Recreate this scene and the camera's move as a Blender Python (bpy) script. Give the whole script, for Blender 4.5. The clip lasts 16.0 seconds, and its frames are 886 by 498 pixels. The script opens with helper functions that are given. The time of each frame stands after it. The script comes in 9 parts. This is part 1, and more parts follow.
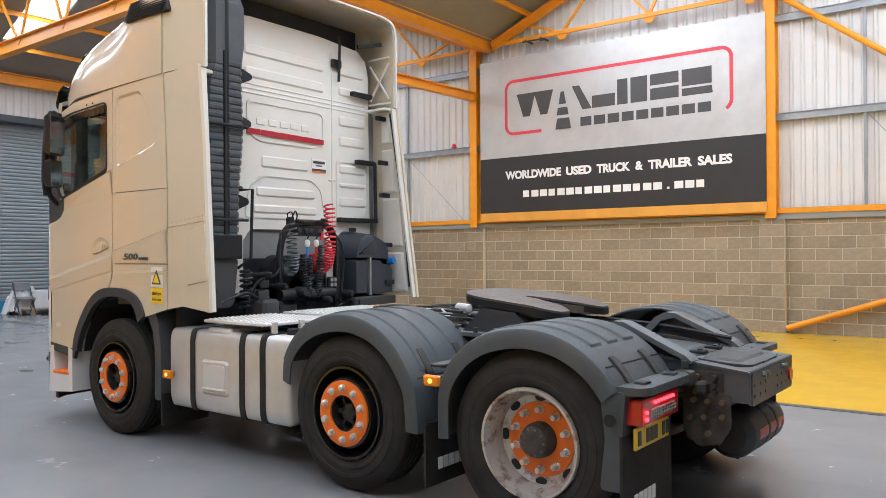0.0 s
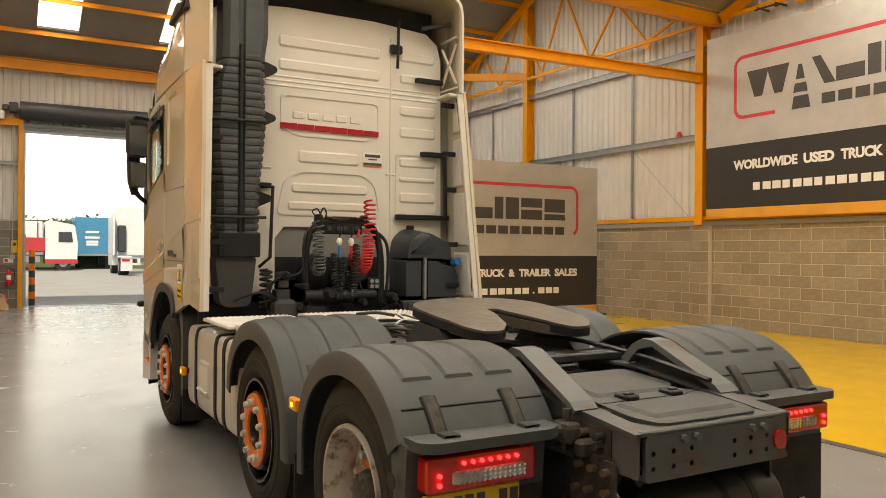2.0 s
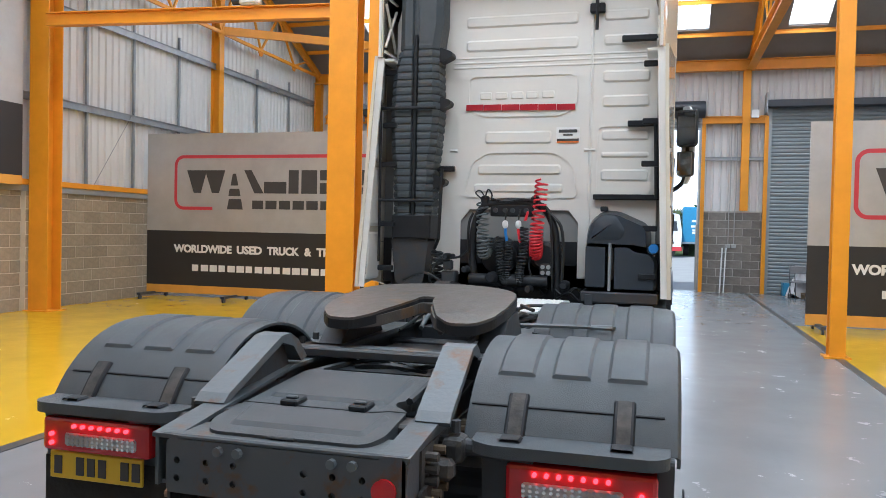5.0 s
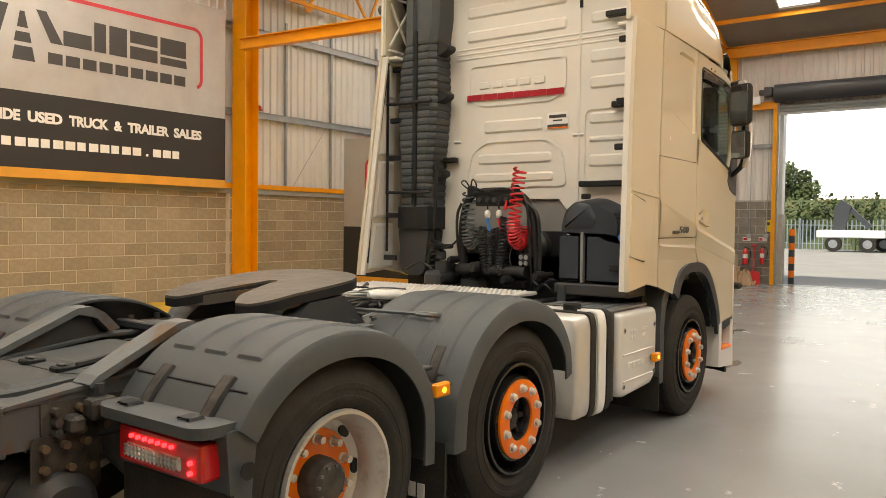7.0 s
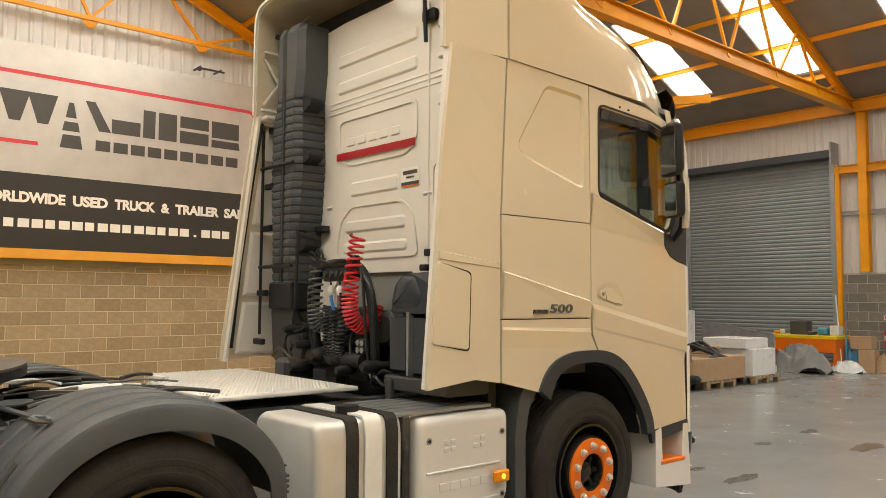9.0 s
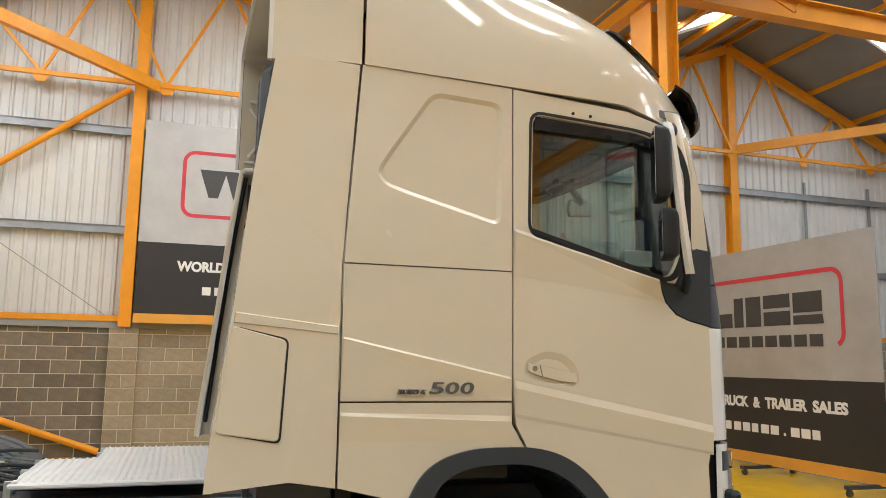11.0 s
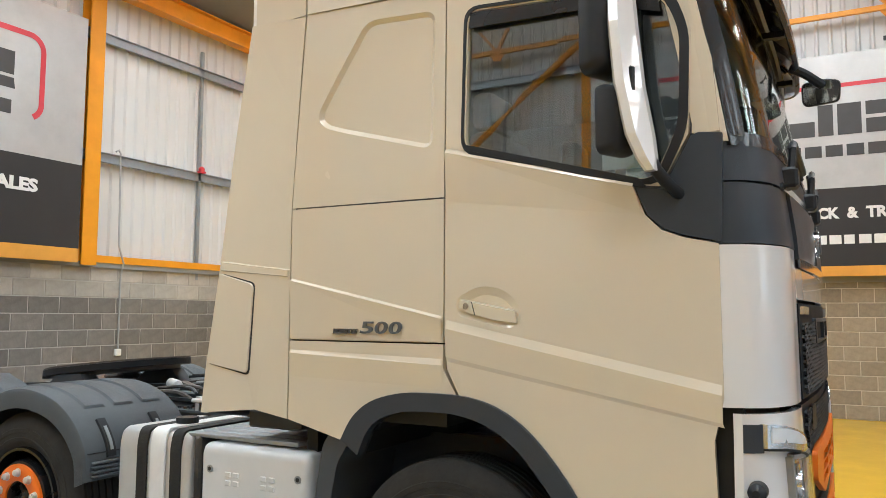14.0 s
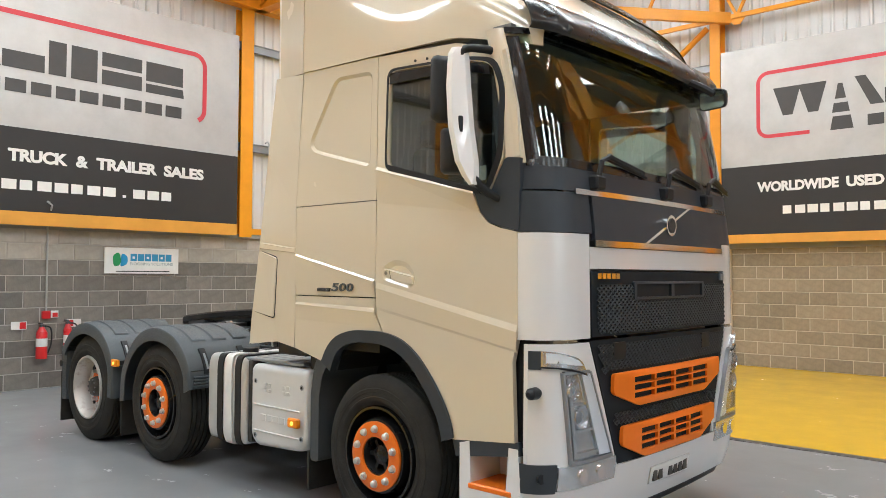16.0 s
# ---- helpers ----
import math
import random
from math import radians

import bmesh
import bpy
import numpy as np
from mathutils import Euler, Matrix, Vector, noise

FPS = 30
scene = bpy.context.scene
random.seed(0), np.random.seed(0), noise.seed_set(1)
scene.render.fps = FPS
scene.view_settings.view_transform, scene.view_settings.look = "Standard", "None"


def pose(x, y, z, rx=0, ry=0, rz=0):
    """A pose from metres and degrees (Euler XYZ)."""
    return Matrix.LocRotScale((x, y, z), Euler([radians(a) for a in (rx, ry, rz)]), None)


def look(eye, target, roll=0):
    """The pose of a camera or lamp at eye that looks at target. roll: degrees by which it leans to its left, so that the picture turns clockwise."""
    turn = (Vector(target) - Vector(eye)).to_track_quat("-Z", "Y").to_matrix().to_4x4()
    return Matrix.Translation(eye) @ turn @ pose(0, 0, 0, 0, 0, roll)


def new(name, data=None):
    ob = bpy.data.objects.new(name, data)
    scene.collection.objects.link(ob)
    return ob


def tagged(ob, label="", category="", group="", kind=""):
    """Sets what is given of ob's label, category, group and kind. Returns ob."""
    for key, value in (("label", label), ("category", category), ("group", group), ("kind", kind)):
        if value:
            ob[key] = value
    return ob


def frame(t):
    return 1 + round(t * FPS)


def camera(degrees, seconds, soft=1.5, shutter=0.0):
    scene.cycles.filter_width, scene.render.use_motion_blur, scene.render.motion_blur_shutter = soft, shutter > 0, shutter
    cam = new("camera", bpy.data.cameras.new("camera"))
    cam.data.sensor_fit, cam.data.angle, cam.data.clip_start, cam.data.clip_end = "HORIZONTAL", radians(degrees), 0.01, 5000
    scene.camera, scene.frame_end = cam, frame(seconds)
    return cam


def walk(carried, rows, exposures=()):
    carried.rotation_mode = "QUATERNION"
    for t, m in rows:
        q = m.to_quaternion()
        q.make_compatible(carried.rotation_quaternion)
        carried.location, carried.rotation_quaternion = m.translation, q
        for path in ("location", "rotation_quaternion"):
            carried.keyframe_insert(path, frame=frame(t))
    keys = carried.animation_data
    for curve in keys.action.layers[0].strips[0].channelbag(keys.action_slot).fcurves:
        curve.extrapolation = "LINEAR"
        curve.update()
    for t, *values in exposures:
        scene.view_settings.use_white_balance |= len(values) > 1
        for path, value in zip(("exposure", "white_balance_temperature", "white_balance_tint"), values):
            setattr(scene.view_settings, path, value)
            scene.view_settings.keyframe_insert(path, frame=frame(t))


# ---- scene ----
PATH = [
    (0, (-4.806, -2.039, 1.537), (-3.218, -0.823, 1.547), -0.4),
    (0.5, (-4.315, -2.423, 1.55), (-2.846, -1.065, 1.551), -0.3),
    (1, (-3.739, -2.643, 1.551), (-2.415, -1.144, 1.55), -0.2),
    (1.5, (-3.147, -2.869, 1.566), (-1.978, -1.247, 1.568), 0.1),
    (2, (-2.536, -2.973, 1.571), (-1.538, -1.24, 1.573), 0.4),
    (2.5, (-1.893, -3.079, 1.58), (-1.088, -1.248, 1.579), 0.6),
    (3, (-1.279, -3.115, 1.569), (-0.696, -1.202, 1.562), 0.6),
    (3.5, (-0.652, -3.13, 1.584), (-0.327, -1.156, 1.572), 0.7),
    (4, (-0.037, -3.13, 1.583), (0.008, -1.131, 1.564), 0.8),
    (4.5, (0.594, -3.084, 1.582), (0.333, -1.101, 1.554), 0.9),
    (5, (1.209, -3.025, 1.571), (0.667, -1.1, 1.524), 1.2),
    (5.2, (1.444, -2.962, 1.543), (0.808, -1.067, 1.486), 1.2),
    (7.3, (3.597, -1.759, 1.562), (2.355, -0.192, 1.517), 0.5),
    (7.5, (3.711, -1.512, 1.574), (2.434, 0.026, 1.547), 0.4),
    (8, (4.05, -0.958, 1.578), (2.694, 0.512, 1.602), 0.4),
    (8.5, (4.258, -0.341, 1.57), (2.827, 1.053, 1.647), 0.4),
    (9, (4.432, 0.293, 1.571), (2.923, 1.598, 1.702), 0.3),
    (9.2, (4.477, 0.569, 1.6), (2.928, 1.825, 1.755), 0.2),
    (11.3, (4.655, 3.162, 1.653), (2.732, 3.625, 1.946), 0.9),
    (11.5, (4.634, 3.396, 1.659), (2.687, 3.744, 1.956), 0.9),
    (12, (4.554, 3.979, 1.642), (2.576, 4.019, 1.937), 1.0),
    (12.5, (4.475, 4.531, 1.634), (2.514, 4.264, 1.926), 0.9),
    (13, (4.262, 4.989, 1.624), (2.357, 4.436, 1.879), 0.7),
    (13.5, (4.085, 5.379, 1.628), (2.249, 4.617, 1.844), 0.4),
    (14, (4.117, 5.804, 1.581), (2.364, 4.856, 1.749), 0.3),
    (14.5, (4.199, 6.3, 1.548), (2.526, 5.211, 1.67), 0.2),
    (15, (4.322, 6.826, 1.549), (2.724, 5.627, 1.642), 0.3),
    (15.5, (4.435, 7.342, 1.577), (2.901, 6.061, 1.655), 0.3),
    (16, (4.571, 7.824, 1.603), (3.091, 6.481, 1.671), 0.3),
]
cam = camera(59.1, 16.0, soft=0.7)
EXPOSURES = [(0.0, 0.42, 5450, 6), (0.5, 0.32, 6100, 6), (1.0, 0.18, 7700, 6), (1.5, 0.12, 8100, 6), (2.5, 0.03, 7900, 4), (3.0, 0.04, 6600, 4), (3.5, 0.18, 5750, 2), (4.0, 0.2, 5600, 3), (5.2, 0.27, 5300, 5),
             (7.3, 0.17, 7700, 6), (9.2, 0.17, 7300, 4), (11.3, 0.13, 5800, 2), (12.5, 0.13, 5700, 3), (13.5, 0.14, 5600, 1), (14.5, 0.32, 5700, 2), (16.0, 0.3, 5800, 2)]
walk(cam, [(t, look(*r)) for t, *r in PATH], EXPOSURES)
SKYLIGHT_WATTS = 119.0

# ---- world and light ----
world = bpy.data.worlds.new("sky")
scene.world = world
world.use_nodes = True
_wn = world.node_tree.nodes
_sky = _wn.new("ShaderNodeTexSky")
_sky.sky_type = 'NISHITA'
_sky.sun_disc = False
_sky.sun_elevation = radians(48)
_sky.sun_rotation = radians(200)
_sky.dust_density = 1.0
world.node_tree.links.new(_sky.outputs[0], _wn["Background"].inputs[0])
_wn["Background"].inputs[1].default_value = 0.14
sun_data = bpy.data.lights.new("sun", 'SUN')
sun_data.energy, sun_data.angle, sun_data.color = 4.5, radians(0.6), (1.0, 0.95, 0.87)
sun = new("sun", sun_data)
sun.matrix_world = look((-8, -22, 30), (0, 0, 0))


def skylight_lamp(m, sx, sy, watts):
    d = bpy.data.lights.new("skylight_lamp", 'AREA')
    d.shape, d.size, d.size_y, d.energy, d.color = 'RECTANGLE', sx, sy, watts, (1.0, 0.995, 0.98)
    o = new("skylight_lamp", d)
    o.matrix_world = m
    return o


# ---- materials ----
def mat(name, col, rough=0.5, metal=0.0, var=0.12, scale=6.0, bump=0.0, bscale=60.0, col2=None, coat=0.0, stain=0.0,
        rvar=0.1, rnd=0.0, spec=0.5, island=False, cut=(0.3, 0.72)):
    m = bpy.data.materials.new(name)
    m.use_nodes = True
    nt = m.node_tree
    N, L = nt.nodes, nt.links
    b = N["Principled BSDF"]
    b.inputs["Metallic"].default_value = metal
    b.inputs["Roughness"].default_value = rough
    b.inputs["Coat Weight"].default_value = coat
    b.inputs["Coat Roughness"].default_value = 0.03
    b.inputs["Specular IOR Level"].default_value = spec
    tc = N.new("ShaderNodeTexCoord")
    n1 = N.new("ShaderNodeTexNoise")
    n1.inputs["Scale"].default_value = scale
    n1.inputs["Detail"].default_value = 6.0
    n1.inputs["Roughness"].default_value = 0.62
    L.new(tc.outputs["Object"], n1.inputs["Vector"])
    ramp = N.new("ShaderNodeMapRange")
    ramp.inputs[1].default_value, ramp.inputs[2].default_value = cut
    L.new(n1.outputs[0], ramp.inputs[0])
    mix = N.new("ShaderNodeMix")
    mix.data_type = 'RGBA'
    c2 = col2 if col2 else tuple(c * (1 - var) for c in col)
    mix.inputs[6].default_value = (*c2, 1)
    mix.inputs[7].default_value = (*col, 1)
    L.new(ramp.outputs[0], mix.inputs[0])
    last = mix.outputs[2]
    if stain > 0:
        n2 = N.new("ShaderNodeTexNoise")
        n2.inputs["Scale"].default_value = 0.9
        n2.inputs["Detail"].default_value = 8.0
        n2.inputs["Distortion"].default_value = 0.6
        L.new(tc.outputs["Object"], n2.inputs["Vector"])
        r2 = N.new("ShaderNodeMapRange")
        r2.inputs[1].default_value, r2.inputs[2].default_value = 0.45, 0.75
        r2.inputs[4].default_value = stain
        L.new(n2.outputs[0], r2.inputs[0])
        mx = N.new("ShaderNodeMix")
        mx.data_type = 'RGBA'
        mx.inputs[7].default_value = (*(c * 0.55 for c in col), 1)
        L.new(last, mx.inputs[6])
        L.new(r2.outputs[0], mx.inputs[0])
        last = mx.outputs[2]
    if rnd > 0:
        oi = N.new("ShaderNodeObjectInfo")
        hs = N.new("ShaderNodeHueSaturation")
        mr = N.new("ShaderNodeMapRange")
        mr.inputs[3].default_value, mr.inputs[4].default_value = 1 - rnd, 1 + rnd
        if island:
            oi = N.new("ShaderNodeNewGeometry")
            L.new(oi.outputs["Random Per Island"], mr.inputs[0])
        else:
            L.new(oi.outputs["Random"], mr.inputs[0])
        L.new(mr.outputs[0], hs.inputs["Value"])
        L.new(last, hs.inputs["Color"])
        last = hs.outputs[0]
    L.new(last, b.inputs["Base Color"])
    if rvar > 0:
        n3 = N.new("ShaderNodeTexNoise")
        n3.inputs["Scale"].default_value = scale * 0.6
        n3.inputs["Detail"].default_value = 5.0
        L.new(tc.outputs["Object"], n3.inputs["Vector"])
        r3 = N.new("ShaderNodeMapRange")
        r3.inputs[3].default_value = max(0.02, rough - rvar)
        r3.inputs[4].default_value = min(1.0, rough + rvar)
        L.new(n3.outputs[0], r3.inputs[0])
        L.new(r3.outputs[0], b.inputs["Roughness"])
    if bump > 0:
        n4 = N.new("ShaderNodeTexNoise")
        n4.inputs["Scale"].default_value = bscale
        n4.inputs["Detail"].default_value = 4.0
        L.new(tc.outputs["Object"], n4.inputs["Vector"])
        bp = N.new("ShaderNodeBump")
        bp.inputs["Strength"].default_value = bump
        bp.inputs["Distance"].default_value = 0.01
        L.new(n4.outputs[0], bp.inputs["Height"])
        L.new(bp.outputs[0], b.inputs["Normal"])
    return m


def glass_mat(name, tint, f0=0.04, rough=0.0):
    """Clear sheet glass: gloss grows towards grazing angles, from f0 straight on."""
    m = bpy.data.materials.new(name)
    m.use_nodes = True
    nt = m.node_tree
    N, L = nt.nodes, nt.links
    N.remove(N["Principled BSDF"])
    tr = N.new("ShaderNodeBsdfTransparent")
    tr.inputs[0].default_value = (*tint, 1)
    gl = N.new("ShaderNodeBsdfGlossy")
    gl.inputs["Roughness"].default_value = rough
    lw = N.new("ShaderNodeLayerWeight")
    pw = N.new("ShaderNodeMath")
    pw.operation = 'POWER'
    pw.inputs[1].default_value = 5.0
    L.new(lw.outputs["Facing"], pw.inputs[0])
    ma = N.new("ShaderNodeMath")
    ma.operation = 'MULTIPLY_ADD'
    ma.inputs[1].default_value, ma.inputs[2].default_value = 0.8, f0
    L.new(pw.outputs[0], ma.inputs[0])
    ms = N.new("ShaderNodeMixShader")
    L.new(ma.outputs[0], ms.inputs[0])
    L.new(tr.outputs[0], ms.inputs[1])
    L.new(gl.outputs[0], ms.inputs[2])
    L.new(ms.outputs[0], N["Material Output"].inputs[0])
    return m


def lit_mat(name, col, strength):
    m = bpy.data.materials.new(name)
    m.use_nodes = True
    b = m.node_tree.nodes["Principled BSDF"]
    b.inputs["Base Color"].default_value = (*col, 1)
    b.inputs["Emission Color"].default_value = (*col, 1)
    b.inputs["Emission Strength"].default_value = strength
    b.inputs["Roughness"].default_value = 0.25
    return m


ORANGE_STEEL = mat("orange_steel_paint", (0.82, 0.335, 0.010), 0.42, var=0.14, scale=3, bump=0.05, bscale=25, stain=0.12, spec=0.4)
CLADDING = mat("white_cladding", (0.66, 0.65, 0.635), 0.45, var=0.06, scale=1.5, stain=0.12)
ROOFSHEET = mat("roof_lining", (0.265, 0.25, 0.235), 0.75, var=0.15, scale=1.2, stain=0.25)
GREYSTEEL = mat("galvanised_steel", (0.36, 0.38, 0.40), 0.45, metal=0.6, var=0.2, scale=5)
MORTAR = mat("mortar", (0.60, 0.53, 0.415), 0.9, var=0.12, scale=8)
BLOCK = mat("concrete_block", (0.345, 0.285, 0.205), 0.92, var=0.25, scale=14, bump=0.5, bscale=90, rnd=0.15, rvar=0.04)
BLOCK_BROWN = mat("brown_concrete_block", (0.205, 0.172, 0.132), 0.92, var=0.28, scale=10, bump=0.6, bscale=80, rnd=0.2, rvar=0.04)
BLOCK_GREY = mat("grey_concrete_block", (0.215, 0.197, 0.175), 0.92, var=0.30, scale=9, bump=0.6, bscale=80, rnd=0.22, rvar=0.04)
MORTAR_GREY = mat("grey_mortar", (0.46, 0.435, 0.40), 0.92, var=0.15, scale=8)
BLOCK_PALE = mat("limewashed_block", (0.46, 0.43, 0.38), 0.9, var=0.2, scale=9, bump=0.4, bscale=90, rnd=0.14)
BLOCK_FAR = mat("concrete_block_rest", (0.345, 0.285, 0.205), 0.92, var=0.25, scale=14, bump=0.5, bscale=90, rnd=0.15, rvar=0.04, island=True)
LINTEL = mat("grey_flashing", (0.30, 0.30, 0.29), 0.55, var=0.1, scale=4)
FLOOR = mat("grey_resin_floor", (0.25, 0.253, 0.26), 0.2, var=0.10, scale=0.8, bump=0.02, bscale=7.0, stain=0.3, rvar=0.0, spec=0.28)


def scuffed(m, rough0, rough1, dark, amount):
    """Adds tyre scuffs, fine specks and patchy gloss to a resin floor."""
    nt = m.node_tree
    N, L = nt.nodes, nt.links
    b = N["Principled BSDF"]
    tc = N.new("ShaderNodeTexCoord")
    base = b.inputs["Base Color"].links[0].from_socket
    mp = N.new("ShaderNodeMapping")
    mp.inputs["Scale"].default_value = (1.6, 0.35, 1.0)
    L.new(tc.outputs["Object"], mp.inputs[0])
    for src, sc, lo, hi, amt in ((mp.outputs[0], 1.1, 0.56, 0.74, amount), (tc.outputs["Object"], 3.0, 0.60, 0.72, amount * 0.8), (tc.outputs["Object"], 40.0, 0.62, 0.72, amount * 0.7)):
        n = N.new("ShaderNodeTexNoise")
        n.inputs["Scale"].default_value, n.inputs["Detail"].default_value, n.inputs["Roughness"].default_value = sc, 9.0, 0.68
        L.new(src, n.inputs["Vector"])
        r = N.new("ShaderNodeMapRange")
        r.inputs[1].default_value, r.inputs[2].default_value, r.inputs[4].default_value = lo, hi, amt
        L.new(n.outputs[0], r.inputs[0])
        mx = N.new("ShaderNodeMix")
        mx.data_type = 'RGBA'
        mx.inputs[7].default_value = (*dark, 1)
        L.new(base, mx.inputs[6])
        L.new(r.outputs[0], mx.inputs[0])
        base = mx.outputs[2]
    L.new(base, b.inputs["Base Color"])
    n = N.new("ShaderNodeTexNoise")
    n.inputs["Scale"].default_value, n.inputs["Detail"].default_value, n.inputs["Roughness"].default_value = 2.2, 10.0, 0.7
    L.new(tc.outputs["Object"], n.inputs["Vector"])
    r = N.new("ShaderNodeMapRange")
    r.inputs[1].default_value, r.inputs[2].default_value = 0.35, 0.7
    r.inputs[3].default_value, r.inputs[4].default_value = rough0, rough1
    L.new(n.outputs[0], r.inputs[0])
    L.new(r.outputs[0], b.inputs["Roughness"])


scuffed(FLOOR, 0.20, 0.29, (0.165, 0.16, 0.158), 0.24)
FLOOR_Y = mat("yellow_resin_floor", (0.72, 0.43, 0.012), 0.2, var=0.10, scale=0.9, bump=0.03, bscale=7, stain=0.12, rvar=0.0)
scuffed(FLOOR_Y, 0.14, 0.28, (0.48, 0.28, 0.015), 0.15)
LINE = mat("dark_floor_line", (0.09, 0.085, 0.08), 0.35, var=0.2, scale=5)
SHUTTER = mat("grey_shutter", (0.25, 0.28, 0.295), 0.45, metal=0.2, var=0.12, scale=3)
BOXDARK = mat("dark_steel", (0.06, 0.065, 0.075), 0.45, metal=0.3)
BAN_SILVER = mat("silver_banner_vinyl", (0.52, 0.515, 0.51), 0.38, metal=0.3, var=0.16, scale=2.2, bump=0.16, bscale=2.8)
BAN_DARK = mat("charcoal_banner_vinyl", (0.036, 0.034, 0.034), 0.5, var=0.1, scale=3, bump=0.05, bscale=3, spec=0.35)
BAN_YELLOW = mat("amber_banner_vinyl", (0.74, 0.36, 0.05), 0.5, var=0.14, scale=3, bump=0.06, bscale=4)
BAN_RED = mat("red_print", (0.62, 0.05, 0.07), 0.45)
BAN_INK = mat("charcoal_print", (0.06, 0.058, 0.058), 0.5)
BAN_WHITE = mat("white_print", (0.85, 0.84, 0.82), 0.5)
CREAM = mat("cream_cab_paint", (0.655, 0.59, 0.465), 0.26, var=0.03, scale=2, coat=1.0, rvar=0.04)
WHITE = mat("white_cab_paint", (0.78, 0.78, 0.785), 0.25, var=0.03, scale=2, coat=1.0, rvar=0.04)
BACKWHITE = mat("matt_white_cab_back", (0.74, 0.72, 0.67), 0.38, var=0.07, scale=2.5, coat=0.25, stain=0.10)
DARKPANEL = mat("slate_plastic_panel", (0.038, 0.047, 0.06), 0.42, var=0.15, scale=6, bump=0.1, bscale=250, spec=0.4)
PLASTIC = mat("black_plastic", (0.017, 0.018, 0.021), 0.5, var=0.3, scale=8, bump=0.1, bscale=200, spec=0.35)
GUARD = mat("grey_mudguard_plastic", (0.076, 0.086, 0.095), 0.46, var=0.25, scale=5, bump=0.25, bscale=320, stain=0.3, spec=0.38)
RUBBER = mat("tyre_rubber", (0.020, 0.019, 0.018), 0.75, var=0.35, scale=7, bump=0.35, bscale=60, col2=(0.038, 0.035, 0.031), spec=0.25, stain=0.2)
GLOSSBLACK = mat("gloss_black_rim", (0.010, 0.010, 0.011), 0.26, coat=0.3, spec=0.4)
ORANGE = mat("orange_wheel_paint", (0.84, 0.175, 0.006), 0.38, var=0.12, scale=10, coat=0.2)
ORANGE_TRIM = mat("orange_trim", (0.90, 0.195, 0.006), 0.42, var=0.08, scale=8)
NUT = mat("wheel_nut_steel", (0.74, 0.73, 0.71), 0.30, metal=0.55, var=0.25, scale=30)
ALLOY = mat("brushed_aluminium_tank", (0.66, 0.66, 0.65), 0.40, metal=0.4, var=0.14, scale=4, bump=0.05, bscale=8)
PAINTSILVER = mat("silver_painted_cover", (0.70, 0.71, 0.71), 0.42, metal=0.15, var=0.08, scale=4, stain=0.12)
RIMWORN = mat("rust_marked_silver_rim", (0.54, 0.52, 0.49), 0.42, metal=0.45, scale=11, col2=(0.17, 0.10, 0.06), stain=0.35, cut=(0.36, 0.50))
RIMSILVER = mat("weathered_silver_rim", (0.56, 0.55, 0.53), 0.40, metal=0.5, scale=11, col2=(0.36, 0.32, 0.28), stain=0.2, cut=(0.30, 0.48))
CHASSIS = mat("dark_chassis_steel", (0.045, 0.049, 0.055), 0.55, metal=0.15, var=0.4, scale=6, bump=0.2, bscale=40, col2=(0.065, 0.048, 0.036), cut=(0.3, 0.5))
RUSTY = mat("rust_edged_grey_steel", (0.135, 0.150, 0.160), 0.5, metal=0.2, scale=5, col2=(0.15, 0.09, 0.052), bump=0.2, bscale=40, cut=(0.36, 0.46))
GREASE = mat("greasy_fifth_wheel_steel", (0.115, 0.100, 0.088), 0.42, metal=0.2, scale=3.2, col2=(0.17, 0.105, 0.055), bump=0.6, bscale=14, rvar=0.2, stain=0.5, cut=(0.34, 0.40))
TREAD = mat("aluminium_tread_plate", (0.80, 0.80, 0.79), 0.38, metal=0.25, var=0.08, scale=6)
HOSE = mat("black_hose", (0.018, 0.02, 0.022), 0.4, spec=0.4)
HOSE_GREY = mat("dark_grey_hose", (0.10, 0.115, 0.12), 0.4)
HOSE_RED = mat("red_hose", (0.68, 0.025, 0.04), 0.35)
BLUE = mat("blue_cap", (0.04, 0.22, 0.62), 0.4)
CHROME = mat("chrome", (0.85, 0.85, 0.85), 0.08, metal=1.0, var=0.03)
REDTAPE = mat("red_reflective_tape", (0.40, 0.012, 0.025), 0.3)
REDLENS = mat("red_lens", (0.55, 0.015, 0.02), 0.15, coat=0.4)
CLEARLENS = mat("clear_lens", (0.62, 0.60, 0.57), 0.18, metal=0.3, var=0.3, scale=40, coat=0.5)
LED_RED = lit_mat("lit_red_lamp", (1.0, 0.02, 0.03), 6.0)
AMBER = mat("amber_lens", (0.85, 0.28, 0.01), 0.3)
AMBER_LIT = lit_mat("lit_amber_lamp", (1.0, 0.55, 0.05), 2.5)
DRL = mat("pale_running_lamp", (0.80, 0.84, 0.90), 0.2, coat=0.5)
HEADLAMP = mat("headlamp_reflector", (0.70, 0.71, 0.73), 0.18, metal=0.75, var=0.25, scale=5, coat=0.5)
PLATE_Y = mat("yellow_plate", (0.80, 0.56, 0.02), 0.4)
PLATE_W = mat("white_plate", (0.78, 0.78, 0.77), 0.4)
STICKER = mat("white_sticker", (0.80, 0.80, 0.78), 0.45)
SIGN_Y = mat("yellow_sticker", (0.85, 0.62, 0.02), 0.45)
MIRROR = mat("mirror_glass", (0.72, 0.74, 0.76), 0.03, metal=1.0, var=0.0, rvar=0.0)
GLASS = glass_mat("tinted_glass", (0.70, 0.76, 0.74), 0.13)
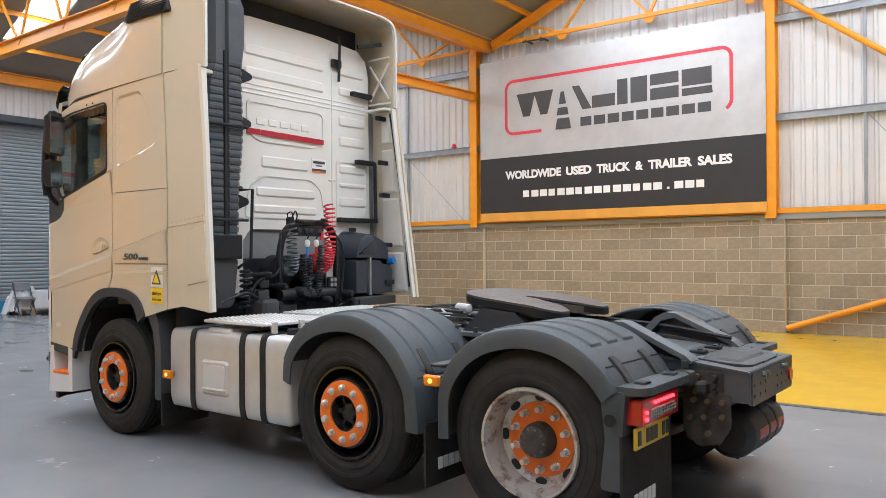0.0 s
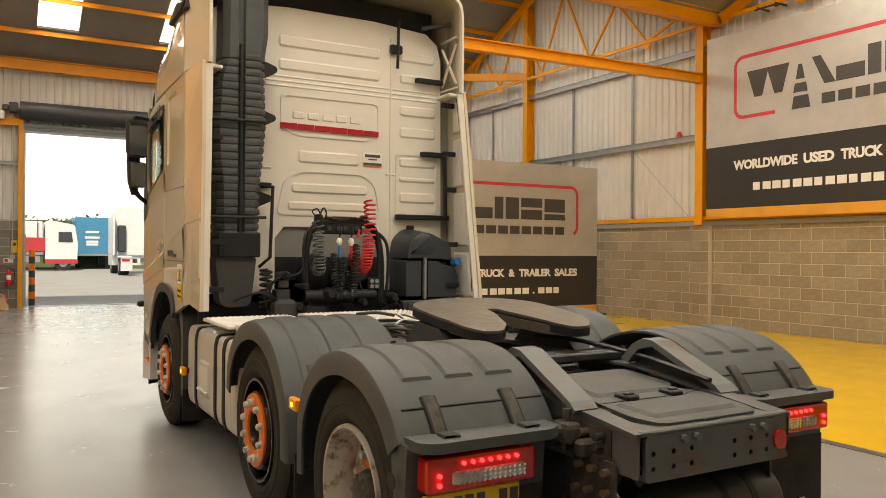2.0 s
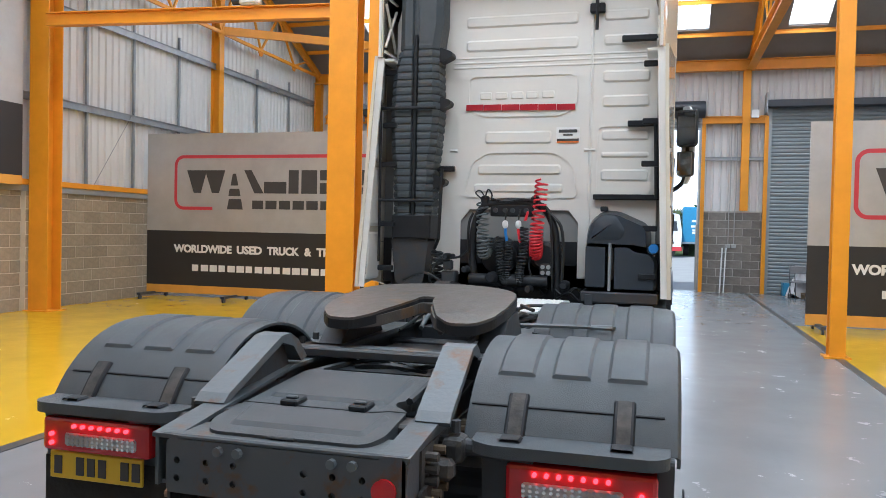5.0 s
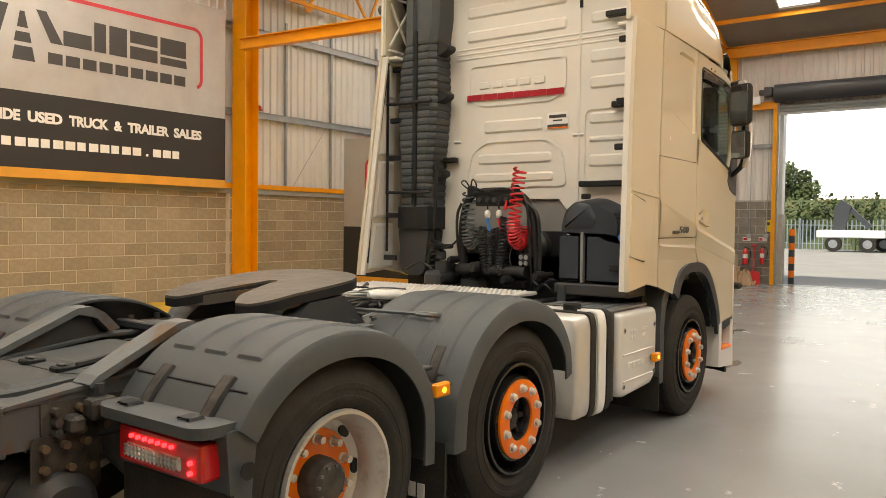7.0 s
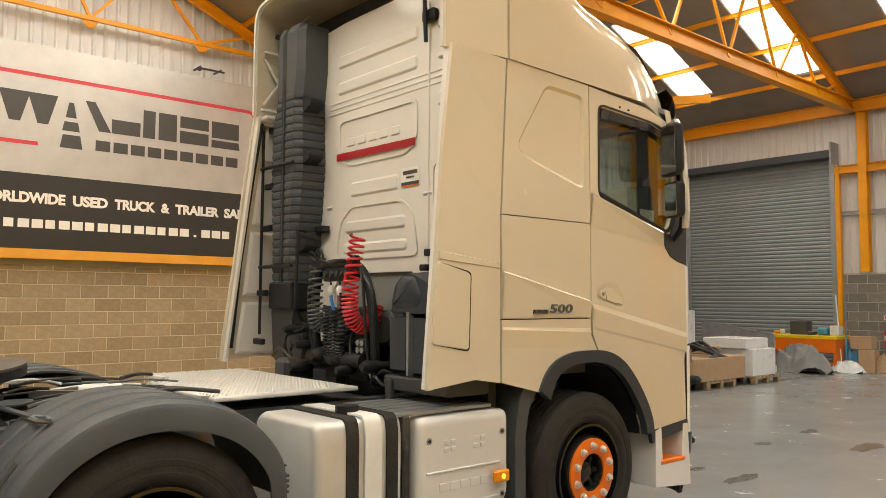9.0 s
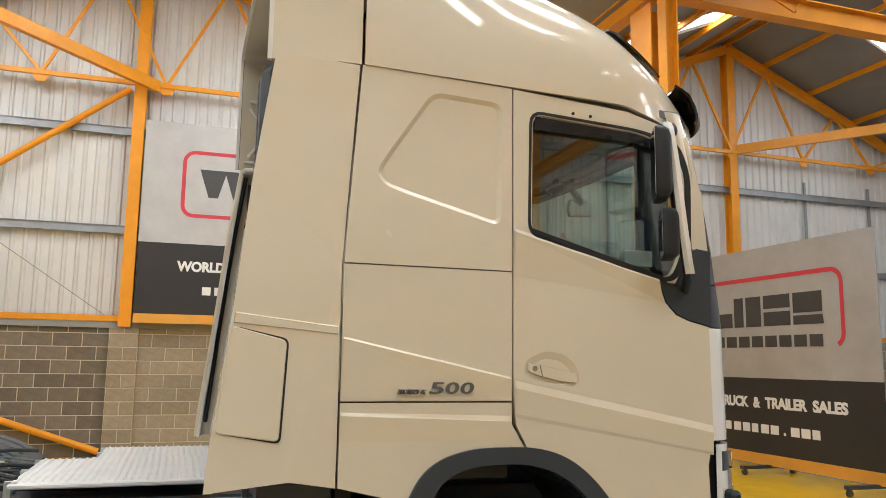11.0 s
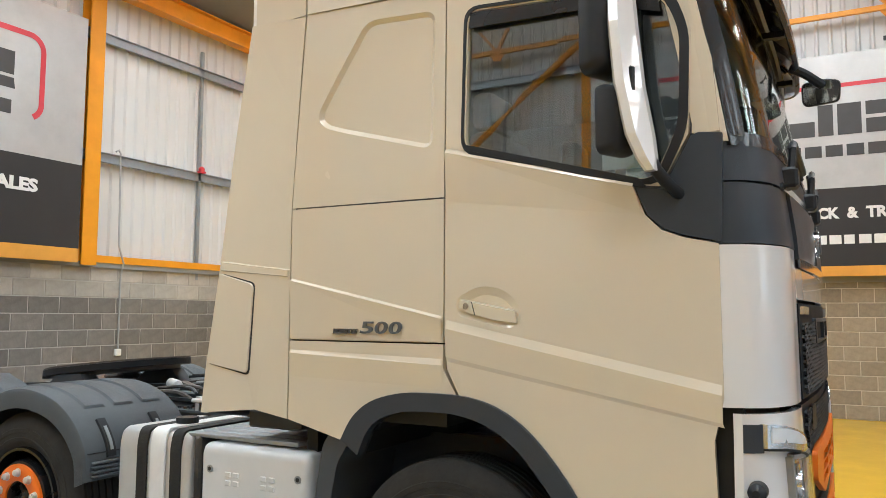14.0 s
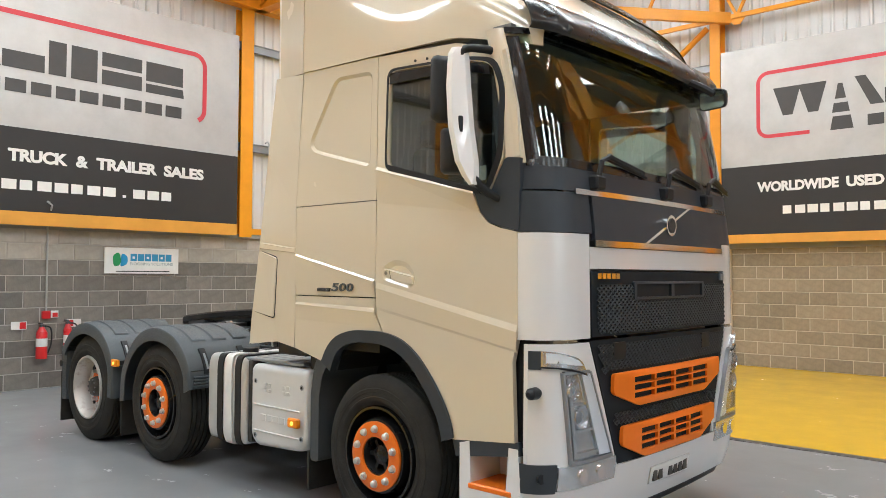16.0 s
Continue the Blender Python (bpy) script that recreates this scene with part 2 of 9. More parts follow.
SCREEN = glass_mat("windscreen_glass", (0.84, 0.91, 0.86), 0.085)
SEATCLOTH = mat("grey_seat_cloth", (0.13, 0.135, 0.14), 0.9, bump=0.3, bscale=120)
INTERIOR = mat("grey_cab_trim", (0.22, 0.22, 0.215), 0.75)
CURTAIN = mat("dark_curtain", (0.05, 0.05, 0.06), 0.9)
EXT_RED = mat("extinguisher_red", (0.60, 0.02, 0.025), 0.3, coat=0.3)
CARD = mat("cardboard", (0.46, 0.31, 0.19), 0.85, var=0.15, scale=6)
WOOD = mat("pallet_wood", (0.36, 0.26, 0.16), 0.85, var=0.3, scale=8)
TARP = mat("grey_tarpaulin", (0.25, 0.25, 0.26), 0.7, var=0.3, scale=5, bump=0.6, bscale=9)
WRAP = mat("white_wrap", (0.72, 0.73, 0.75), 0.3, var=0.1, scale=8)
YARD = mat("yard_concrete", (0.35, 0.335, 0.315), 0.9, var=0.15, scale=0.5, stain=0.2)
GRASS = mat("meadow_green", (0.10, 0.13, 0.05), 0.95, var=0.4, scale=0.6)
LEAF = mat("leaf_green", (0.12, 0.16, 0.06), 0.85, var=0.4, scale=2, rnd=0.2)
DRYLEAF = mat("dry_grass", (0.22, 0.20, 0.10), 0.9, var=0.3, scale=2)
BARK = mat("bark", (0.12, 0.09, 0.06), 0.9)
PALISADE = mat("palisade_steel", (0.28, 0.33, 0.38), 0.5, metal=0.4)
LORRY_RED = mat("lorry_red", (0.50, 0.04, 0.05), 0.4)
LORRY_BLUE = mat("lorry_blue", (0.05, 0.24, 0.42), 0.45)
LORRY_WHITE = mat("lorry_white", (0.75, 0.76, 0.77), 0.35)
LIDGREY = mat("weathered_grey_cover", (0.066, 0.074, 0.080), 0.48, var=0.25, scale=5, bump=0.2, bscale=300, stain=0.3, spec=0.4)
BRACKET = mat("dirty_brown_bracket_steel", (0.075, 0.066, 0.058), 0.6, metal=0.1, scale=9, col2=(0.030, 0.028, 0.027), bump=0.4, bscale=30, cut=(0.4, 0.6))
LAMPGLASS = glass_mat("lamp_cover", (0.95, 0.96, 0.97), 0.03)
GRILLEWEB = mat("slate_grille_mesh", (0.062, 0.068, 0.076), 0.5, var=0.2, scale=9, spec=0.4)
GRILLE = mat("blue_black_grille", (0.018, 0.022, 0.028), 0.6, var=0.2, scale=9, spec=0.2)
BOLT = mat("tarnished_bolt", (0.24, 0.18, 0.12), 0.45, metal=0.5, var=0.4, scale=40)
STEELGREY = mat("grey_frame_paint", (0.085, 0.094, 0.102), 0.5, metal=0.1, scale=6, col2=(0.12, 0.07, 0.04), bump=0.15, bscale=40, cut=(0.35, 0.44))
CLOUD = lit_mat("bright_overcast_sky", (0.93, 0.96, 1.0), 0.72)
FAINT = lit_mat("daylit_rooflight_sheet", (1.0, 1.0, 1.0), 1.5)
PIPE = mat("grey_conduit", (0.42, 0.43, 0.43), 0.45, metal=0.3)


# ---- mesh helpers ----
def part(name, bm, material, parent=None, label="", smooth=False):
    me = bpy.data.meshes.new(name)
    bm.normal_update()
    bm.to_mesh(me)
    bm.free()
    for m in (material if isinstance(material, (list, tuple)) else [material]):
        me.materials.append(m)
    if smooth:
        me.shade_smooth()
        me.set_sharp_from_angle(angle=radians(38))
    ob = new(name, me)
    if parent is not None:
        ob.parent = parent
    if label:
        ob["label"] = label
    return ob


def thing(name, label, category, group="", kind="", at=(0, 0, 0)):
    ob = new(name)
    ob.location = at
    return tagged(ob, label, category, group, kind)


def box(bm, x0, x1, y0, y1, z0, z1, bevel=0.0, seg=1, m=None):
    c = Matrix.Translation(((x0 + x1) / 2, (y0 + y1) / 2, (z0 + z1) / 2)) @ Matrix.Diagonal((abs(x1 - x0), abs(y1 - y0), abs(z1 - z0), 1))
    r = bmesh.ops.create_cube(bm, size=1.0, matrix=(m @ c) if m else c)
    if bevel > 0:
        es = list({e for v in r["verts"] for e in v.link_edges})
        bmesh.ops.bevel(bm, geom=es, offset=bevel, segments=seg, affect='EDGES', profile=0.5)
    return bm


def bx(x0, x1, y0, y1, z0, z1, bevel=0.0, seg=1, m=None):
    return box(bmesh.new(), x0, x1, y0, y1, z0, z1, bevel, seg, m)


def frame_between(p0, p1):
    d = Vector(p1) - Vector(p0)
    return Matrix.Translation((Vector(p0) + Vector(p1)) / 2) @ d.to_track_quat('Z', 'Y').to_matrix().to_4x4(), d.length


def cyl(bm, p0, p1, r, seg=16, r2=None):
    m, ln = frame_between(p0, p1)
    bmesh.ops.create_cone(bm, cap_ends=True, segments=seg, radius1=r, radius2=r if r2 is None else r2, depth=ln, matrix=m)
    return bm


def bar(bm, p0, p1, w, h, bevel=0.0):
    """A straight bar of section w (across) by h (up), between two points."""
    d = (Vector(p1) - Vector(p0))
    z = Vector((0, 0, 1)) if abs(d.normalized().z) < 0.95 else Vector((0, 1, 0))
    x = d.cross(z).normalized()
    u = x.cross(d).normalized()
    m = Matrix((x, d.normalized(), u)).transposed().to_4x4()
    m.translation = (Vector(p0) + Vector(p1)) / 2
    return box(bm, -w / 2, w / 2, -d.length / 2, d.length / 2, -h / 2, h / 2, bevel, 1, m)


def ibeam(bm, p0, p1, w, h, t=0.018, side=False):
    """A rolled I-section between two points; side turns the web flat."""
    d = (Vector(p1) - Vector(p0))
    z = Vector((0, 0, 1)) if abs(d.normalized().z) < 0.95 else (Vector((1, 0, 0)) if side else Vector((0, 1, 0)))
    x = d.cross(z).normalized()
    u = x.cross(d).normalized()
    m = Matrix((x, d.normalized(), u)).transposed().to_4x4()
    m.translation = (Vector(p0) + Vector(p1)) / 2
    ln = d.length / 2
    prof = [(-w / 2, -h / 2), (w / 2, -h / 2), (w / 2, -h / 2 + t), (t / 2, -h / 2 + t), (t / 2, h / 2 - t), (w / 2, h / 2 - t),
            (w / 2, h / 2), (-w / 2, h / 2), (-w / 2, h / 2 - t), (-t / 2, h / 2 - t), (-t / 2, -h / 2 + t), (-w / 2, -h / 2 + t)]
    ends = [[bm.verts.new(m @ Vector((a, y, b))) for a, b in prof] for y in (-ln, ln)]
    fs = [bm.faces.new((ends[0][k], ends[0][(k + 1) % 12], ends[1][(k + 1) % 12], ends[1][k])) for k in range(12)]
    for e in ends:
        fs += [bm.faces.new((e[0], e[1], e[2], e[11])), bm.faces.new((e[2], e[3], e[10], e[11])), bm.faces.new((e[3], e[4], e[9], e[10])), bm.faces.new((e[4], e[5], e[8], e[9])), bm.faces.new((e[5], e[6], e[7], e[8]))]
    bmesh.ops.recalc_face_normals(bm, faces=fs)
    return bm


def tube(bm, pts, r, seg=8, closed=False):
    pts = [Vector(p) for p in pts]
    rings = []
    up = None
    n = len(pts)
    for i, p in enumerate(pts):
        a = pts[max(i - 1, 0)]
        b = pts[min(i + 1, n - 1)]
        t = (b - a).normalized()
        if up is None:
            up = t.orthogonal().normalized()
        up = (up - t * up.dot(t))
        up = up.normalized() if up.length > 1e-6 else t.orthogonal().normalized()
        s = t.cross(up)
        rings.append([bm.verts.new(p + (up * math.cos(k) + s * math.sin(k)) * r) for k in (2 * math.pi * j / seg for j in range(seg))])
    for a, b in zip(rings, rings[1:]):
        for j in range(seg):
            bm.faces.new((a[j], a[(j + 1) % seg], b[(j + 1) % seg], b[j]))
    bm.faces.new(rings[0][::-1])
    bm.faces.new(rings[-1])
    return bm


def smooth_path(pts, n=8):
    pts = [Vector(p) for p in pts]
    out = []
    for i in range(len(pts) - 1):
        p0, p1, p2, p3 = pts[max(i - 1, 0)], pts[i], pts[i + 1], pts[min(i + 2, len(pts) - 1)]
        for k in range(n):
            t = k / n
            out.append(0.5 * ((2 * p1) + (p2 - p0) * t + (2 * p0 - 5 * p1 + 4 * p2 - p3) * t * t + (3 * p1 - p0 - 3 * p2 + p3) * t ** 3))
    out.append(pts[-1])
    return out


def revolve(bm, prof, seg=40, axis='X', m=None):
    """prof: (along, radius) pairs; turned round the axis. Closed if the ends meet the axis."""
    rings = []
    for a, r in prof:
        ring = []
        for j in range(seg):
            k = 2 * math.pi * j / seg
            if axis == 'X':
                v = Vector((a, r * math.cos(k), r * math.sin(k)))
            elif axis == 'Y':
                v = Vector((r * math.cos(k), a, r * math.sin(k)))
            else:
                v = Vector((r * math.cos(k), r * math.sin(k), a))
            ring.append(bm.verts.new(m @ v if m else v))
        rings.append(ring)
    for a, b in zip(rings, rings[1:]):
        for j in range(seg):
            bm.faces.new((a[j], a[(j + 1) % seg], b[(j + 1) % seg], b[j]))
    if prof[0][1] < 0.05 and prof[0] != prof[-1]:
        bm.faces.new(rings[0][::-1])
    if prof[-1][1] < 0.05 and prof[0] != prof[-1]:
        bm.faces.new(rings[-1])
    bmesh.ops.recalc_face_normals(bm, faces=bm.faces)
    return bm


def prism(bm, outline, place, t, holes=()):
    """A plate with holes. place(u, v, w) gives the point; w runs 0..t."""
    loops = [list(outline)] + [list(h) for h in holes]
    made = []
    for w in (0.0, t):
        edges = []
        level = []
        for lp in loops:
            vs = [bm.verts.new(place(u, v, w)) for u, v in lp]
            level.append(vs)
            edges += [bm.edges.new((vs[i], vs[(i + 1) % len(vs)])) for i in range(len(vs))]
        bmesh.ops.triangle_fill(bm, use_beauty=True, use_dissolve=False, edges=edges)
        made.append(level)
    for a, b in zip(*made):
        for i in range(len(a)):
            j = (i + 1) % len(a)
            bm.faces.new((a[i], a[j], b[j], b[i]))
    bmesh.ops.recalc_face_normals(bm, faces=bm.faces)
    return bm


def loft(bm, rows, close_u=False, cap=False):
    """Skin through rows of points of equal length."""
    vs = [[bm.verts.new(p) for p in r] for r in rows]
    for a, b in zip(vs, vs[1:]):
        n = len(a)
        for i in range(n if close_u else n - 1):
            bm.faces.new((a[i], a[(i + 1) % n], b[(i + 1) % n], b[i]))
    if cap:
        bm.faces.new(vs[0][::-1])
        bm.faces.new(vs[-1])
    bmesh.ops.recalc_face_normals(bm, faces=bm.faces)
    return bm


def round_poly(pts, r, n=4):
    """Rounds the corners of a polygon."""
    out = []
    m = len(pts)
    for i in range(m):
        p = Vector((*pts[i], 0))
        a = Vector((*pts[i - 1], 0)) - p
        b = Vector((*pts[(i + 1) % m], 0)) - p
        k = min(r, a.length * 0.45, b.length * 0.45)
        s, e = p + a.normalized() * k, p + b.normalized() * k
        for j in range(n + 1):
            t = j / n
            q = s * (1 - t) ** 2 + p * 2 * t * (1 - t) + e * t * t
            out.append((q.x, q.y))
    return out


def text_part(name, body, size, m, material, parent, thick=0.002, align='CENTER', width=None, label="", heavy=0.0, tight=1.0):
    cu = bpy.data.curves.new(name, 'FONT')
    cu.body, cu.size, cu.align_x, cu.align_y, cu.extrude, cu.resolution_u = body, size, align, 'CENTER', thick, 3
    cu.offset = heavy
    cu.space_character = tight
    tmp = bpy.data.objects.new(name, cu)
    scene.collection.objects.link(tmp)
    bpy.context.view_layer.update()
    me = bpy.data.meshes.new_from_object(tmp.evaluated_get(bpy.context.evaluated_depsgraph_get()))
    bpy.data.objects.remove(tmp)
    bpy.data.curves.remove(cu)
    xs = [v.co.x for v in me.vertices]
    if width and xs:
        k = width / (max(xs) - min(xs))
        me.transform(Matrix.Diagonal((k, 1, 1, 1)))
    me.transform(m)
    me.materials.append(material)
    ob = new(name, me)
    ob.parent = parent
    if label:
        ob["label"] = label
    return ob

# ---- the hall ----
XL, XR, YB, YF = -9.66, 10.62, -3.72, 20.22
EAVE, PITCH = 6.52, 0.42
VAL = 8.3                      # valley between the two roof spans
RIDGE_B, RIDGE_F = (YB + VAL) / 2, (VAL + YF) / 2
LANE_L, LANE_R = -3.14, 3.46
BRICK = 2.12
FRAMES = (XL + 0.16, -3.25, 3.4, XR - 0.16)


def roof_z(y):
    if y < VAL:
        return EAVE + PITCH * (min(y - YB, VAL - y))
    return EAVE + PITCH * (min(y - VAL, YF - y))


def structure(name, bm, material, label, category):
    return tagged(part(name, bm, material), label, category, kind="structure")


# floor: one concrete slab, with the lane of grey resin between two fields of yellow resin
floor = structure("floor", bx(XL - 0.4, XR + 0.4, YB - 0.4, YF + 0.3, -0.3, 0.0), FLOOR, "glossy grey resin floor with faint tyre marks and scuffs", "floor")
structure("floor_yellow", box(bx(XL, LANE_L, YB, 12.1, 0.0, 0.004), LANE_R, XR, YB, 12.1, 0.0, 0.004), FLOOR_Y, "glossy yellow resin floor fields beside the grey lane", "floor")
bm = bmesh.new()
for x in (LANE_L, LANE_R):
    box(bm, x - 0.055, x + 0.055, YB, 20.1, 0.0, 0.006)
structure("floor_line", bm, LINE, "dark painted lines along the edge of the lane", "floor line")


def corrugated(along0, along1, z0, ztop, place, skip=()):
    """Profiled sheeting: along the wall, ribs 0.2 m apart; ztop(a) gives the top; skip: (a0, a1, z1) openings up to z1."""
    bm = bmesh.new()
    pts = []
    a = along0
    while a < along1:
        pts += [(a, 0.0), (a + 0.115, 0.0), (a + 0.14, 0.032), (a + 0.175, 0.032)]
        a += 0.2
    pts.append((along1, 0.0))
    lo = []
    for p in pts:
        if p[0] > along1:
            continue
        z = z0
        for s0, s1, z1 in skip:
            if s0 - 0.01 < p[0] < s1 + 0.01:
                z = z1
        lo.append((p[0], p[1], z))
    rows = [[place(a, d, z) for a, d, z in lo], [place(a, d, max(ztop(a), z + 0.02)) for a, d, z in lo]]
    return loft(bm, rows)


wl = structure("wall_west", bx(XL - 0.3, XL - 0.006, YB - 0.3, YF + 0.3, -0.3, BRICK), MORTAR, "lower block wall in buff concrete blocks with pale joints", "wall")
wr = structure("wall_east", bx(XR + 0.006, XR + 0.3, YB - 0.3, YF + 0.3, -0.3, BRICK), MORTAR, "lower block wall in buff concrete blocks with pale joints", "wall")
wb = structure("wall_south", bx(XL - 0.0, XR + 0.0, YB - 0.3, YB - 0.006, -0.3, BRICK + 0.1), MORTAR_GREY, "grey block wall with a limewashed upper band", "wall")
DOORS = ((-7.85, -3.75, 5.2), (-1.9, 2.2, 4.62), (3.9, 8.5, 5.2))     # left shutter, open door, right shutter
PIERS = ((XL, -7.85), (-3.75, -1.9), (2.2, 3.9), (8.5, XR))
bm = bmesh.new()
for a, b in PIERS:
    box(bm, a, b, YF + 0.006, YF + 0.3, -0.3, 2.28)
wf = structure("wall_north", bm, MORTAR_GREY, "grey block piers between the shutter doors", "wall")

structure("wall_cladding_west", corrugated(YB, YF, BRICK, lambda a: roof_z(a) + 0.02, lambda a, d, z: (XL - 0.10 + d, a, z)), CLADDING, "white profiled steel wall sheeting", "wall cladding")
structure("wall_cladding_east", corrugated(YB, YF, BRICK, lambda a: roof_z(a) + 0.02, lambda a, d, z: (XR + 0.10 - d, a, z)), CLADDING, "white profiled steel wall sheeting", "wall cladding")
structure("wall_cladding_south", corrugated(XL, XR, BRICK, lambda a: EAVE + 0.02, lambda a, d, z: (a, YB - 0.10 + d, z)), CLADDING, "white profiled steel wall sheeting", "wall cladding")
structure("wall_cladding_north", corrugated(XL, XR, 2.28, lambda a: EAVE + 0.02, lambda a, d, z: (a, YF + 0.14 - d, z), DOORS), CLADDING, "white profiled steel wall sheeting", "wall cladding")

# roof: two spans; rooflight openings 0.95 m wide in each slope
LIGHTS_X = (-6.75, -3.95, -1.15, 1.75, 4.65, 7.75)
LW, LA, LB = 0.95, 1.25, 4.4    # width; from and to, measured level from the eave


def slope_pt(x, y0, sgn, d, lift=0.0):
    return (x, y0 + sgn * d, EAVE + PITCH * d + lift)


SLOPES = ((YB, 1, (VAL - YB) / 2), (VAL, -1, (VAL - YB) / 2), (VAL, 1, (YF - VAL) / 2), (YF, -1, (YF - VAL) / 2))
bm = bmesh.new()
sheets = bmesh.new()
for y0, sgn, run in SLOPES:
    cuts = [XL - 0.2] + [c for x in LIGHTS_X for c in (x - LW / 2, x + LW / 2)] + [XR + 0.2]
    spans = [(0, run, cuts[i], cuts[i + 1]) for i in range(0, len(cuts), 2)]
    spans += [(d0, d1, x - LW / 2, x + LW / 2) for x in LIGHTS_X for d0, d1 in ((0, LA), (LB, run))]
    for d0, d1, x0, x1 in spans:
        q = [slope_pt(x0, y0, sgn, d0), slope_pt(x1, y0, sgn, d0), slope_pt(x1, y0, sgn, d1), slope_pt(x0, y0, sgn, d1)]
        lo = [bm.verts.new(p) for p in q]
        hi = [bm.verts.new((p[0], p[1], p[2] + 0.08)) for p in q]
        bm.faces.new(lo)
        bm.faces.new(hi[::-1])
        for i in range(4):
            bm.faces.new((lo[i], lo[(i + 1) % 4], hi[(i + 1) % 4], hi[i]))
    for x in LIGHTS_X:
        q = [slope_pt(x - LW / 2, y0, sgn, LA, 0.05), slope_pt(x + LW / 2, y0, sgn, LA, 0.05), slope_pt(x + LW / 2, y0, sgn, LB, 0.05), slope_pt(x - LW / 2, y0, sgn, LB, 0.05)]
        sheets.faces.new([sheets.verts.new(p) for p in q])
        mid = Vector(slope_pt(x, y0, sgn, (LA + LB) / 2, 0.015))
        nrm = Vector((0, sgn * PITCH, -1)).normalized()
        skylight_lamp(look(mid, mid + nrm * 2), LW - 0.06, (LB - LA) * 1.06, SKYLIGHT_WATTS * (1.0 if y0 + sgn < VAL else 0.55) * (1.0 + 0.012 * x))
bmesh.ops.recalc_face_normals(bm, faces=bm.faces)
structure("ceiling", bm, ROOFSHEET, "pitched roof lined in grey-beige sheets", "ceiling")
structure("ceiling_rooflight", sheets, FAINT, "translucent rooflight sheets in the roof", "rooflight")


# steel frame
def steel(name, bm, label, category, group="", material=None):
    return tagged(part(name, bm, material or ORANGE_STEEL), label, category, group)


def purlin(y, z, x0=XL, x1=XR):
    return steel("purlin", ibeam(bmesh.new(), (x0, y, z), (x1, y, z), 0.05, 0.11, 0.012), "thin orange steel purlin under the roof lining", "purlin", "purlins")


for y0, sgn, run in SLOPES:
    for d in (1.15, 2.4, 3.7, 4.95):
        p = slope_pt(0, y0, sgn, d, -0.065)
        purlin(p[1], p[2])
for y in (RIDGE_B, RIDGE_F):
    purlin(y, roof_z(y) - 0.08)

# eaves beams, valley beam
for y, nm in ((YB + 0.14, "eaves_beam"), (YF - 0.14, "eaves_beam"), (VAL, "valley_beam")):
    steel(nm, ibeam(bmesh.new(), (XL, y, EAVE - (0.1 if nm == "valley_beam" else 0.2)), (XR, y, EAVE - (0.1 if nm == "valley_beam" else 0.2)), 0.2, 0.30, 0.02), "deep orange steel beam along the eaves", "beam", "roof beams")


def truss(x, y0, y1, heavy):
    t = thing("roof_truss", "orange steel roof truss with lattice bracing", "roof truss", "roof trusses", at=(x, 0, 0))
    mid = (y0 + y1) / 2
    zt = lambda y: roof_z(y) - 0.22
    for a, b in ((y0 + 0.15, mid), (mid, y1 - 0.15)):
        part("rafter", ibeam(bmesh.new(), (0, a, zt(a)), (0, b, zt(b)), 0.11, 0.2, 0.015), ORANGE_STEEL, t)
    zc = EAVE - 0.2 if heavy else EAVE - 0.14
    bmc = bmesh.new()
    if heavy:
        ibeam(bmc, (0, y0 + 0.1, zc), (0, y1 - 0.1, zc), 0.2, 0.3, 0.02)
    else:
        bar(bmc, (0, y0 + 0.5, zc), (0, y1 - 0.5, zc), 0.06, 0.08)
    part("bottom_chord", bmc, ORANGE_STEEL, t)
    n = 6
    ys = [y0 + (y1 - y0) * i / n for i in range(n + 1)]
    for i in range(1, n):
        for k in (-1, 1):
            yt = ys[i] + k * (y1 - y0) / n / 2
            if y0 + 0.6 < yt < y1 - 0.6:
                part("web_member", bar(bmesh.new(), (0, ys[i], zc), (0, yt, zt(yt)), 0.05, 0.05), ORANGE_STEEL, t)
        if not heavy:
            bmg = prism(bmesh.new(), [(ys[i] - 0.2, zc + 0.03), (ys[i] + 0.2, zc + 0.03), (ys[i] + 0.06, zc - 0.16), (ys[i] - 0.06, zc - 0.16)], lambda u, v, w: (-0.006 + w, u, v), 0.012)
            part("gusset_plate", bmg, ORANGE_STEEL, t)
    return t


for x in FRAMES:
    heavy = abs(x) < 5
    truss(x, YB, VAL, heavy)
    truss(x, VAL, YF, heavy)


def column(x, y, w, h, z1, z0=0.0, base=True, turn=False, label="orange painted steel column on the resin floor"):
    t = thing("steel_column", label, "column", "steel columns", at=(x, y, z0))
    part("shaft", ibeam(bmesh.new(), (0, 0, 0.0), (0, 0, z1 - z0), w, h, 0.02, side=turn), ORANGE_STEEL, t)
    if base:
        part("base_plate", bx(-w / 2 - 0.06, w / 2 + 0.06, -h / 2 - 0.06, h / 2 + 0.06, 0.0, 0.025), ORANGE_STEEL, t)
    return t


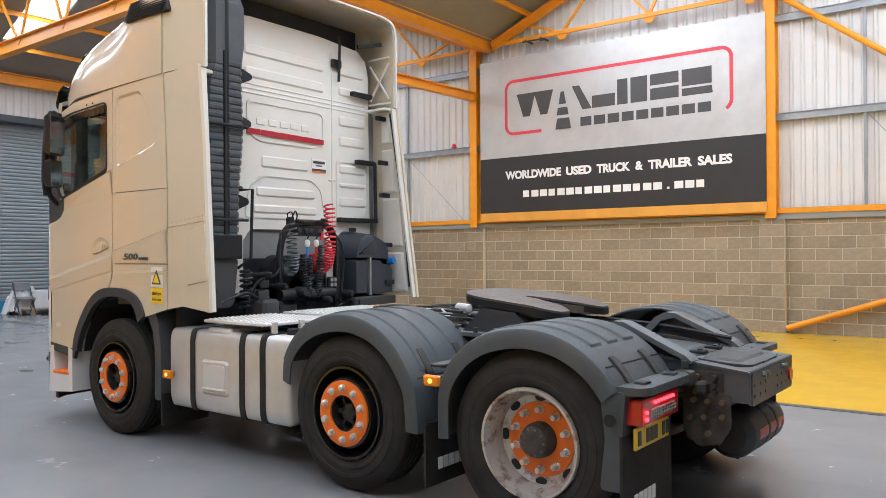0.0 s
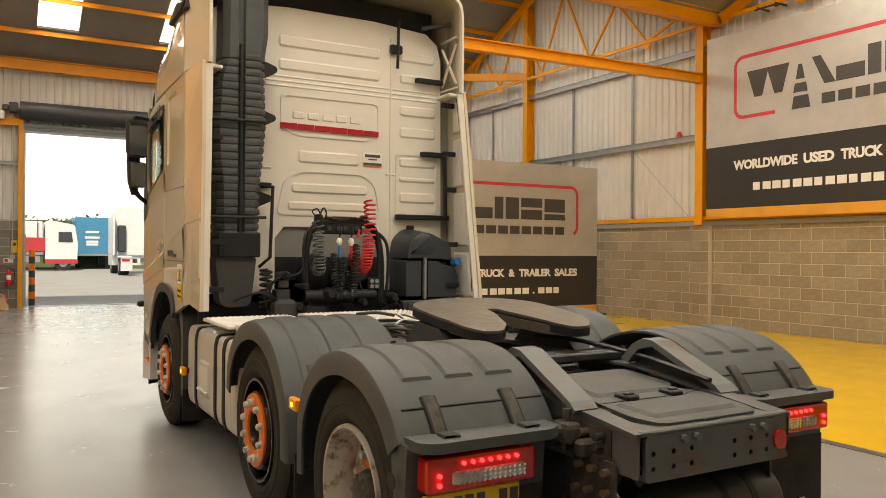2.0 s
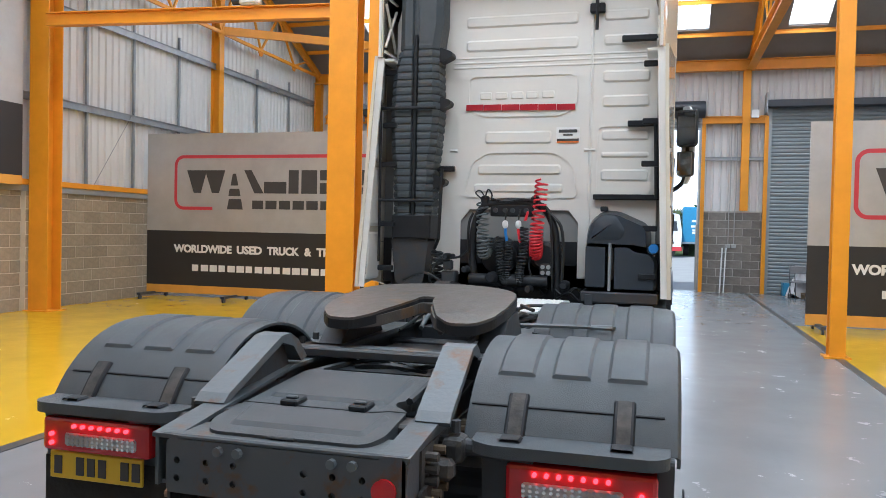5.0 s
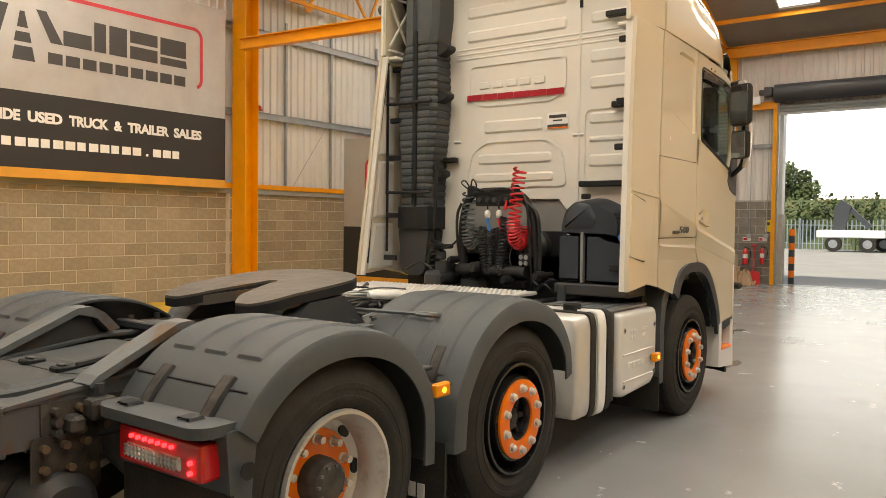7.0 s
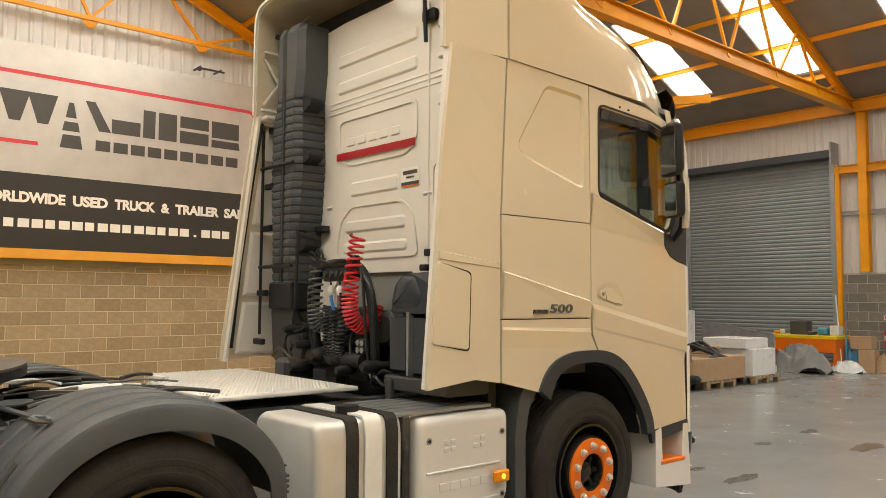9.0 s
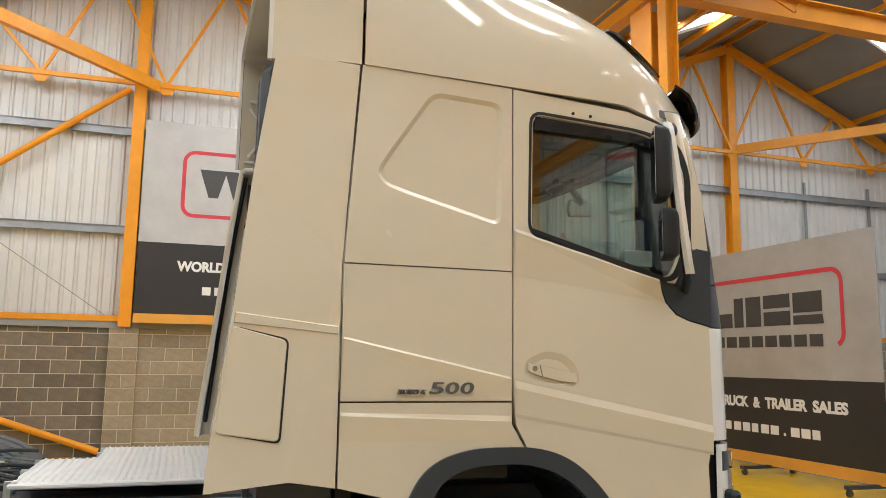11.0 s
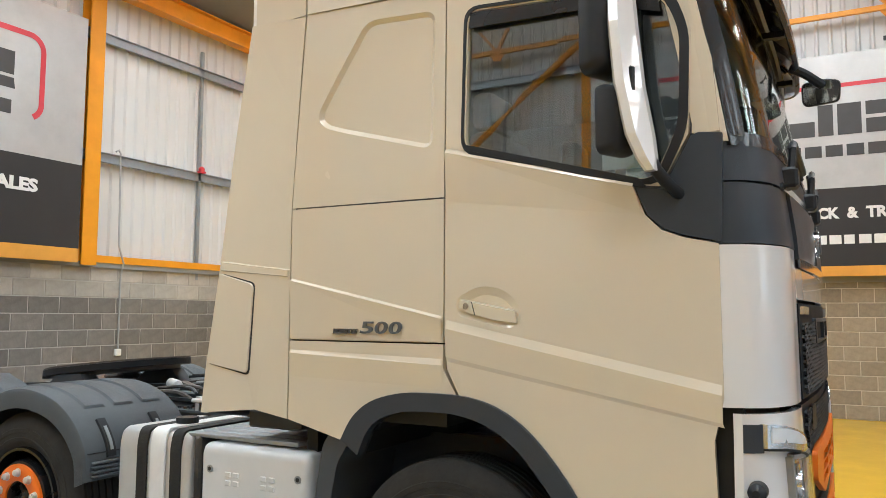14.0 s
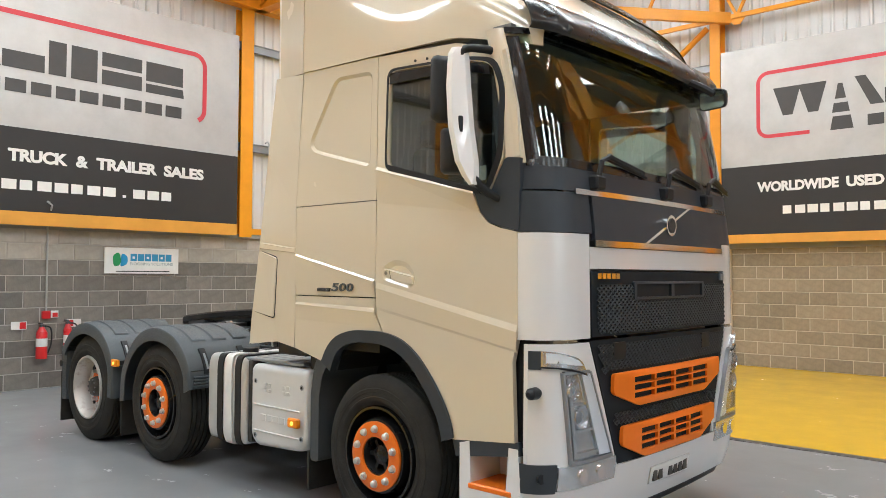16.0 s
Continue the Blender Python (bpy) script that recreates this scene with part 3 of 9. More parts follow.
column(-3.60, VAL, 0.46, 0.30, EAVE - 0.36, label="thick orange steel column on the yellow floor")
column(-3.08, VAL - 0.1, 0.17, 0.17, EAVE - 0.36, label="slender orange steel column beside a thick one")
column(3.44, VAL, 0.2, 0.2, EAVE - 0.36, label="slender orange steel column at the edge of the lane")
column(-9.34, 8.40, 0.40, 0.34, EAVE - 0.36, label="thick orange steel column near the block wall")
for x, s in ((XL, 1), (XR, -1)):
    for y in ((1.87, 14.3) if s > 0 else (1.955, VAL + 0.42, 15.0)):
        column(x + s * 0.05, y, 0.2, 0.24, roof_z(y) - 0.25, z0=BRICK + 0.02, base=False, turn=True, label="orange steel wall column above the block wall")
    for y in (YB + 0.12, YF - 0.12):
        column(x + s * 0.12, y, 0.2, 0.22, EAVE - 0.36, z0=BRICK + 0.02, base=False, turn=True, label="orange steel corner column above the block wall")
for x in (-3.0, 3.36):
    column(x, YB + 0.04, 0.24, 0.2, EAVE - 0.36, z0=BRICK + 0.12, base=False, label="orange steel wall column above the block wall")
for x in (-3.06, 3.33):
    column(x, YF - 0.06, 0.2, 0.2, EAVE - 0.36, z0=2.3, base=False, label="orange steel wall column above a block pier")

# ties, struts and wind braces
def brace(p0, p1, w, h, label="orange steel tie beam", name="tie_beam", pipe=False):
    b = bmesh.new()
    if pipe:
        cyl(b, p0, p1, w / 2, 14)
    elif w > 0.12:
        ibeam(b, p0, p1, w, h, 0.016)
    else:
        bar(b, p0, p1, w, h)
    return steel(name, b, label, "brace", "braces")


brace((XL + 0.8, VAL - 0.4, 4.98), (-3.8, VAL, 4.95), 0.16, 0.22)
brace((3.5, VAL, 5.05), (XR - 0.1, VAL + 0.4, 5.25), 0.16, 0.2)
brace((XR - 0.15, 15.0, 6.45), (6.3, 17.6, 6.45), 0.1, 0.2, "orange steel wind brace", "wind_brace")
brace((XL + 0.15, 14.4, 6.45), (-5.4, 17.3, 6.45), 0.1, 0.2, "orange steel wind brace", "wind_brace")
brace((XL + 0.15, 2.15, 6.36), (-6.55, -0.72, 6.47), 0.1, 0.2, "orange steel wind brace", "wind_brace")
brace((XL + 0.2, YB + 0.25, 6.34), (-6.3, -0.86, 6.40), 0.1, 0.2, "orange steel wind brace", "wind_brace")
for x, s, yc in ((XL, 1, 1.7), (XR, -1, 1.8)):
    brace((x + s * 0.10, YB + 0.2, BRICK + 0.06), (x + s * 0.10, yc, 6.28), 0.11, 0.11, "orange steel tube brace on the wall", "wall_brace", True)
    brace((x + s * 0.10, YB + 0.2, BRICK - 0.22), (x + s * 0.10, yc - 0.1, 0.10), 0.11, 0.11, "orange steel tube brace in front of the block wall", "wall_brace", True)
for x0, x1 in ((-9.3, -7.9), (8.6, 10.3)):
    brace((x0, YF - 0.1, 5.0), (x1, YF - 0.1, 5.0), 0.15, 0.2)
    brace((x0, YF - 0.1, 5.1), (x1, YF - 0.1, 6.3), 0.08, 0.08)


# rails and posts behind the sheeting
def rail(p0, p1, h=0.14, label="grey galvanised cladding rail"):
    return steel("cladding_rail", ibeam(bmesh.new(), p0, p1, 0.06, h, 0.01), label, "cladding rail", "cladding rails", GREYSTEEL)


for z, ze in ((3.80, 4.03), (5.54, 5.88)):
    rail((XL + 0.0, YB, z), (XL + 0.0, YF, z))
    rail((XR - 0.0, YB, ze), (XR - 0.0, YF, ze))
    rail((XL, YB + 0.0, z), (XR, YB + 0.0, z))
rail((-3.7, YF + 0.03, 3.75), (-1.95, YF + 0.03, 3.75), 0.1)
rail((2.25, YF + 0.03, 3.75), (3.85, YF + 0.03, 3.75), 0.1)
for x, ys in ((XL - 0.02, (-0.9, 9.8, 11.2, 12.8, 16.4, 18.3)), (XR + 0.02, (-1.0, 0.4, 10.9, 13.1, 16.9, 18.3))):
    for y in ys:
        steel("cladding_post", bar(bmesh.new(), (x, y, BRICK), (x, y, 5.9), 0.05, 0.05), "thin grey sag rod post on the cladding", "cladding post", "cladding posts", GREYSTEEL)
for x in (-7.08, -5.11, 5.2, 7.4):
    steel("cladding_post", bar(bmesh.new(), (x, YB - 0.02, BRICK), (x, YB - 0.02, 5.9), 0.05, 0.05), "thin grey sag rod post on the cladding", "cladding post", "cladding posts", GREYSTEEL)
for x, s, ya, yb in ((XL, 1, 9.9, 11.2), (XR, -1, 9.0, 10.9), (XR, -1, -1.0, 0.4), (XL, 1, 1.7, -0.9), (XL, 1, -3.5, -0.9)):
    steel("tension_wire", cyl(bmesh.new(), (x + s * 0.02, ya, BRICK + 0.1), (x + s * 0.02, yb, 4.0), 0.007, 6), "thin steel tension wire on the cladding", "wire", "wires", GREYSTEEL)

# flashing and the orange rail on top of the block walls
for nm, b in (("trim_west", bx(XL - 0.08, XL + 0.05, YB, YF, BRICK, BRICK + 0.10)), ("trim_east", bx(XR - 0.05, XR + 0.08, YB, YF, BRICK, BRICK + 0.10)), ("trim_south", bx(XL, XR, YB - 0.08, YB + 0.05, BRICK + 0.1, BRICK + 0.17))):
    structure(nm, b, LINTEL, "grey flashing along the top of the block wall", "trim")
for nm, p0, p1 in (("orange_rail", (XL + 0.02, YB, BRICK + 0.16), (XL + 0.02, YF, BRICK + 0.16)), ("orange_rail", (XR - 0.02, YB, BRICK + 0.16), (XR - 0.02, YF, BRICK + 0.16)), ("orange_rail", (XL, YB + 0.02, BRICK + 0.22), (XR, YB + 0.02, BRICK + 0.22))):
    steel(nm, bar(bmesh.new(), p0, p1, 0.10, 0.10), "orange steel rail along the top of the block wall", "rail", "wall rails")

# front wall: jambs, heads, shutters
for x in (-3.67, -1.93, 2.23, 3.87):
    steel("door_post", bar(bmesh.new(), (x, YF - 0.05, 0.0), (x, YF - 0.05, 4.9), 0.1, 0.12), "orange steel door post", "door post", "door posts")
for a, b in ((-3.75, -1.9), (2.2, 3.9)):
    steel("pier_beam", ibeam(bmesh.new(), (a, YF - 0.06, 4.82), (b, YF - 0.06, 4.82), 0.14, 0.2), "orange steel beam over the block pier", "beam", "door heads")


def shutter(name, x0, x1, z0, z1, label):
    t = thing(name, label, "roller shutter", kind="structure", at=((x0 + x1) / 2, YF + 0.02, 0))
    h = (x1 - x0) / 2
    n = int((z1 - z0) / 0.1)
    prof = []
    for i in range(n):
        z = z0 + i * 0.1
        prof += [(0.0, z), (-0.018, z + 0.03), (-0.018, z + 0.07), (0.0, z + 0.097)]
    bm = loft(bmesh.new(), [[(-h, y, z) for y, z in prof], [(h, y, z) for y, z in prof]])
    part("shutter_curtain", bm, SHUTTER, t)
    part("shutter_guide", bx(-h - 0.06, -h + 0.06, -0.06, 0.05, 0.0, z1), GREYSTEEL, t)
    part("shutter_guide", bx(h - 0.06, h + 0.06, -0.06, 0.05, 0.0, z1), GREYSTEEL, t)
    return t


for nm, x0, x1 in (("door_1", -7.85, -3.82), ("door_3", 3.95, 8.5)):
    s = shutter(nm, x0, x1, 0.0, 5.2, "closed grey steel roller shutter")
    h = (x1 - x0) / 2
    part("shutter_box", bx(-h - 0.1, h + 0.1, -0.34, 0.02, 5.12, 5.32, 0.02), BOXDARK, s)
    part("end_plate", bx(-h - 0.14, -h - 0.1, -0.42, 0.04, 4.95, 5.5), GREYSTEEL, s)
    part("end_plate", bx(h + 0.1, h + 0.14, -0.42, 0.04, 4.95, 5.5), GREYSTEEL, s)
s = shutter("door_2", -1.9, 2.2, 4.62, 4.92, "raised grey roller shutter over the open doorway")
part("shutter_roll", cyl(bmesh.new(), (-2.1, -0.12, 5.12), (2.1, -0.12, 5.12), 0.24, 28), BOXDARK, s, "dark rolled shutter", True)
part("motor", box(bx(-2.36, -2.14, -0.26, 0.0, 5.05, 5.3, 0.02), -2.5, -2.36, -0.2, -0.06, 5.1, 5.24, 0.02), BOXDARK, s)
part("bottom_rail", bx(-2.05, 2.05, -0.03, 0.03, 4.56, 4.62), GREYSTEEL, s)
structure("threshold", bx(-1.9, 2.2, YF - 0.02, YF + 0.3, 0.0, 0.008), GREYSTEEL, "steel threshold strip in the open doorway", "threshold")


# ---- banners ----
def logo(t, W, H, place):
    """The printed design of a banner, as flat shapes. place(u, v, w): across and down in 0..1, w metres proud."""
    def shape(name, pts, material, w=0.004, label="", holes=(), du=0.0):
        part(name, prism(bmesh.new(), pts, lambda u, v, d: place(u + du, v, w + d), 0.002, holes), material, t, label)

    def rc(u0, u1, v0, v1):
        return [(u0, v0), (u1, v0), (u1, v1), (u0, v1)]
    # red open frame: a stroke that runs round with rounded corners
    k = W / H
    path = []
    u0, u1, v0, v1, r = 0.113, 0.904, 0.145, 0.466, 0.030
    for cx, cy, a0, a1 in ((u0 + r, v1 - r * k, 90, 180), (u0 + r, v0 + r * k, 180, 270), (u1 - r, v0 + r * k, 270, 360), (u1 - r, v1 - r * k, 0, 62)):
        for j in range(7):
            a = radians(a0 + (a1 - a0) * j / 6)
            path.append((cx + r * math.cos(a), cy + r * k * math.sin(a)))
    path = [(0.257, v1)] + path
    th = 0.0055
    outer, inner = [], []
    for i, p in enumerate(path):
        a, b = path[max(i - 1, 0)], path[min(i + 1, len(path) - 1)]
        d = Vector(((b[0] - a[0]), (b[1] - a[1]) / k)).normalized()
        outer.append((p[0] + d.y * th, p[1] - d.x * th * k))
        inner.append((p[0] - d.y * th, p[1] + d.x * th * k))
    shape("red_frame", outer + inner[::-1], BAN_RED, label="open red rounded frame")
    # word mark as plain blocks
    y0, y1 = 0.229, 0.370
    for x in (0.157, 0.227):                                     # two wedges
        shape("mark_block", [(x, y0), (x + 0.077, y0), (x + 0.054, y1), (x + 0.027, y1)], BAN_INK)
    shape("mark_block", [(0.376, y0), (0.403, y0), (0.449, y1), (0.415, y1)], BAN_INK)
    shape("mark_block", [(0.333, 0.25), (0.345, 0.25), (0.354, 0.323), (0.325, 0.323)], BAN_INK, label="small stacked dark block")
    shape("mark_block", [(0.322, 0.343), (0.358, 0.343), (0.363, 0.388), (0.317, 0.388)], BAN_INK)
    shape("mark_block", [(0.319, 0.406), (0.365, 0.406), (0.372, 0.470), (0.312, 0.470)], BAN_INK)
    shape("mark_block", rc(0.450, 0.532, 0.300, y1), BAN_INK)
    shape("mark_block", rc(0.540, 0.576, y0, y1), BAN_INK)
    shape("mark_block", rc(0.586, 0.642, y0, y1), BAN_INK)
    shape("mark_block", rc(0.652, 0.744, y0, 0.290), BAN_INK)
    shape("mark_block", rc(0.652, 0.744, 0.306, y1), BAN_INK)
    shape("mark_block", rc(0.754, 0.846, y0, 0.318), BAN_INK)
    shape("mark_block", [(0.754, 0.330), (0.846, 0.330), (0.849, y1), (0.754, y1)], BAN_INK)
    for i in range(9):
        u = 0.407 + i * 0.0495
        shape("mark_block", rc(u, u + 0.0405, 0.414, 0.466), BAN_INK)
    # slogan, and the address line as plain bars
    o, ex, ey = Vector(place(0.475, 0.715, 0.005)), Vector(place(0.575, 0.715, 0.005)), Vector(place(0.475, 0.615, 0.005))
    X, Y = (ex - o).normalized(), (ey - o).normalized()
    m = Matrix((X, Y, X.cross(Y))).transposed().to_4x4()
    m.translation = o
    for word, u0, u1 in (("WORLDWIDE", 0.068, 0.315), ("USED", 0.333, 0.437), ("TRUCK", 0.455, 0.585), ("&", 0.603, 0.632), ("TRAILER", 0.650, 0.805), ("SALES", 0.823, 0.937)):
        u0, u1 = 0.5065 + (u0 - 0.5025) * 0.918, 0.5065 + (u1 - 0.5025) * 0.918
        mw = m.copy()
        mw.translation = Vector(place((u0 + u1) / 2, 0.722, 0.005))
        o2 = text_part("slogan_word", word, H * 0.065, mw, BAN_WHITE, t, 0.0015, width=W * (u1 - u0) * 0.99, heavy=H * 0.0030, tight=0.96)
        o2["kind"] = "stuff"
    for i in range(19):
        u = 0.181 + i * 0.0342
        if i == 15:
            shape("address_bar", rc(u + 0.010, u + 0.018, 0.846, 0.858), BAN_WHITE)
            continue
        shape("address_bar", rc(u, u + (0.028 if i % 3 else 0.024), 0.818, 0.858), BAN_WHITE)


def banner(o, ex, W, H, label, stand=False, yellow=0.045):
    """o: top left corner as read; ex: unit vector to the reader's right."""
    t = thing("banner", label, "banner", "sales banners")
    ex = Vector(ex)
    n = ex.cross(Vector((0, 0, 1))).normalized()          # towards the reader

    def place(u, v, w):
        p = Vector(o) + ex * (u * W) + n * w
        sag = 0.0 if stand else 0.012 * math.sin(u * 9.0) * math.sin(v * 7.0 + 1.0)
        p = p + n * sag * 0
        return Vector((p.x, p.y, o[2] - v * H))
    vb = 0.608
    vy = 1 - yellow

    def sheet(name, v0, v1, material):
        part(name, prism(bmesh.new(), [(0, v0), (1, v0), (1, v1), (0, v1)], lambda u, v, w: place(u, v, w - 0.02), 0.02), material, t)
    sheet("silver_field", 0.0, vb, BAN_SILVER)
    sheet("dark_field", vb, vy, BAN_DARK)
    sheet("amber_hem", vy, 1.0, BAN_YELLOW)
    logo(t, W, H, place)
    if not stand:
        for u in (0.02, 0.35, 0.65, 0.98):
            p, q = place(u, 0.3, -0.02), place(u, 0.3, -0.36)
            part("fixing_batten", bx(min(p.x, q.x) - 0.02 * abs(n.y), max(p.x, q.x) + 0.02 * abs(n.y), min(p.y, q.y) - 0.02 * abs(n.x), max(p.y, q.y) + 0.02 * abs(n.x), o[2] - H * 0.95, o[2] - 0.05), GREYSTEEL, t)
    if stand:
        for u in (0.03, 0.35, 0.65, 0.97):
            p = place(u, 1, -0.03)
            part("support_post", bar(bmesh.new(), (p.x, p.y - n.y * 0.03, 0.12), (p.x, p.y - n.y * 0.03, o[2]), 0.05, 0.05), GREYSTEEL, t)
            part("support_foot", bx(p.x - 0.04, p.x + 0.04, p.y - 0.55, p.y + 0.45, 0.09, 0.14), BOXDARK, t)
            for dy in (-0.5, 0.4):
                part("castor", cyl(bmesh.new(), (p.x - 0.02, p.y + dy, 0.046), (p.x + 0.02, p.y + dy, 0.046), 0.046, 14), BOXDARK, t)
    return t


banner((10.42, 8.48, 6.0), (0, -1, 0), 6.46, 3.74, "large silver and charcoal printed sales banner on the wall", yellow=0.052)
banner((-9.45, 2.0, 5.73), (0, 1, 0), 5.985, 3.52, "large silver and charcoal printed sales banner on the wall", yellow=0.045)
banner((3.865, YB + 0.2, 5.63), (-1, 0, 0), 6.65, 3.37, "large silver and charcoal printed sales banner on the wall", yellow=0.055)
banner((-9.53, 11.5, 3.515), (1, 0, 0), 6.2, 3.39, "freestanding silver and charcoal sales banner on wheeled feet", True, 0.05)
banner((3.545, 11.3, 3.53), (1, 0, 0), 6.36, 3.42, "freestanding silver and charcoal sales banner on wheeled feet", True, 0.055)
for p in ((XR - 0.25, 7.0, 6.3), (XL + 0.25, 6.45, 5.88)):
    t = thing("emergency_light", "small dark emergency light over the banner", "light", at=p)
    part("housing", bx(-0.025, 0.025, -0.27, 0.27, -0.012, 0.016, 0.006), BOXDARK, t)
    for y in (-0.2, 0.2):
        part("stem", bx(-0.01 if p[0] > 0 else -0.36, 0.36 if p[0] > 0 else 0.01, y - 0.01, y + 0.01, 0.012, 0.05), BOXDARK, t)
    part("lamp_head", bx(-0.03, 0.03, -0.27, -0.19, -0.05, -0.012, 0.01), BOXDARK, t)

# ---- the truck ----
truck = thing("tractor_unit", "cream three-axle tractor truck with orange wheel rings parked in the lane", "truck", at=(0.03, 0.065, 0))
HW = 1.245


def sub(name, bm, material, parent=None, label="", smooth=False):
    return part(name, bm, material, truck if parent is None else parent, label, smooth)


def yfront(z):
    pts = ((0.2, 5.44), (0.35, 5.50), (0.55, 5.54), (1.2, 5.545), (1.85, 5.535), (2.2, 5.49), (2.5, 5.44), (2.83, 5.37), (3.0, 5.32), (3.2, 5.24))
    for (a, ya), (b, yb) in zip(pts, pts[1:]):
        if z <= b:
            return ya + (yb - ya) * max(0.0, (z - a) / (b - a))
    return pts[-1][1]


def fy_at(x, z):
    y = yfront(z)
    a = abs(x)
    if a < 0.95:
        return y - 0.035 * (a / 0.95) ** 2
    t = min(1.0, (a - 0.95) / (HW - 0.95))
    return y - 0.035 - 0.215 * (1 - math.sqrt(max(0.0, 1 - t * t)))


def front_patch(z0, z1, xl, xr, off, t=0.02, nx=24, nz=5):
    """A piece of the curved front between heights z0 and z1; xl, xr: numbers or functions of z."""
    fl = xl if callable(xl) else (lambda z: xl)
    fr = xr if callable(xr) else (lambda z: xr)
    bm = bmesh.new()
    outer, inner = [], []
    for i in range(nz + 1):
        z = z0 + (z1 - z0) * i / nz
        a, b = fl(z), fr(z)
        xs = []
        for j in range(nx + 1):
            k = j / nx
            xs.append(a + (b - a) * k)
        if abs(b) > 1.1 or abs(a) > 1.1:
            xs = [math.copysign(min(abs(x), HW), x) for x in xs]
        outer.append([Vector((x, fy_at(x, z) + off, z)) for x in xs])
        inner.append([Vector((x * 0.995, fy_at(x, z) + off - t, z)) for x in xs])
    vo = [[bm.verts.new(p) for p in r] for r in outer]
    vi = [[bm.verts.new(p) for p in r] for r in inner]
    for V in (vo, vi):
        for a, b in zip(V, V[1:]):
            for j in range(nx):
                bm.faces.new((a[j], a[j + 1], b[j + 1], b[j]))
    for A, B in ((vo[0], vi[0]), (vo[-1], vi[-1])):
        for j in range(nx):
            bm.faces.new((A[j], A[j + 1], B[j + 1], B[j]))
    for c in (0, -1):
        for i in range(nz):
            bm.faces.new((vo[i][c], vo[i + 1][c], vi[i + 1][c], vi[i][c]))
    bmesh.ops.recalc_face_normals(bm, faces=bm.faces)
    return bm


def front_poly(pts, off, t=0.02, holes=()):
    return prism(bmesh.new(), pts, lambda u, v, w: Vector((u, fy_at(u, v) + off + w, v)), t, holes)


def side(s, w0=0.0):
    return lambda u, v, w: Vector((s * (HW - 0.03 + w0 + w - 0.012 * max(0.0, v - 2.2)), u, v))


def fairing(s, w0=0.0):
    def f(u, v, w):
        k = min(1.0, max(0.0, (3.45 - u) / 0.5))
        return Vector((s * (HW - 0.03 + w0 + w - 0.012 * max(0.0, v - 2.2) - 0.034 * k * (v - 1.1)), u, v))
    return f


def emboss(bm, pts, place, depth, inset):
    """A raised pad with sloping edges."""
    cx = sum(p[0] for p in pts) / len(pts)
    cy = sum(p[1] for p in pts) / len(pts)
    inn = []
    n = len(pts)
    for i in range(n):
        a, p, b = Vector(pts[i - 1]), Vector(pts[i]), Vector(pts[(i + 1) % n])
        d1, d2 = (p - a).normalized(), (b - p).normalized()
        nn = Vector((-(d1.y + d2.y), d1.x + d2.x))
        nn = nn.normalized() if nn.length > 1e-6 else Vector((0, 0))
        if nn.dot(Vector((cx, cy)) - p) < 0:
            nn = -nn
        q = p + nn * inset
        inn.append((q.x, q.y))
    v0 = [bm.verts.new(place(u, v, 0)) for u, v in pts]
    v1 = [bm.verts.new(place(u, v, depth)) for u, v in inn]
    for i in range(n):
        bm.faces.new((v0[i], v0[(i + 1) % n], v1[(i + 1) % n], v1[i]))
    bm.faces.new(v1)
    bmesh.ops.recalc_face_normals(bm, faces=bm.faces)
    return bm


ARCH = [(3.72, 1.03), (3.78, 1.13), (3.87, 1.20), (4.0, 1.24), (4.13, 1.25), (4.30, 1.245), (4.45, 1.205), (4.58, 1.12), (4.70, 0.99), (4.79, 0.86), (4.835, 0.76), (4.85, 0.69)]
DOOR = [(4.212, 2.965), (4.85, 2.925), (5.08, 2.865), (5.17, 2.80), (5.215, 2.62), (5.20, 2.235), (5.10, 2.05), (5.0, 2.06), (5.04, 1.95), (5.10, 1.89), (5.18, 1.86), (5.295, 1.835),
        (5.30, 1.30), (5.265, 1.15), (5.28, 0.73), (4.85, 0.69)] + ARCH[-2:5:-1] + [(4.285, 1.247), (4.225, 1.36), (4.212, 1.5)]
WINDOW = round_poly([(4.305, 2.26), (4.315, 2.85), (4.90, 2.818), (5.11, 2.765), (5.175, 2.62), (5.165, 2.27), (5.072, 2.072)], 0.06)
DENT = round_poly([(4.262, 1.648), (4.371, 1.700), (4.475, 1.685), (4.540, 1.630), (4.556, 1.555), (4.503, 1.527), (4.272, 1.575)], 0.04, 5)

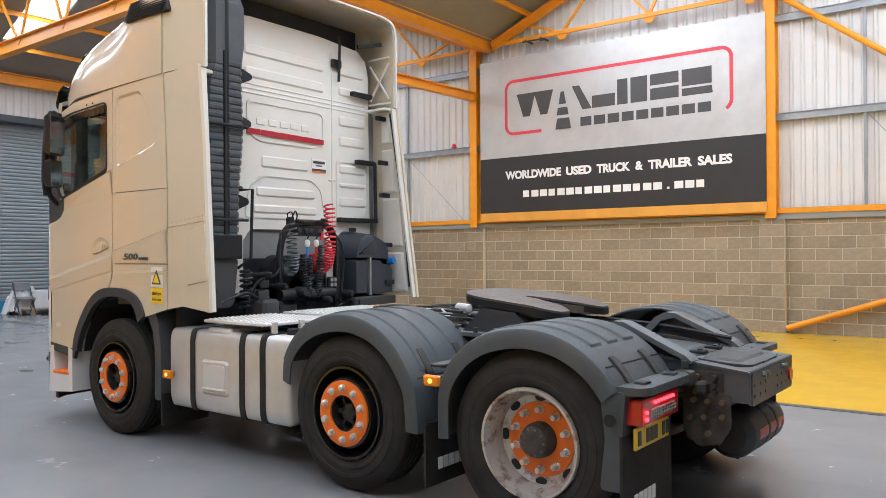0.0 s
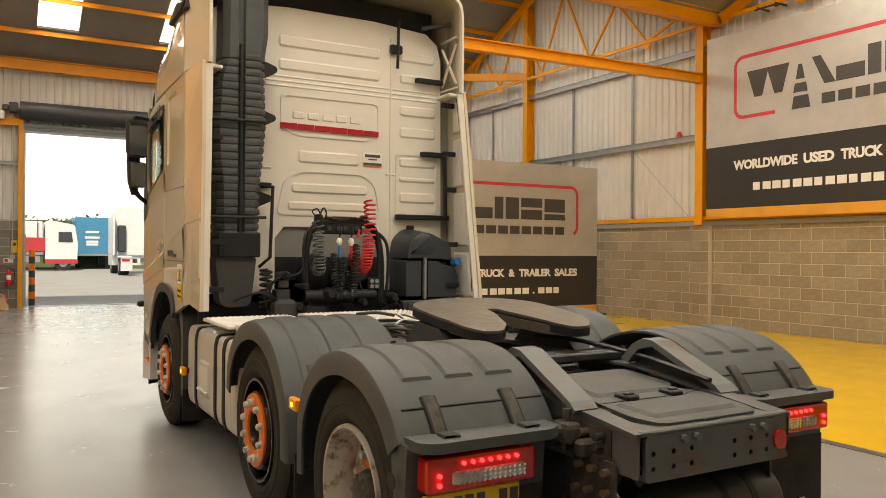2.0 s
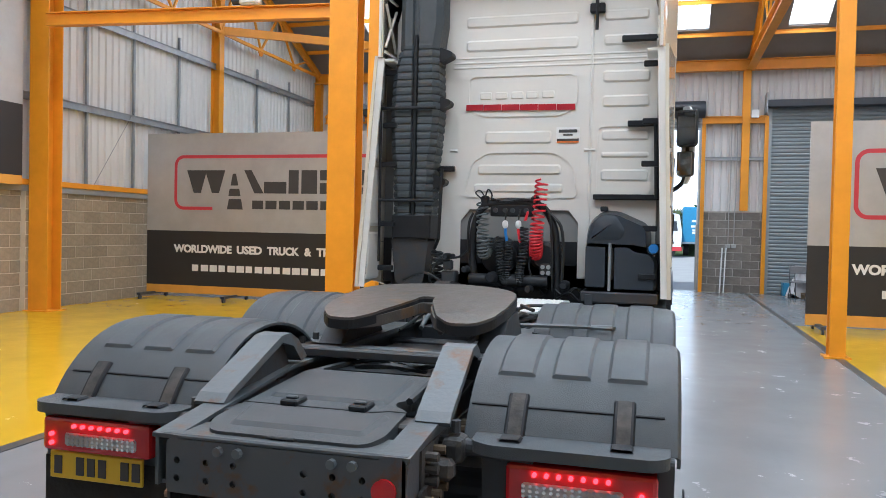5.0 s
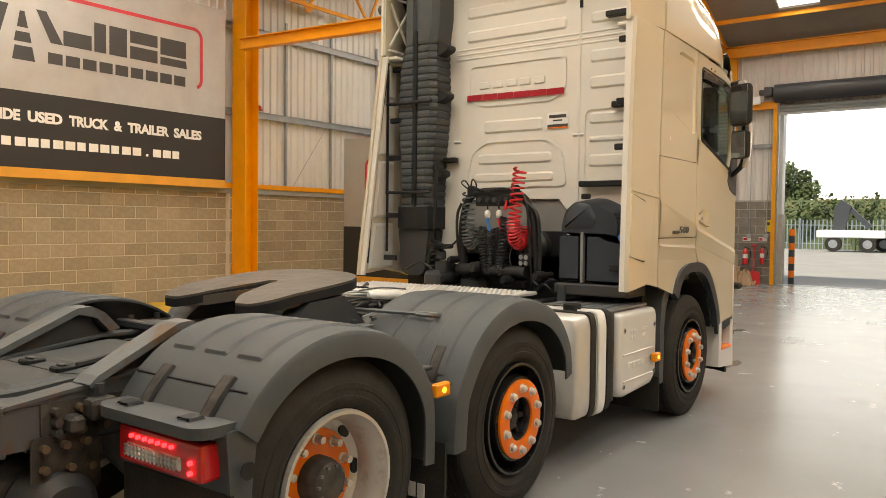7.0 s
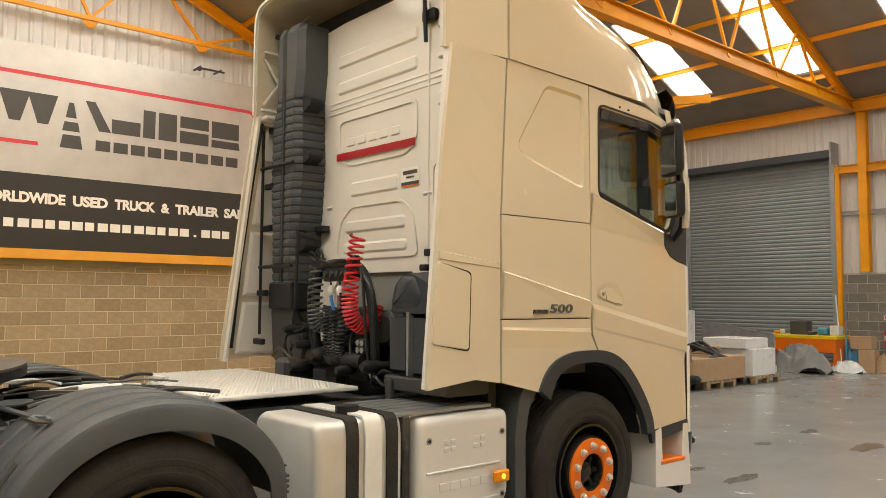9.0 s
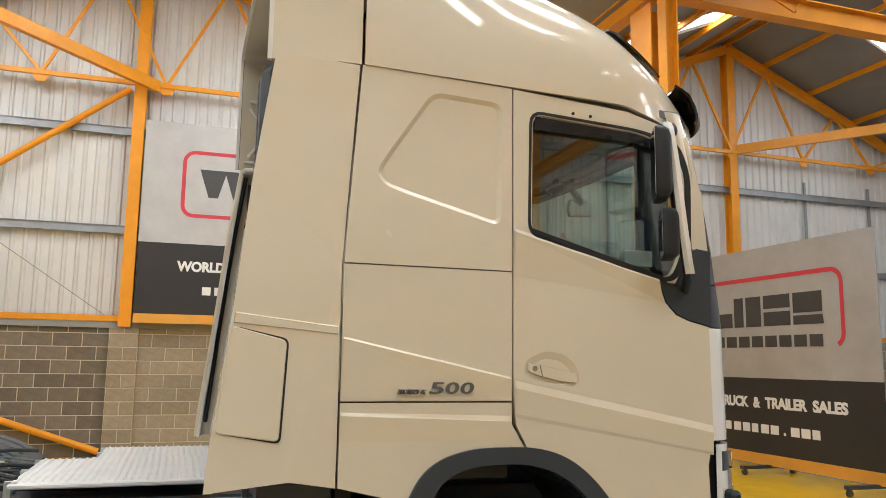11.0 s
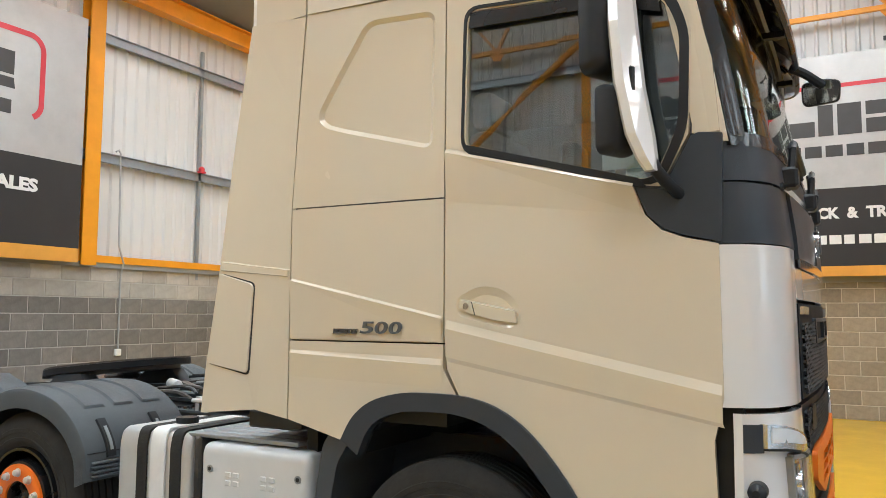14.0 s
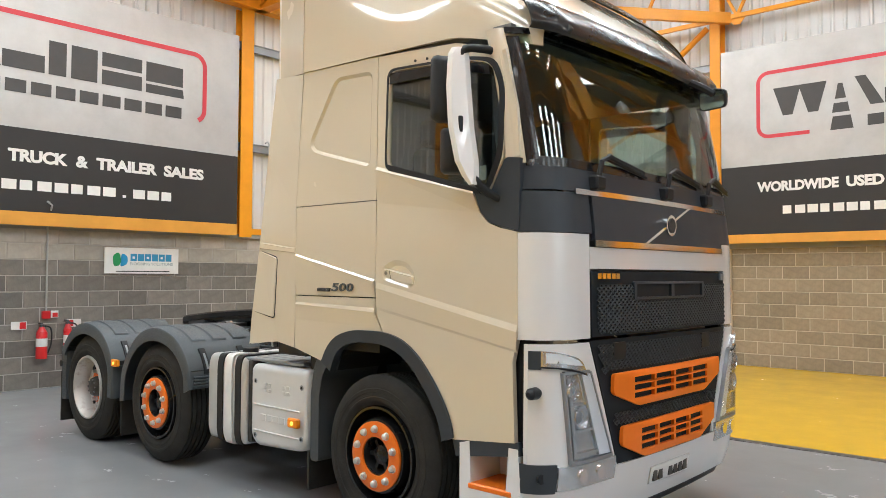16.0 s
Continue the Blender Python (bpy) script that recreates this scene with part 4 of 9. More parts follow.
for s in (-1, 1):
    # sleeper side in three panels with gaps between them
    press = round_poly([(3.600, 2.600), (3.548, 2.515), (3.546, 2.470), (3.585, 2.430), (3.68, 2.400), (4.148, 2.278), (4.157, 2.886), (3.800, 2.902)], 0.06, 6)
    up = sub("side_panel", prism(bmesh.new(), [(3.405, 2.070), (4.205, 2.070), (4.205, 2.968), (3.462, 2.99), (3.43, 2.5)], side(s), 0.03, [press]), CREAM)
    sub("side_pressing", emboss(bmesh.new(), press, side(s, 0.03), -0.015, 0.020), CREAM, up)
    mid = sub("side_panel", prism(bmesh.new(), [(3.405, 1.466), (4.205, 1.466), (4.205, 2.064), (3.405, 2.064)], side(s), 0.03), CREAM)
    sub("swage_line", loft(bmesh.new(), [[side(s, 0.03)(3.41, 1.745, 0), side(s, 0.03)(4.2, 1.575, 0)], [side(s, 0.03)(3.41, 1.735, 0.014), side(s, 0.03)(4.2, 1.565, 0.014)], [side(s, 0.03)(3.41, 1.47, 0.004), side(s, 0.03)(4.2, 1.47, 0.004)]]), CREAM, mid)
    low = sub("side_panel", prism(bmesh.new(), [(3.405, 1.460), (4.205, 1.460), (4.205, 1.36), (4.27, 1.252)] + ARCH[4::-1] + [(3.405, 1.105)], side(s), 0.03), CREAM)
    sub("swage_line", loft(bmesh.new(), [[side(s, 0.03)(3.41, 1.42, 0), side(s, 0.03)(4.2, 1.40, 0)], [side(s, 0.03)(3.41, 1.405, 0.008), side(s, 0.03)(4.2, 1.375, 0.008)], [side(s, 0.03)(3.41, 1.30, 0), side(s, 0.03)(4.2, 1.28, 0)]]), CREAM, low)
    plate = sub("badge_plate", prism(bmesh.new(), [(3.652, 1.494), (3.784, 1.494), (3.790, 1.519), (3.658, 1.519)] if s > 0 else [(3.658, 1.494), (3.790, 1.494), (3.784, 1.519), (3.652, 1.519)], side(s, 0.036), 0.004), CHROME, mid, "small chrome badge plate")
    lean = Matrix(((1, 0.22, 0, 0), (0, 1, 0, 0), (0, 0, 1, 0), (0, 0, 0, 1)))
    turned = Matrix(((0, 0, s), (s, 0, 0), (0, 1, 0))).to_4x4()
    for k, digit in enumerate("500"):
        m = Matrix.Translation((s * (HW + 0.012), 3.909 + s * (k - 1) * 0.071, 1.522)) @ turned @ lean
        text_part("badge_figure", digit, 0.072, m, STEELGREY, mid, 0.003, width=0.064, label="raised dark silver badge figure", heavy=0.0012)
    m = Matrix.Translation((s * (HW + 0.0185), 3.721, 1.5065)) @ turned @ lean
    text_part("badge_word", "EURO 6", 0.027, m, BAN_INK, plate, 0.003, width=0.115, heavy=0.0008)["kind"] = "stuff"
    # rear side fairing
    df = sub("side_fairing", prism(bmesh.new(), [(2.86, 1.10), (2.875, 1.30), (2.94, 1.84), (3.0, 2.45), (3.075, 3.02), (3.45, 2.985), (3.42, 2.5), (3.395, 2.06), (3.395, 1.105), (3.2, 1.135)], fairing(s), 0.028), CREAM)
    if s > 0:
        # Black plate under the flap paints the shade in the gap round its edge.
        sub("flap_gap_shade", prism(bmesh.new(), round_poly([(2.91, 1.335), (3.160, 1.290), (3.180, 1.729), (2.945, 1.780)], 0.03), fairing(s, 0.02), 0.0095), PLASTIC, df)
    sub("fairing_flap", emboss(bmesh.new(), round_poly([(2.885, 1.335), (3.155, 1.295), (3.175, 1.725), (2.935, 1.785)], 0.03), fairing(s, 0.024), 0.012, 0.008), CREAM, df)
    sub("fairing_step", emboss(bmesh.new(), [(2.95, 1.84), (3.39, 1.79), (3.39, 1.75), (2.945, 1.79)], fairing(s, 0.026), 0.01, 0.008), CREAM, df)
    sub("fairing_frame", tube(bmesh.new(), [(s * (HW - 0.06), 2.93, 1.2), (s * (HW - 0.06), 2.99, 1.84), (s * (HW - 0.10), 3.06, 2.5), (s * (HW - 0.12), 3.12, 2.95)], 0.014, 8), PLASTIC, df)
    for z in (1.25, 1.62, 2.12, 2.45, 2.9):
        sub("fairing_bracket", bx(min(s * 1.0, s * 1.13), max(s * 1.0, s * 1.13), 3.08 + 0.06 * (z - 1.25), 3.12 + 0.06 * (z - 1.25), z - 0.022, z + 0.022, 0.006), PLASTIC, df)
    # door
    dr = sub("door", prism(bmesh.new(), DOOR, side(s), 0.032, [WINDOW, DENT]), CREAM, label="cream cab door")
    sub("swage_line", loft(bmesh.new(), [[side(s, 0.032)(4.22, 1.56, 0), side(s, 0.032)(5.295, 1.345, 0)], [side(s, 0.032)(4.22, 1.525, 0.010), side(s, 0.032)(5.295, 1.31, 0.010)], [side(s, 0.032)(4.22, 1.41, 0.005), side(s, 0.032)(5.295, 1.215, 0.005)], [side(s, 0.032)(4.23, 1.39, 0), side(s, 0.032)(5.30, 1.20, 0)]]), CREAM, dr)
    sub("shoulder_line", loft(bmesh.new(), [[side(s, 0.032)(4.216, 2.275, 0), side(s, 0.032)(5.0, 2.085, 0)], [side(s, 0.032)(4.216, 2.255, 0.016), side(s, 0.032)(5.0, 2.055, 0.016)], [side(s, 0.032)(4.216, 2.05, 0.0), side(s, 0.032)(5.03, 1.95, 0.0)]]), CREAM, dr)
    sub("window_pane", prism(bmesh.new(), round_poly([(4.297, 2.255), (4.307, 2.857), (4.905, 2.825), (5.118, 2.772), (5.182, 2.62), (5.172, 2.265), (5.08, 2.062)], 0.06), side(s, 0.008), 0.005), GLASS, dr, "dark tinted side window").visible_shadow = False
    sub("window_seal", prism(bmesh.new(), round_poly([(4.285, 2.245), (4.297, 2.870), (4.91, 2.838), (5.150, 2.788), (5.211, 2.62), (5.199, 2.25), (5.098, 2.046)], 0.07), side(s, 0.012), 0.026, [round_poly([(4.297, 2.259), (4.309, 2.856), (4.90, 2.825), (5.114, 2.770), (5.177, 2.62), (5.166, 2.268), (5.075, 2.068)], 0.065)]), PLASTIC, dr)
    sub("door_sill", prism(bmesh.new(), [(4.845, 0.69), (5.30, 0.735), (5.31, 0.665), (4.87, 0.60)], side(s, -0.002), 0.03), DARKPANEL, dr)
    sub("wind_deflector", prism(bmesh.new(), [(4.322, 2.772), (4.328, 2.838), (4.89, 2.808), (5.10, 2.758), (5.11, 2.70), (4.88, 2.762)], side(s, 0.03), 0.012), GLOSSBLACK, dr)
    sub("window_sill", prism(bmesh.new(), [(4.30, 2.262), (4.30, 2.282), (5.02, 2.085), (5.05, 2.05), (5.0, 2.055)], side(s, 0.03), 0.012), PLASTIC, dr)
    sub("handle_recess", emboss(bmesh.new(), DENT, side(s, 0.032), -0.014, 0.034), CREAM, dr)
    hd = sub("door_handle", emboss(bmesh.new(), round_poly([(4.279, 1.602), (4.279, 1.648), (4.405, 1.624), (4.535, 1.600), (4.542, 1.545), (4.44, 1.556), (4.33, 1.582)], 0.014), side(s, 0.014), 0.028, 0.005), CREAM, dr)
    sub("handle_gap", prism(bmesh.new(), [(4.353, 1.581), (4.357, 1.580), (4.343, 1.632), (4.339, 1.633)], side(s, 0.0415), 0.0015), PLASTIC, hd)
    sub("key_barrel", cyl(bmesh.new(), (s * (HW + 0.0), 4.315, 1.616), (s * (HW + 0.016), 4.315, 1.616), 0.013, 14), CHROME, hd)
    for y in (4.535, 4.632):
        sub("bolt_plug", cyl(bmesh.new(), (s * (HW - 0.01), y, 2.880 - (y - 4.53) * 0.05), (s * (HW + 0.0), y, 2.880 - (y - 4.53) * 0.05), 0.008, 10), PLASTIC, dr)
    # dark mirror base between door and screen
    sub("mirror_base_panel", prism(bmesh.new(), [(5.005, 2.055), (5.045, 1.955), (5.105, 1.895), (5.18, 1.868), (5.305, 1.842), (5.315, 2.225), (5.235, 2.235), (5.208, 2.225), (5.108, 2.04)], side(s), 0.034), DARKPANEL)
    sub("pillar", prism(bmesh.new(), [(5.21, 2.235), (5.23, 2.62), (5.185, 2.80), (5.17, 2.815), (5.205, 2.83), (5.285, 2.5), (5.305, 2.235)], side(s), 0.026), CREAM)
    # wheel arch trim
    inn = [(3.80, 0.98), (3.845, 1.08), (3.91, 1.14), (4.01, 1.175), (4.13, 1.185), (4.28, 1.18), (4.41, 1.145), (4.53, 1.07), (4.64, 0.95), (4.725, 0.83), (4.765, 0.74), (4.78, 0.67)]
    ao = [(p.y, p.z) for p in smooth_path([(0, y + 0.010 * (1 if y > 4.13 else -1), z + 0.010) for y, z in ARCH], 4)]
    ai = [(p.y, p.z) for p in smooth_path([(0, y, z) for y, z in inn], 4)]
    sub("wheel_arch_trim", prism(bmesh.new(), ao + ai[::-1], side(s, 0.0), 0.05), DARKPANEL)
    lin = bmesh.new()
    loft(lin, [[Vector((s * 1.2, y, z)) for y, z in inn], [Vector((s * 0.62, y, z)) for y, z in inn]])
    sub("arch_liner", lin, PLASTIC)
    sub("front_mudguard", prism(bmesh.new(), round_poly([(3.545, 0.36), (3.545, 0.80), (3.58, 1.0), (3.64, 1.09), (3.74, 1.05), (3.66, 0.93), (3.63, 0.78), (3.63, 0.36)], 0.03), side(s, -0.5), 0.50), GUARD)
    sub("front_mudflap", bx(min(s * 0.78, s * 1.22), max(s * 0.78, s * 1.22), 3.52, 3.54, 0.16, 0.42), RUBBER)
    # step box under the door
    st = sub("step_box", prism(bmesh.new(), [(4.90, 0.30), (5.33, 0.26), (5.30, 0.70), (5.24, 0.70), (5.22, 0.46), (4.98, 0.47), (4.97, 0.70), (4.90, 0.68)], side(s, -0.25), 0.28), WHITE)
    sub("step_tread", bx(min(s * 0.9, s * 1.25), max(s * 0.9, s * 1.25), 4.96, 5.26, 0.44, 0.475, 0.008), ORANGE_TRIM, st, "orange step tread")
    sub("step_back", bx(min(s * 0.85, s * 0.98), max(s * 0.85, s * 0.98), 4.9, 5.3, 0.45, 0.75), WHITE, st)
    # mirrors: turned a little towards the driver, behind a slim cover
    mr = sub("mirror_arm", tube(bmesh.new(), smooth_path([(s * 1.19, 5.12, 2.825), (s * 1.28, 5.09, 2.835), (s * 1.365, 5.01, 2.815), (s * 1.385, 5.0, 2.6), (s * 1.385, 5.035, 2.3), (s * 1.36, 5.09, 2.13), (s * 1.30, 5.13, 2.055), (s * 1.205, 5.18, 2.0)], 5), 0.023, 10), PLASTIC, None, "black mirror arm", True)
    cv = bmesh.new()
    rows = []
    for z, xa, ya, xc, yc in ((2.085, 1.395, 5.085, 1.365, 5.115), (2.13, 1.42, 5.06, 1.345, 5.115), (2.21, 1.445, 5.030, 1.335, 5.105), (2.40, 1.46, 4.995, 1.335, 5.072), (2.62, 1.455, 4.975, 1.335, 5.050), (2.80, 1.43, 4.965, 1.335, 5.035), (2.84, 1.405, 4.968, 1.345, 5.020)):
        rows.append([Vector((s * x, y, z)) for x, y in ((xa - 0.02, ya - 0.012), (xa, ya), (xa - 0.006, ya + 0.030), (xc + 0.035, yc - 0.004), (xc, yc), (xc - 0.008, yc - 0.03))])
    loft(cv, rows, True, True)
    cover = sub("mirror_cover", cv, WHITE if s > 0 else PLASTIC, mr, "glossy white mirror cover" if s > 0 else "black mirror cover")
    m = Matrix.Translation((s * 1.412, 5.042, 2.405)) @ pose(0, 0, 0, 0, 0, -s * 27)
    sub("mirror_slot", box(bmesh.new(), -0.014, 0.014, -0.012, 0.008, -0.052, 0.052, 0.006, 1, m), PLASTIC, cover)
    sub("slot_lip", box(bmesh.new(), -0.012, 0.034, -0.012, 0.005, -0.072, -0.052, 0.005, 1, m), WHITE if s > 0 else PLASTIC, cover)
    for z0, z1, w, dx in ((2.435, 2.80, 0.105, 0.0), (2.15, 2.40, 0.085, -0.01)):
        m = Matrix.Translation((s * (1.385 + dx), 4.945 + (0.04 if z0 < 2.4 else 0.0), (z0 + z1) / 2)) @ pose(0, 0, 0, 0, 0, -s * 27)
        h = (z1 - z0) / 2
        hb = bmesh.new()
        rows = []
        for y, k in ((-0.040, 0.93), (-0.034, 0.99), (-0.02, 1.0), (0.005, 0.97), (0.028, 0.86), (0.042, 0.62)):
            rows.append([m @ Vector((u * k, y, v * (1 - (1 - k) * 0.6))) for u, v in round_poly([(-w, -h * 0.8), (-w * 0.7, -h), (w * 0.75, -h), (w, -h * 0.85), (w, h * 0.9), (w * 0.85, h), (-w * 0.85, h), (-w, h * 0.9)], 0.04, 3)])
        loft(hb, rows, True, True)
        sub("mirror_housing", hb, PLASTIC, mr, "", True)
        sub("mirror_glass", box(bmesh.new(), -w * 0.88, w * 0.88, -0.0425, -0.039, -h * 0.9, h * 0.9, 0.001, 1, m), MIRROR, mr)

# warning sticker on the left side
st = sub("warning_sticker", prism(bmesh.new(), [(3.46, 1.275), (3.62, 1.275), (3.62, 1.44), (3.46, 1.44)], lambda u, v, w: Vector((-HW - 0.004 - w, u, v)), 0.002), STICKER, None, "white and yellow blind spot warning sticker")
sub("warning_triangle", prism(bmesh.new(), round_poly([(3.475, 1.30), (3.605, 1.30), (3.54, 1.42)], 0.015), lambda u, v, w: Vector((-HW - 0.008 - w, u, v)), 0.002), BAN_INK, st)
sub("warning_triangle", prism(bmesh.new(), [(3.497, 1.313), (3.583, 1.313), (3.54, 1.39)], lambda u, v, w: Vector((-HW - 0.011 - w, u, v)), 0.002), SIGN_Y, st)
sub("warning_plate", prism(bmesh.new(), [(3.46, 1.145), (3.62, 1.145), (3.62, 1.27), (3.46, 1.27)], lambda u, v, w: Vector((-HW - 0.004 - w, u, v)), 0.002), SIGN_Y, st)
for z, txt in ((1.225, "Blind spot"), (1.18, "Take care")):
    m = Matrix.Translation((-HW - 0.008, 3.54, z)) @ Matrix(((0, 0, -1), (-1, 0, 0), (0, 1, 0))).to_4x4()
    text_part("warning_text", txt, 0.035, m, BAN_INK, st, 0.001, width=0.13)

# dark core behind the gaps, floor of the cab, inner walls
core = bmesh.new()
box(core, -1.2, 1.2, 3.42, 4.2, 1.12, 1.50)
box(core, -1.2, 1.2, 4.2, 5.2, 1.27, 1.50)
sub("cab_floor", core, PLASTIC)
for s in (-1, 1):
    sub("inner_wall", bx(min(s * 1.17, s * 1.2), max(s * 1.17, s * 1.2), 3.43, 4.24, 1.5, 2.96), INTERIOR)
    sub("door_card", prism(bmesh.new(), [(4.24, 1.3), (5.28, 1.3), (5.28, 1.85), (5.0, 2.05), (4.30, 2.24), (4.24, 2.24)], side(s, -0.03), 0.025), INTERIOR)
sub("headlining", bx(-1.18, 1.18, 3.43, 5.2, 2.94, 2.98), INTERIOR)
sub("bunk_wall", bx(-1.17, 1.17, 3.43, 3.47, 1.5, 2.94), INTERIOR)
sub("bunk", bx(-1.15, 1.15, 3.5, 4.05, 1.75, 1.95, 0.05, 2), SEATCLOTH)
for x in (-0.6, 0.6):
    se = sub("seat", bx(x - 0.26, x + 0.26, 4.2, 4.7, 1.72, 1.9, 0.05, 2), SEATCLOTH)
    sub("backrest", bx(x - 0.25, x + 0.25, 4.1, 4.26, 1.88, 2.45, 0.06, 2), SEATCLOTH, se)
    sub("headrest", bx(x - 0.15, x + 0.15, 4.08, 4.2, 2.47, 2.66, 0.04, 2), SEATCLOTH, se)
    sub("seat_base", bx(x - 0.2, x + 0.2, 4.25, 4.65, 1.5, 1.72), INTERIOR, se)
sub("dashboard", prism(bmesh.new(), [(5.05, 1.5), (4.85, 1.75), (4.88, 2.02), (5.0, 2.1), (5.45, 2.12), (5.48, 1.5)], lambda u, v, w: Vector((-1.05 + w, u, v)), 2.1), INTERIOR)
sw = revolve(bmesh.new(), [(0.018 * math.sin(2 * math.pi * k / 10), 0.21 + 0.018 * math.cos(2 * math.pi * k / 10)) for k in range(11)], 32, 'Z', Matrix.Translation((0.6, 4.78, 2.06)) @ pose(0, 0, 0, 35, 0, 0))
wh = sub("steering_wheel", sw, PLASTIC, None, "", True)
sub("steering_spoke", box(bmesh.new(), -0.2, 0.2, -0.03, 0.03, -0.015, 0.015, 0, 1, Matrix.Translation((0.6, 4.78, 2.05)) @ pose(0, 0, 0, 35, 0, 0)), PLASTIC, wh)
for s in (-1, 1):
    sub("curtain", bx(min(s * 1.02, s * 1.12), max(s * 1.02, s * 1.12), 5.0, 5.18, 2.1, 2.9, 0.03), CURTAIN)
sub("window_card", bx(1.165, 1.17, 4.86, 5.02, 2.14, 2.22), STICKER, None, "small dealer card inside the window")

def shell(rows, t):
    bm = loft(bmesh.new(), rows)
    bmesh.ops.solidify(bm, geom=bm.faces[:], thickness=t)
    bmesh.ops.recalc_face_normals(bm, faces=bm.faces)
    return bm


# windscreen, its frame, sun visor
scr = sub("windscreen", front_patch(2.20, 2.93, -1.205, 1.205, -0.002, 0.006, 40, 6), SCREEN, None, "tinted wraparound windscreen", True)
scr.visible_shadow = False
for z0, z1 in ((2.185, 2.235), (2.92, 2.955)):
    sub("screen_border", front_patch(z0, z1, -1.215, 1.215, 0.002, 0.02, 40, 1), GLOSSBLACK, scr, "", True)
for s in (-1, 1):
    sub("screen_border", front_patch(2.22, 2.90, s * 1.17, s * 1.216, 0.002, 0.02, 5, 6), GLOSSBLACK, scr, "", True)
    sub("screen_pillar", front_patch(2.20, 2.95, s * 1.217, s * 1.2445, 0.0, 0.03, 6, 6), CREAM, None, "", True)
def visor_point(x, off, z):
    k = max(0.0, (abs(x) - 0.97) / 0.20)
    return Vector((x, fy_at(x, 2.95) + off * (1 - 0.25 * k * k), z + (0.02 * k * k if off > 0.05 else 0.0)))


VISOR = ((-0.05, 3.140), (0.01, 3.120), (0.07, 3.075), (0.115, 3.015), (0.135, 2.965), (0.133, 2.930), (0.116, 2.914))


def visor_sheet(prof, half, lift=0.0):
    xs = [-half + 2 * half * j / 44 for j in range(45)]
    return shell([[visor_point(x, off + lift, z + lift * 0.5) for x in xs] for off, z in prof], 0.012)


vis = sub("sun_visor", visor_sheet(VISOR, 1.17), GLOSSBLACK, None, "gloss black sun visor with small lamps", True)
for x in (-1.0, -0.34, 0.34, 1.0):
    lm = sub("visor_lamp", revolve(bmesh.new(), [(0.0, 0.036), (0.012, 0.034), (0.016, 0.026), (0.010, 0.004)], 18, 'Y', Matrix.Translation(visor_point(x, 0.030, 3.075)) @ pose(0, 0, 0, 48, 0, 0) @ Matrix.Diagonal((1.5, 1, 1, 1))), GLOSSBLACK, vis, "", True)
    sub("lamp_lens", revolve(bmesh.new(), [(0.012, 0.024), (0.018, 0.016), (0.020, 0.003)], 14, 'Y', Matrix.Translation(visor_point(x, 0.030, 3.075)) @ pose(0, 0, 0, 48, 0, 0) @ Matrix.Diagonal((1.5, 1, 1, 1))), CLEARLENS, lm, "", True)
for x in (-0.9, 0.0, 0.9):
    sub("visor_bracket", bx(x - 0.02, x + 0.02, fy_at(x, 2.96) - 0.02, fy_at(x, 2.96) + 0.10, 2.95, 2.98), PLASTIC, vis)
fm = sub("front_mirror_arm", tube(bmesh.new(), smooth_path([(-0.50, 5.42, 2.94), (-0.54, 5.49, 2.905), (-0.60, 5.57, 2.85)], 4), 0.026, 8), PLASTIC, None, "black front view mirror on an arm", True)
_m = Matrix.Translation((-0.635, 5.565, 2.815)) @ pose(0, 0, 0, 0, 0, 86) @ pose(0, 0, 0, 7, 0, 0)
_rows = [[_m @ Vector((u * k, y, v * k)) for u, v in round_poly([(-0.10, -0.045), (-0.08, -0.072), (0.09, -0.062), (0.10, 0.055), (0.02, 0.075), (-0.10, 0.062)], 0.03, 3)] for y, k in ((-0.035, 0.95), (-0.028, 1.0), (0.0, 0.97), (0.03, 0.82), (0.045, 0.5))]
sub("front_mirror_housing", loft(bmesh.new(), _rows, True, True), PLASTIC, fm, "", True)
sub("front_mirror_glass", prism(bmesh.new(), round_poly([(-0.09, -0.042), (-0.073, -0.064), (0.082, -0.055), (0.09, 0.048), (0.02, 0.066), (-0.09, 0.055)], 0.025, 3), lambda u, v, w: _m @ Vector((u, -0.0355 - w, v)), 0.003), MIRROR, fm)
for x, d in ((0.78, -0.5), (0.0, -0.5), (-0.62, -0.45)):
    y = fy_at(x, 2.2) + 0.03
    w = sub("wiper", tube(bmesh.new(), [(x, y, 2.12), (x - 0.03, y + 0.01, 2.24), (x - 0.12, y + 0.005, 2.28), (x + d, fy_at(x + d, 2.24) + 0.03, 2.22)], 0.016, 6), PLASTIC)
    sub("wiper_pivot", bx(x - 0.05, x + 0.05, y - 0.04, y + 0.03, 2.08, 2.16, 0.012), PLASTIC, w)
    sub("wiper_blade", tube(bmesh.new(), [(x - 0.10, y - 0.012, 2.265), (x + d - 0.05, fy_at(x + d, 2.22) + 0.018, 2.20)], 0.009, 5), PLASTIC, w)

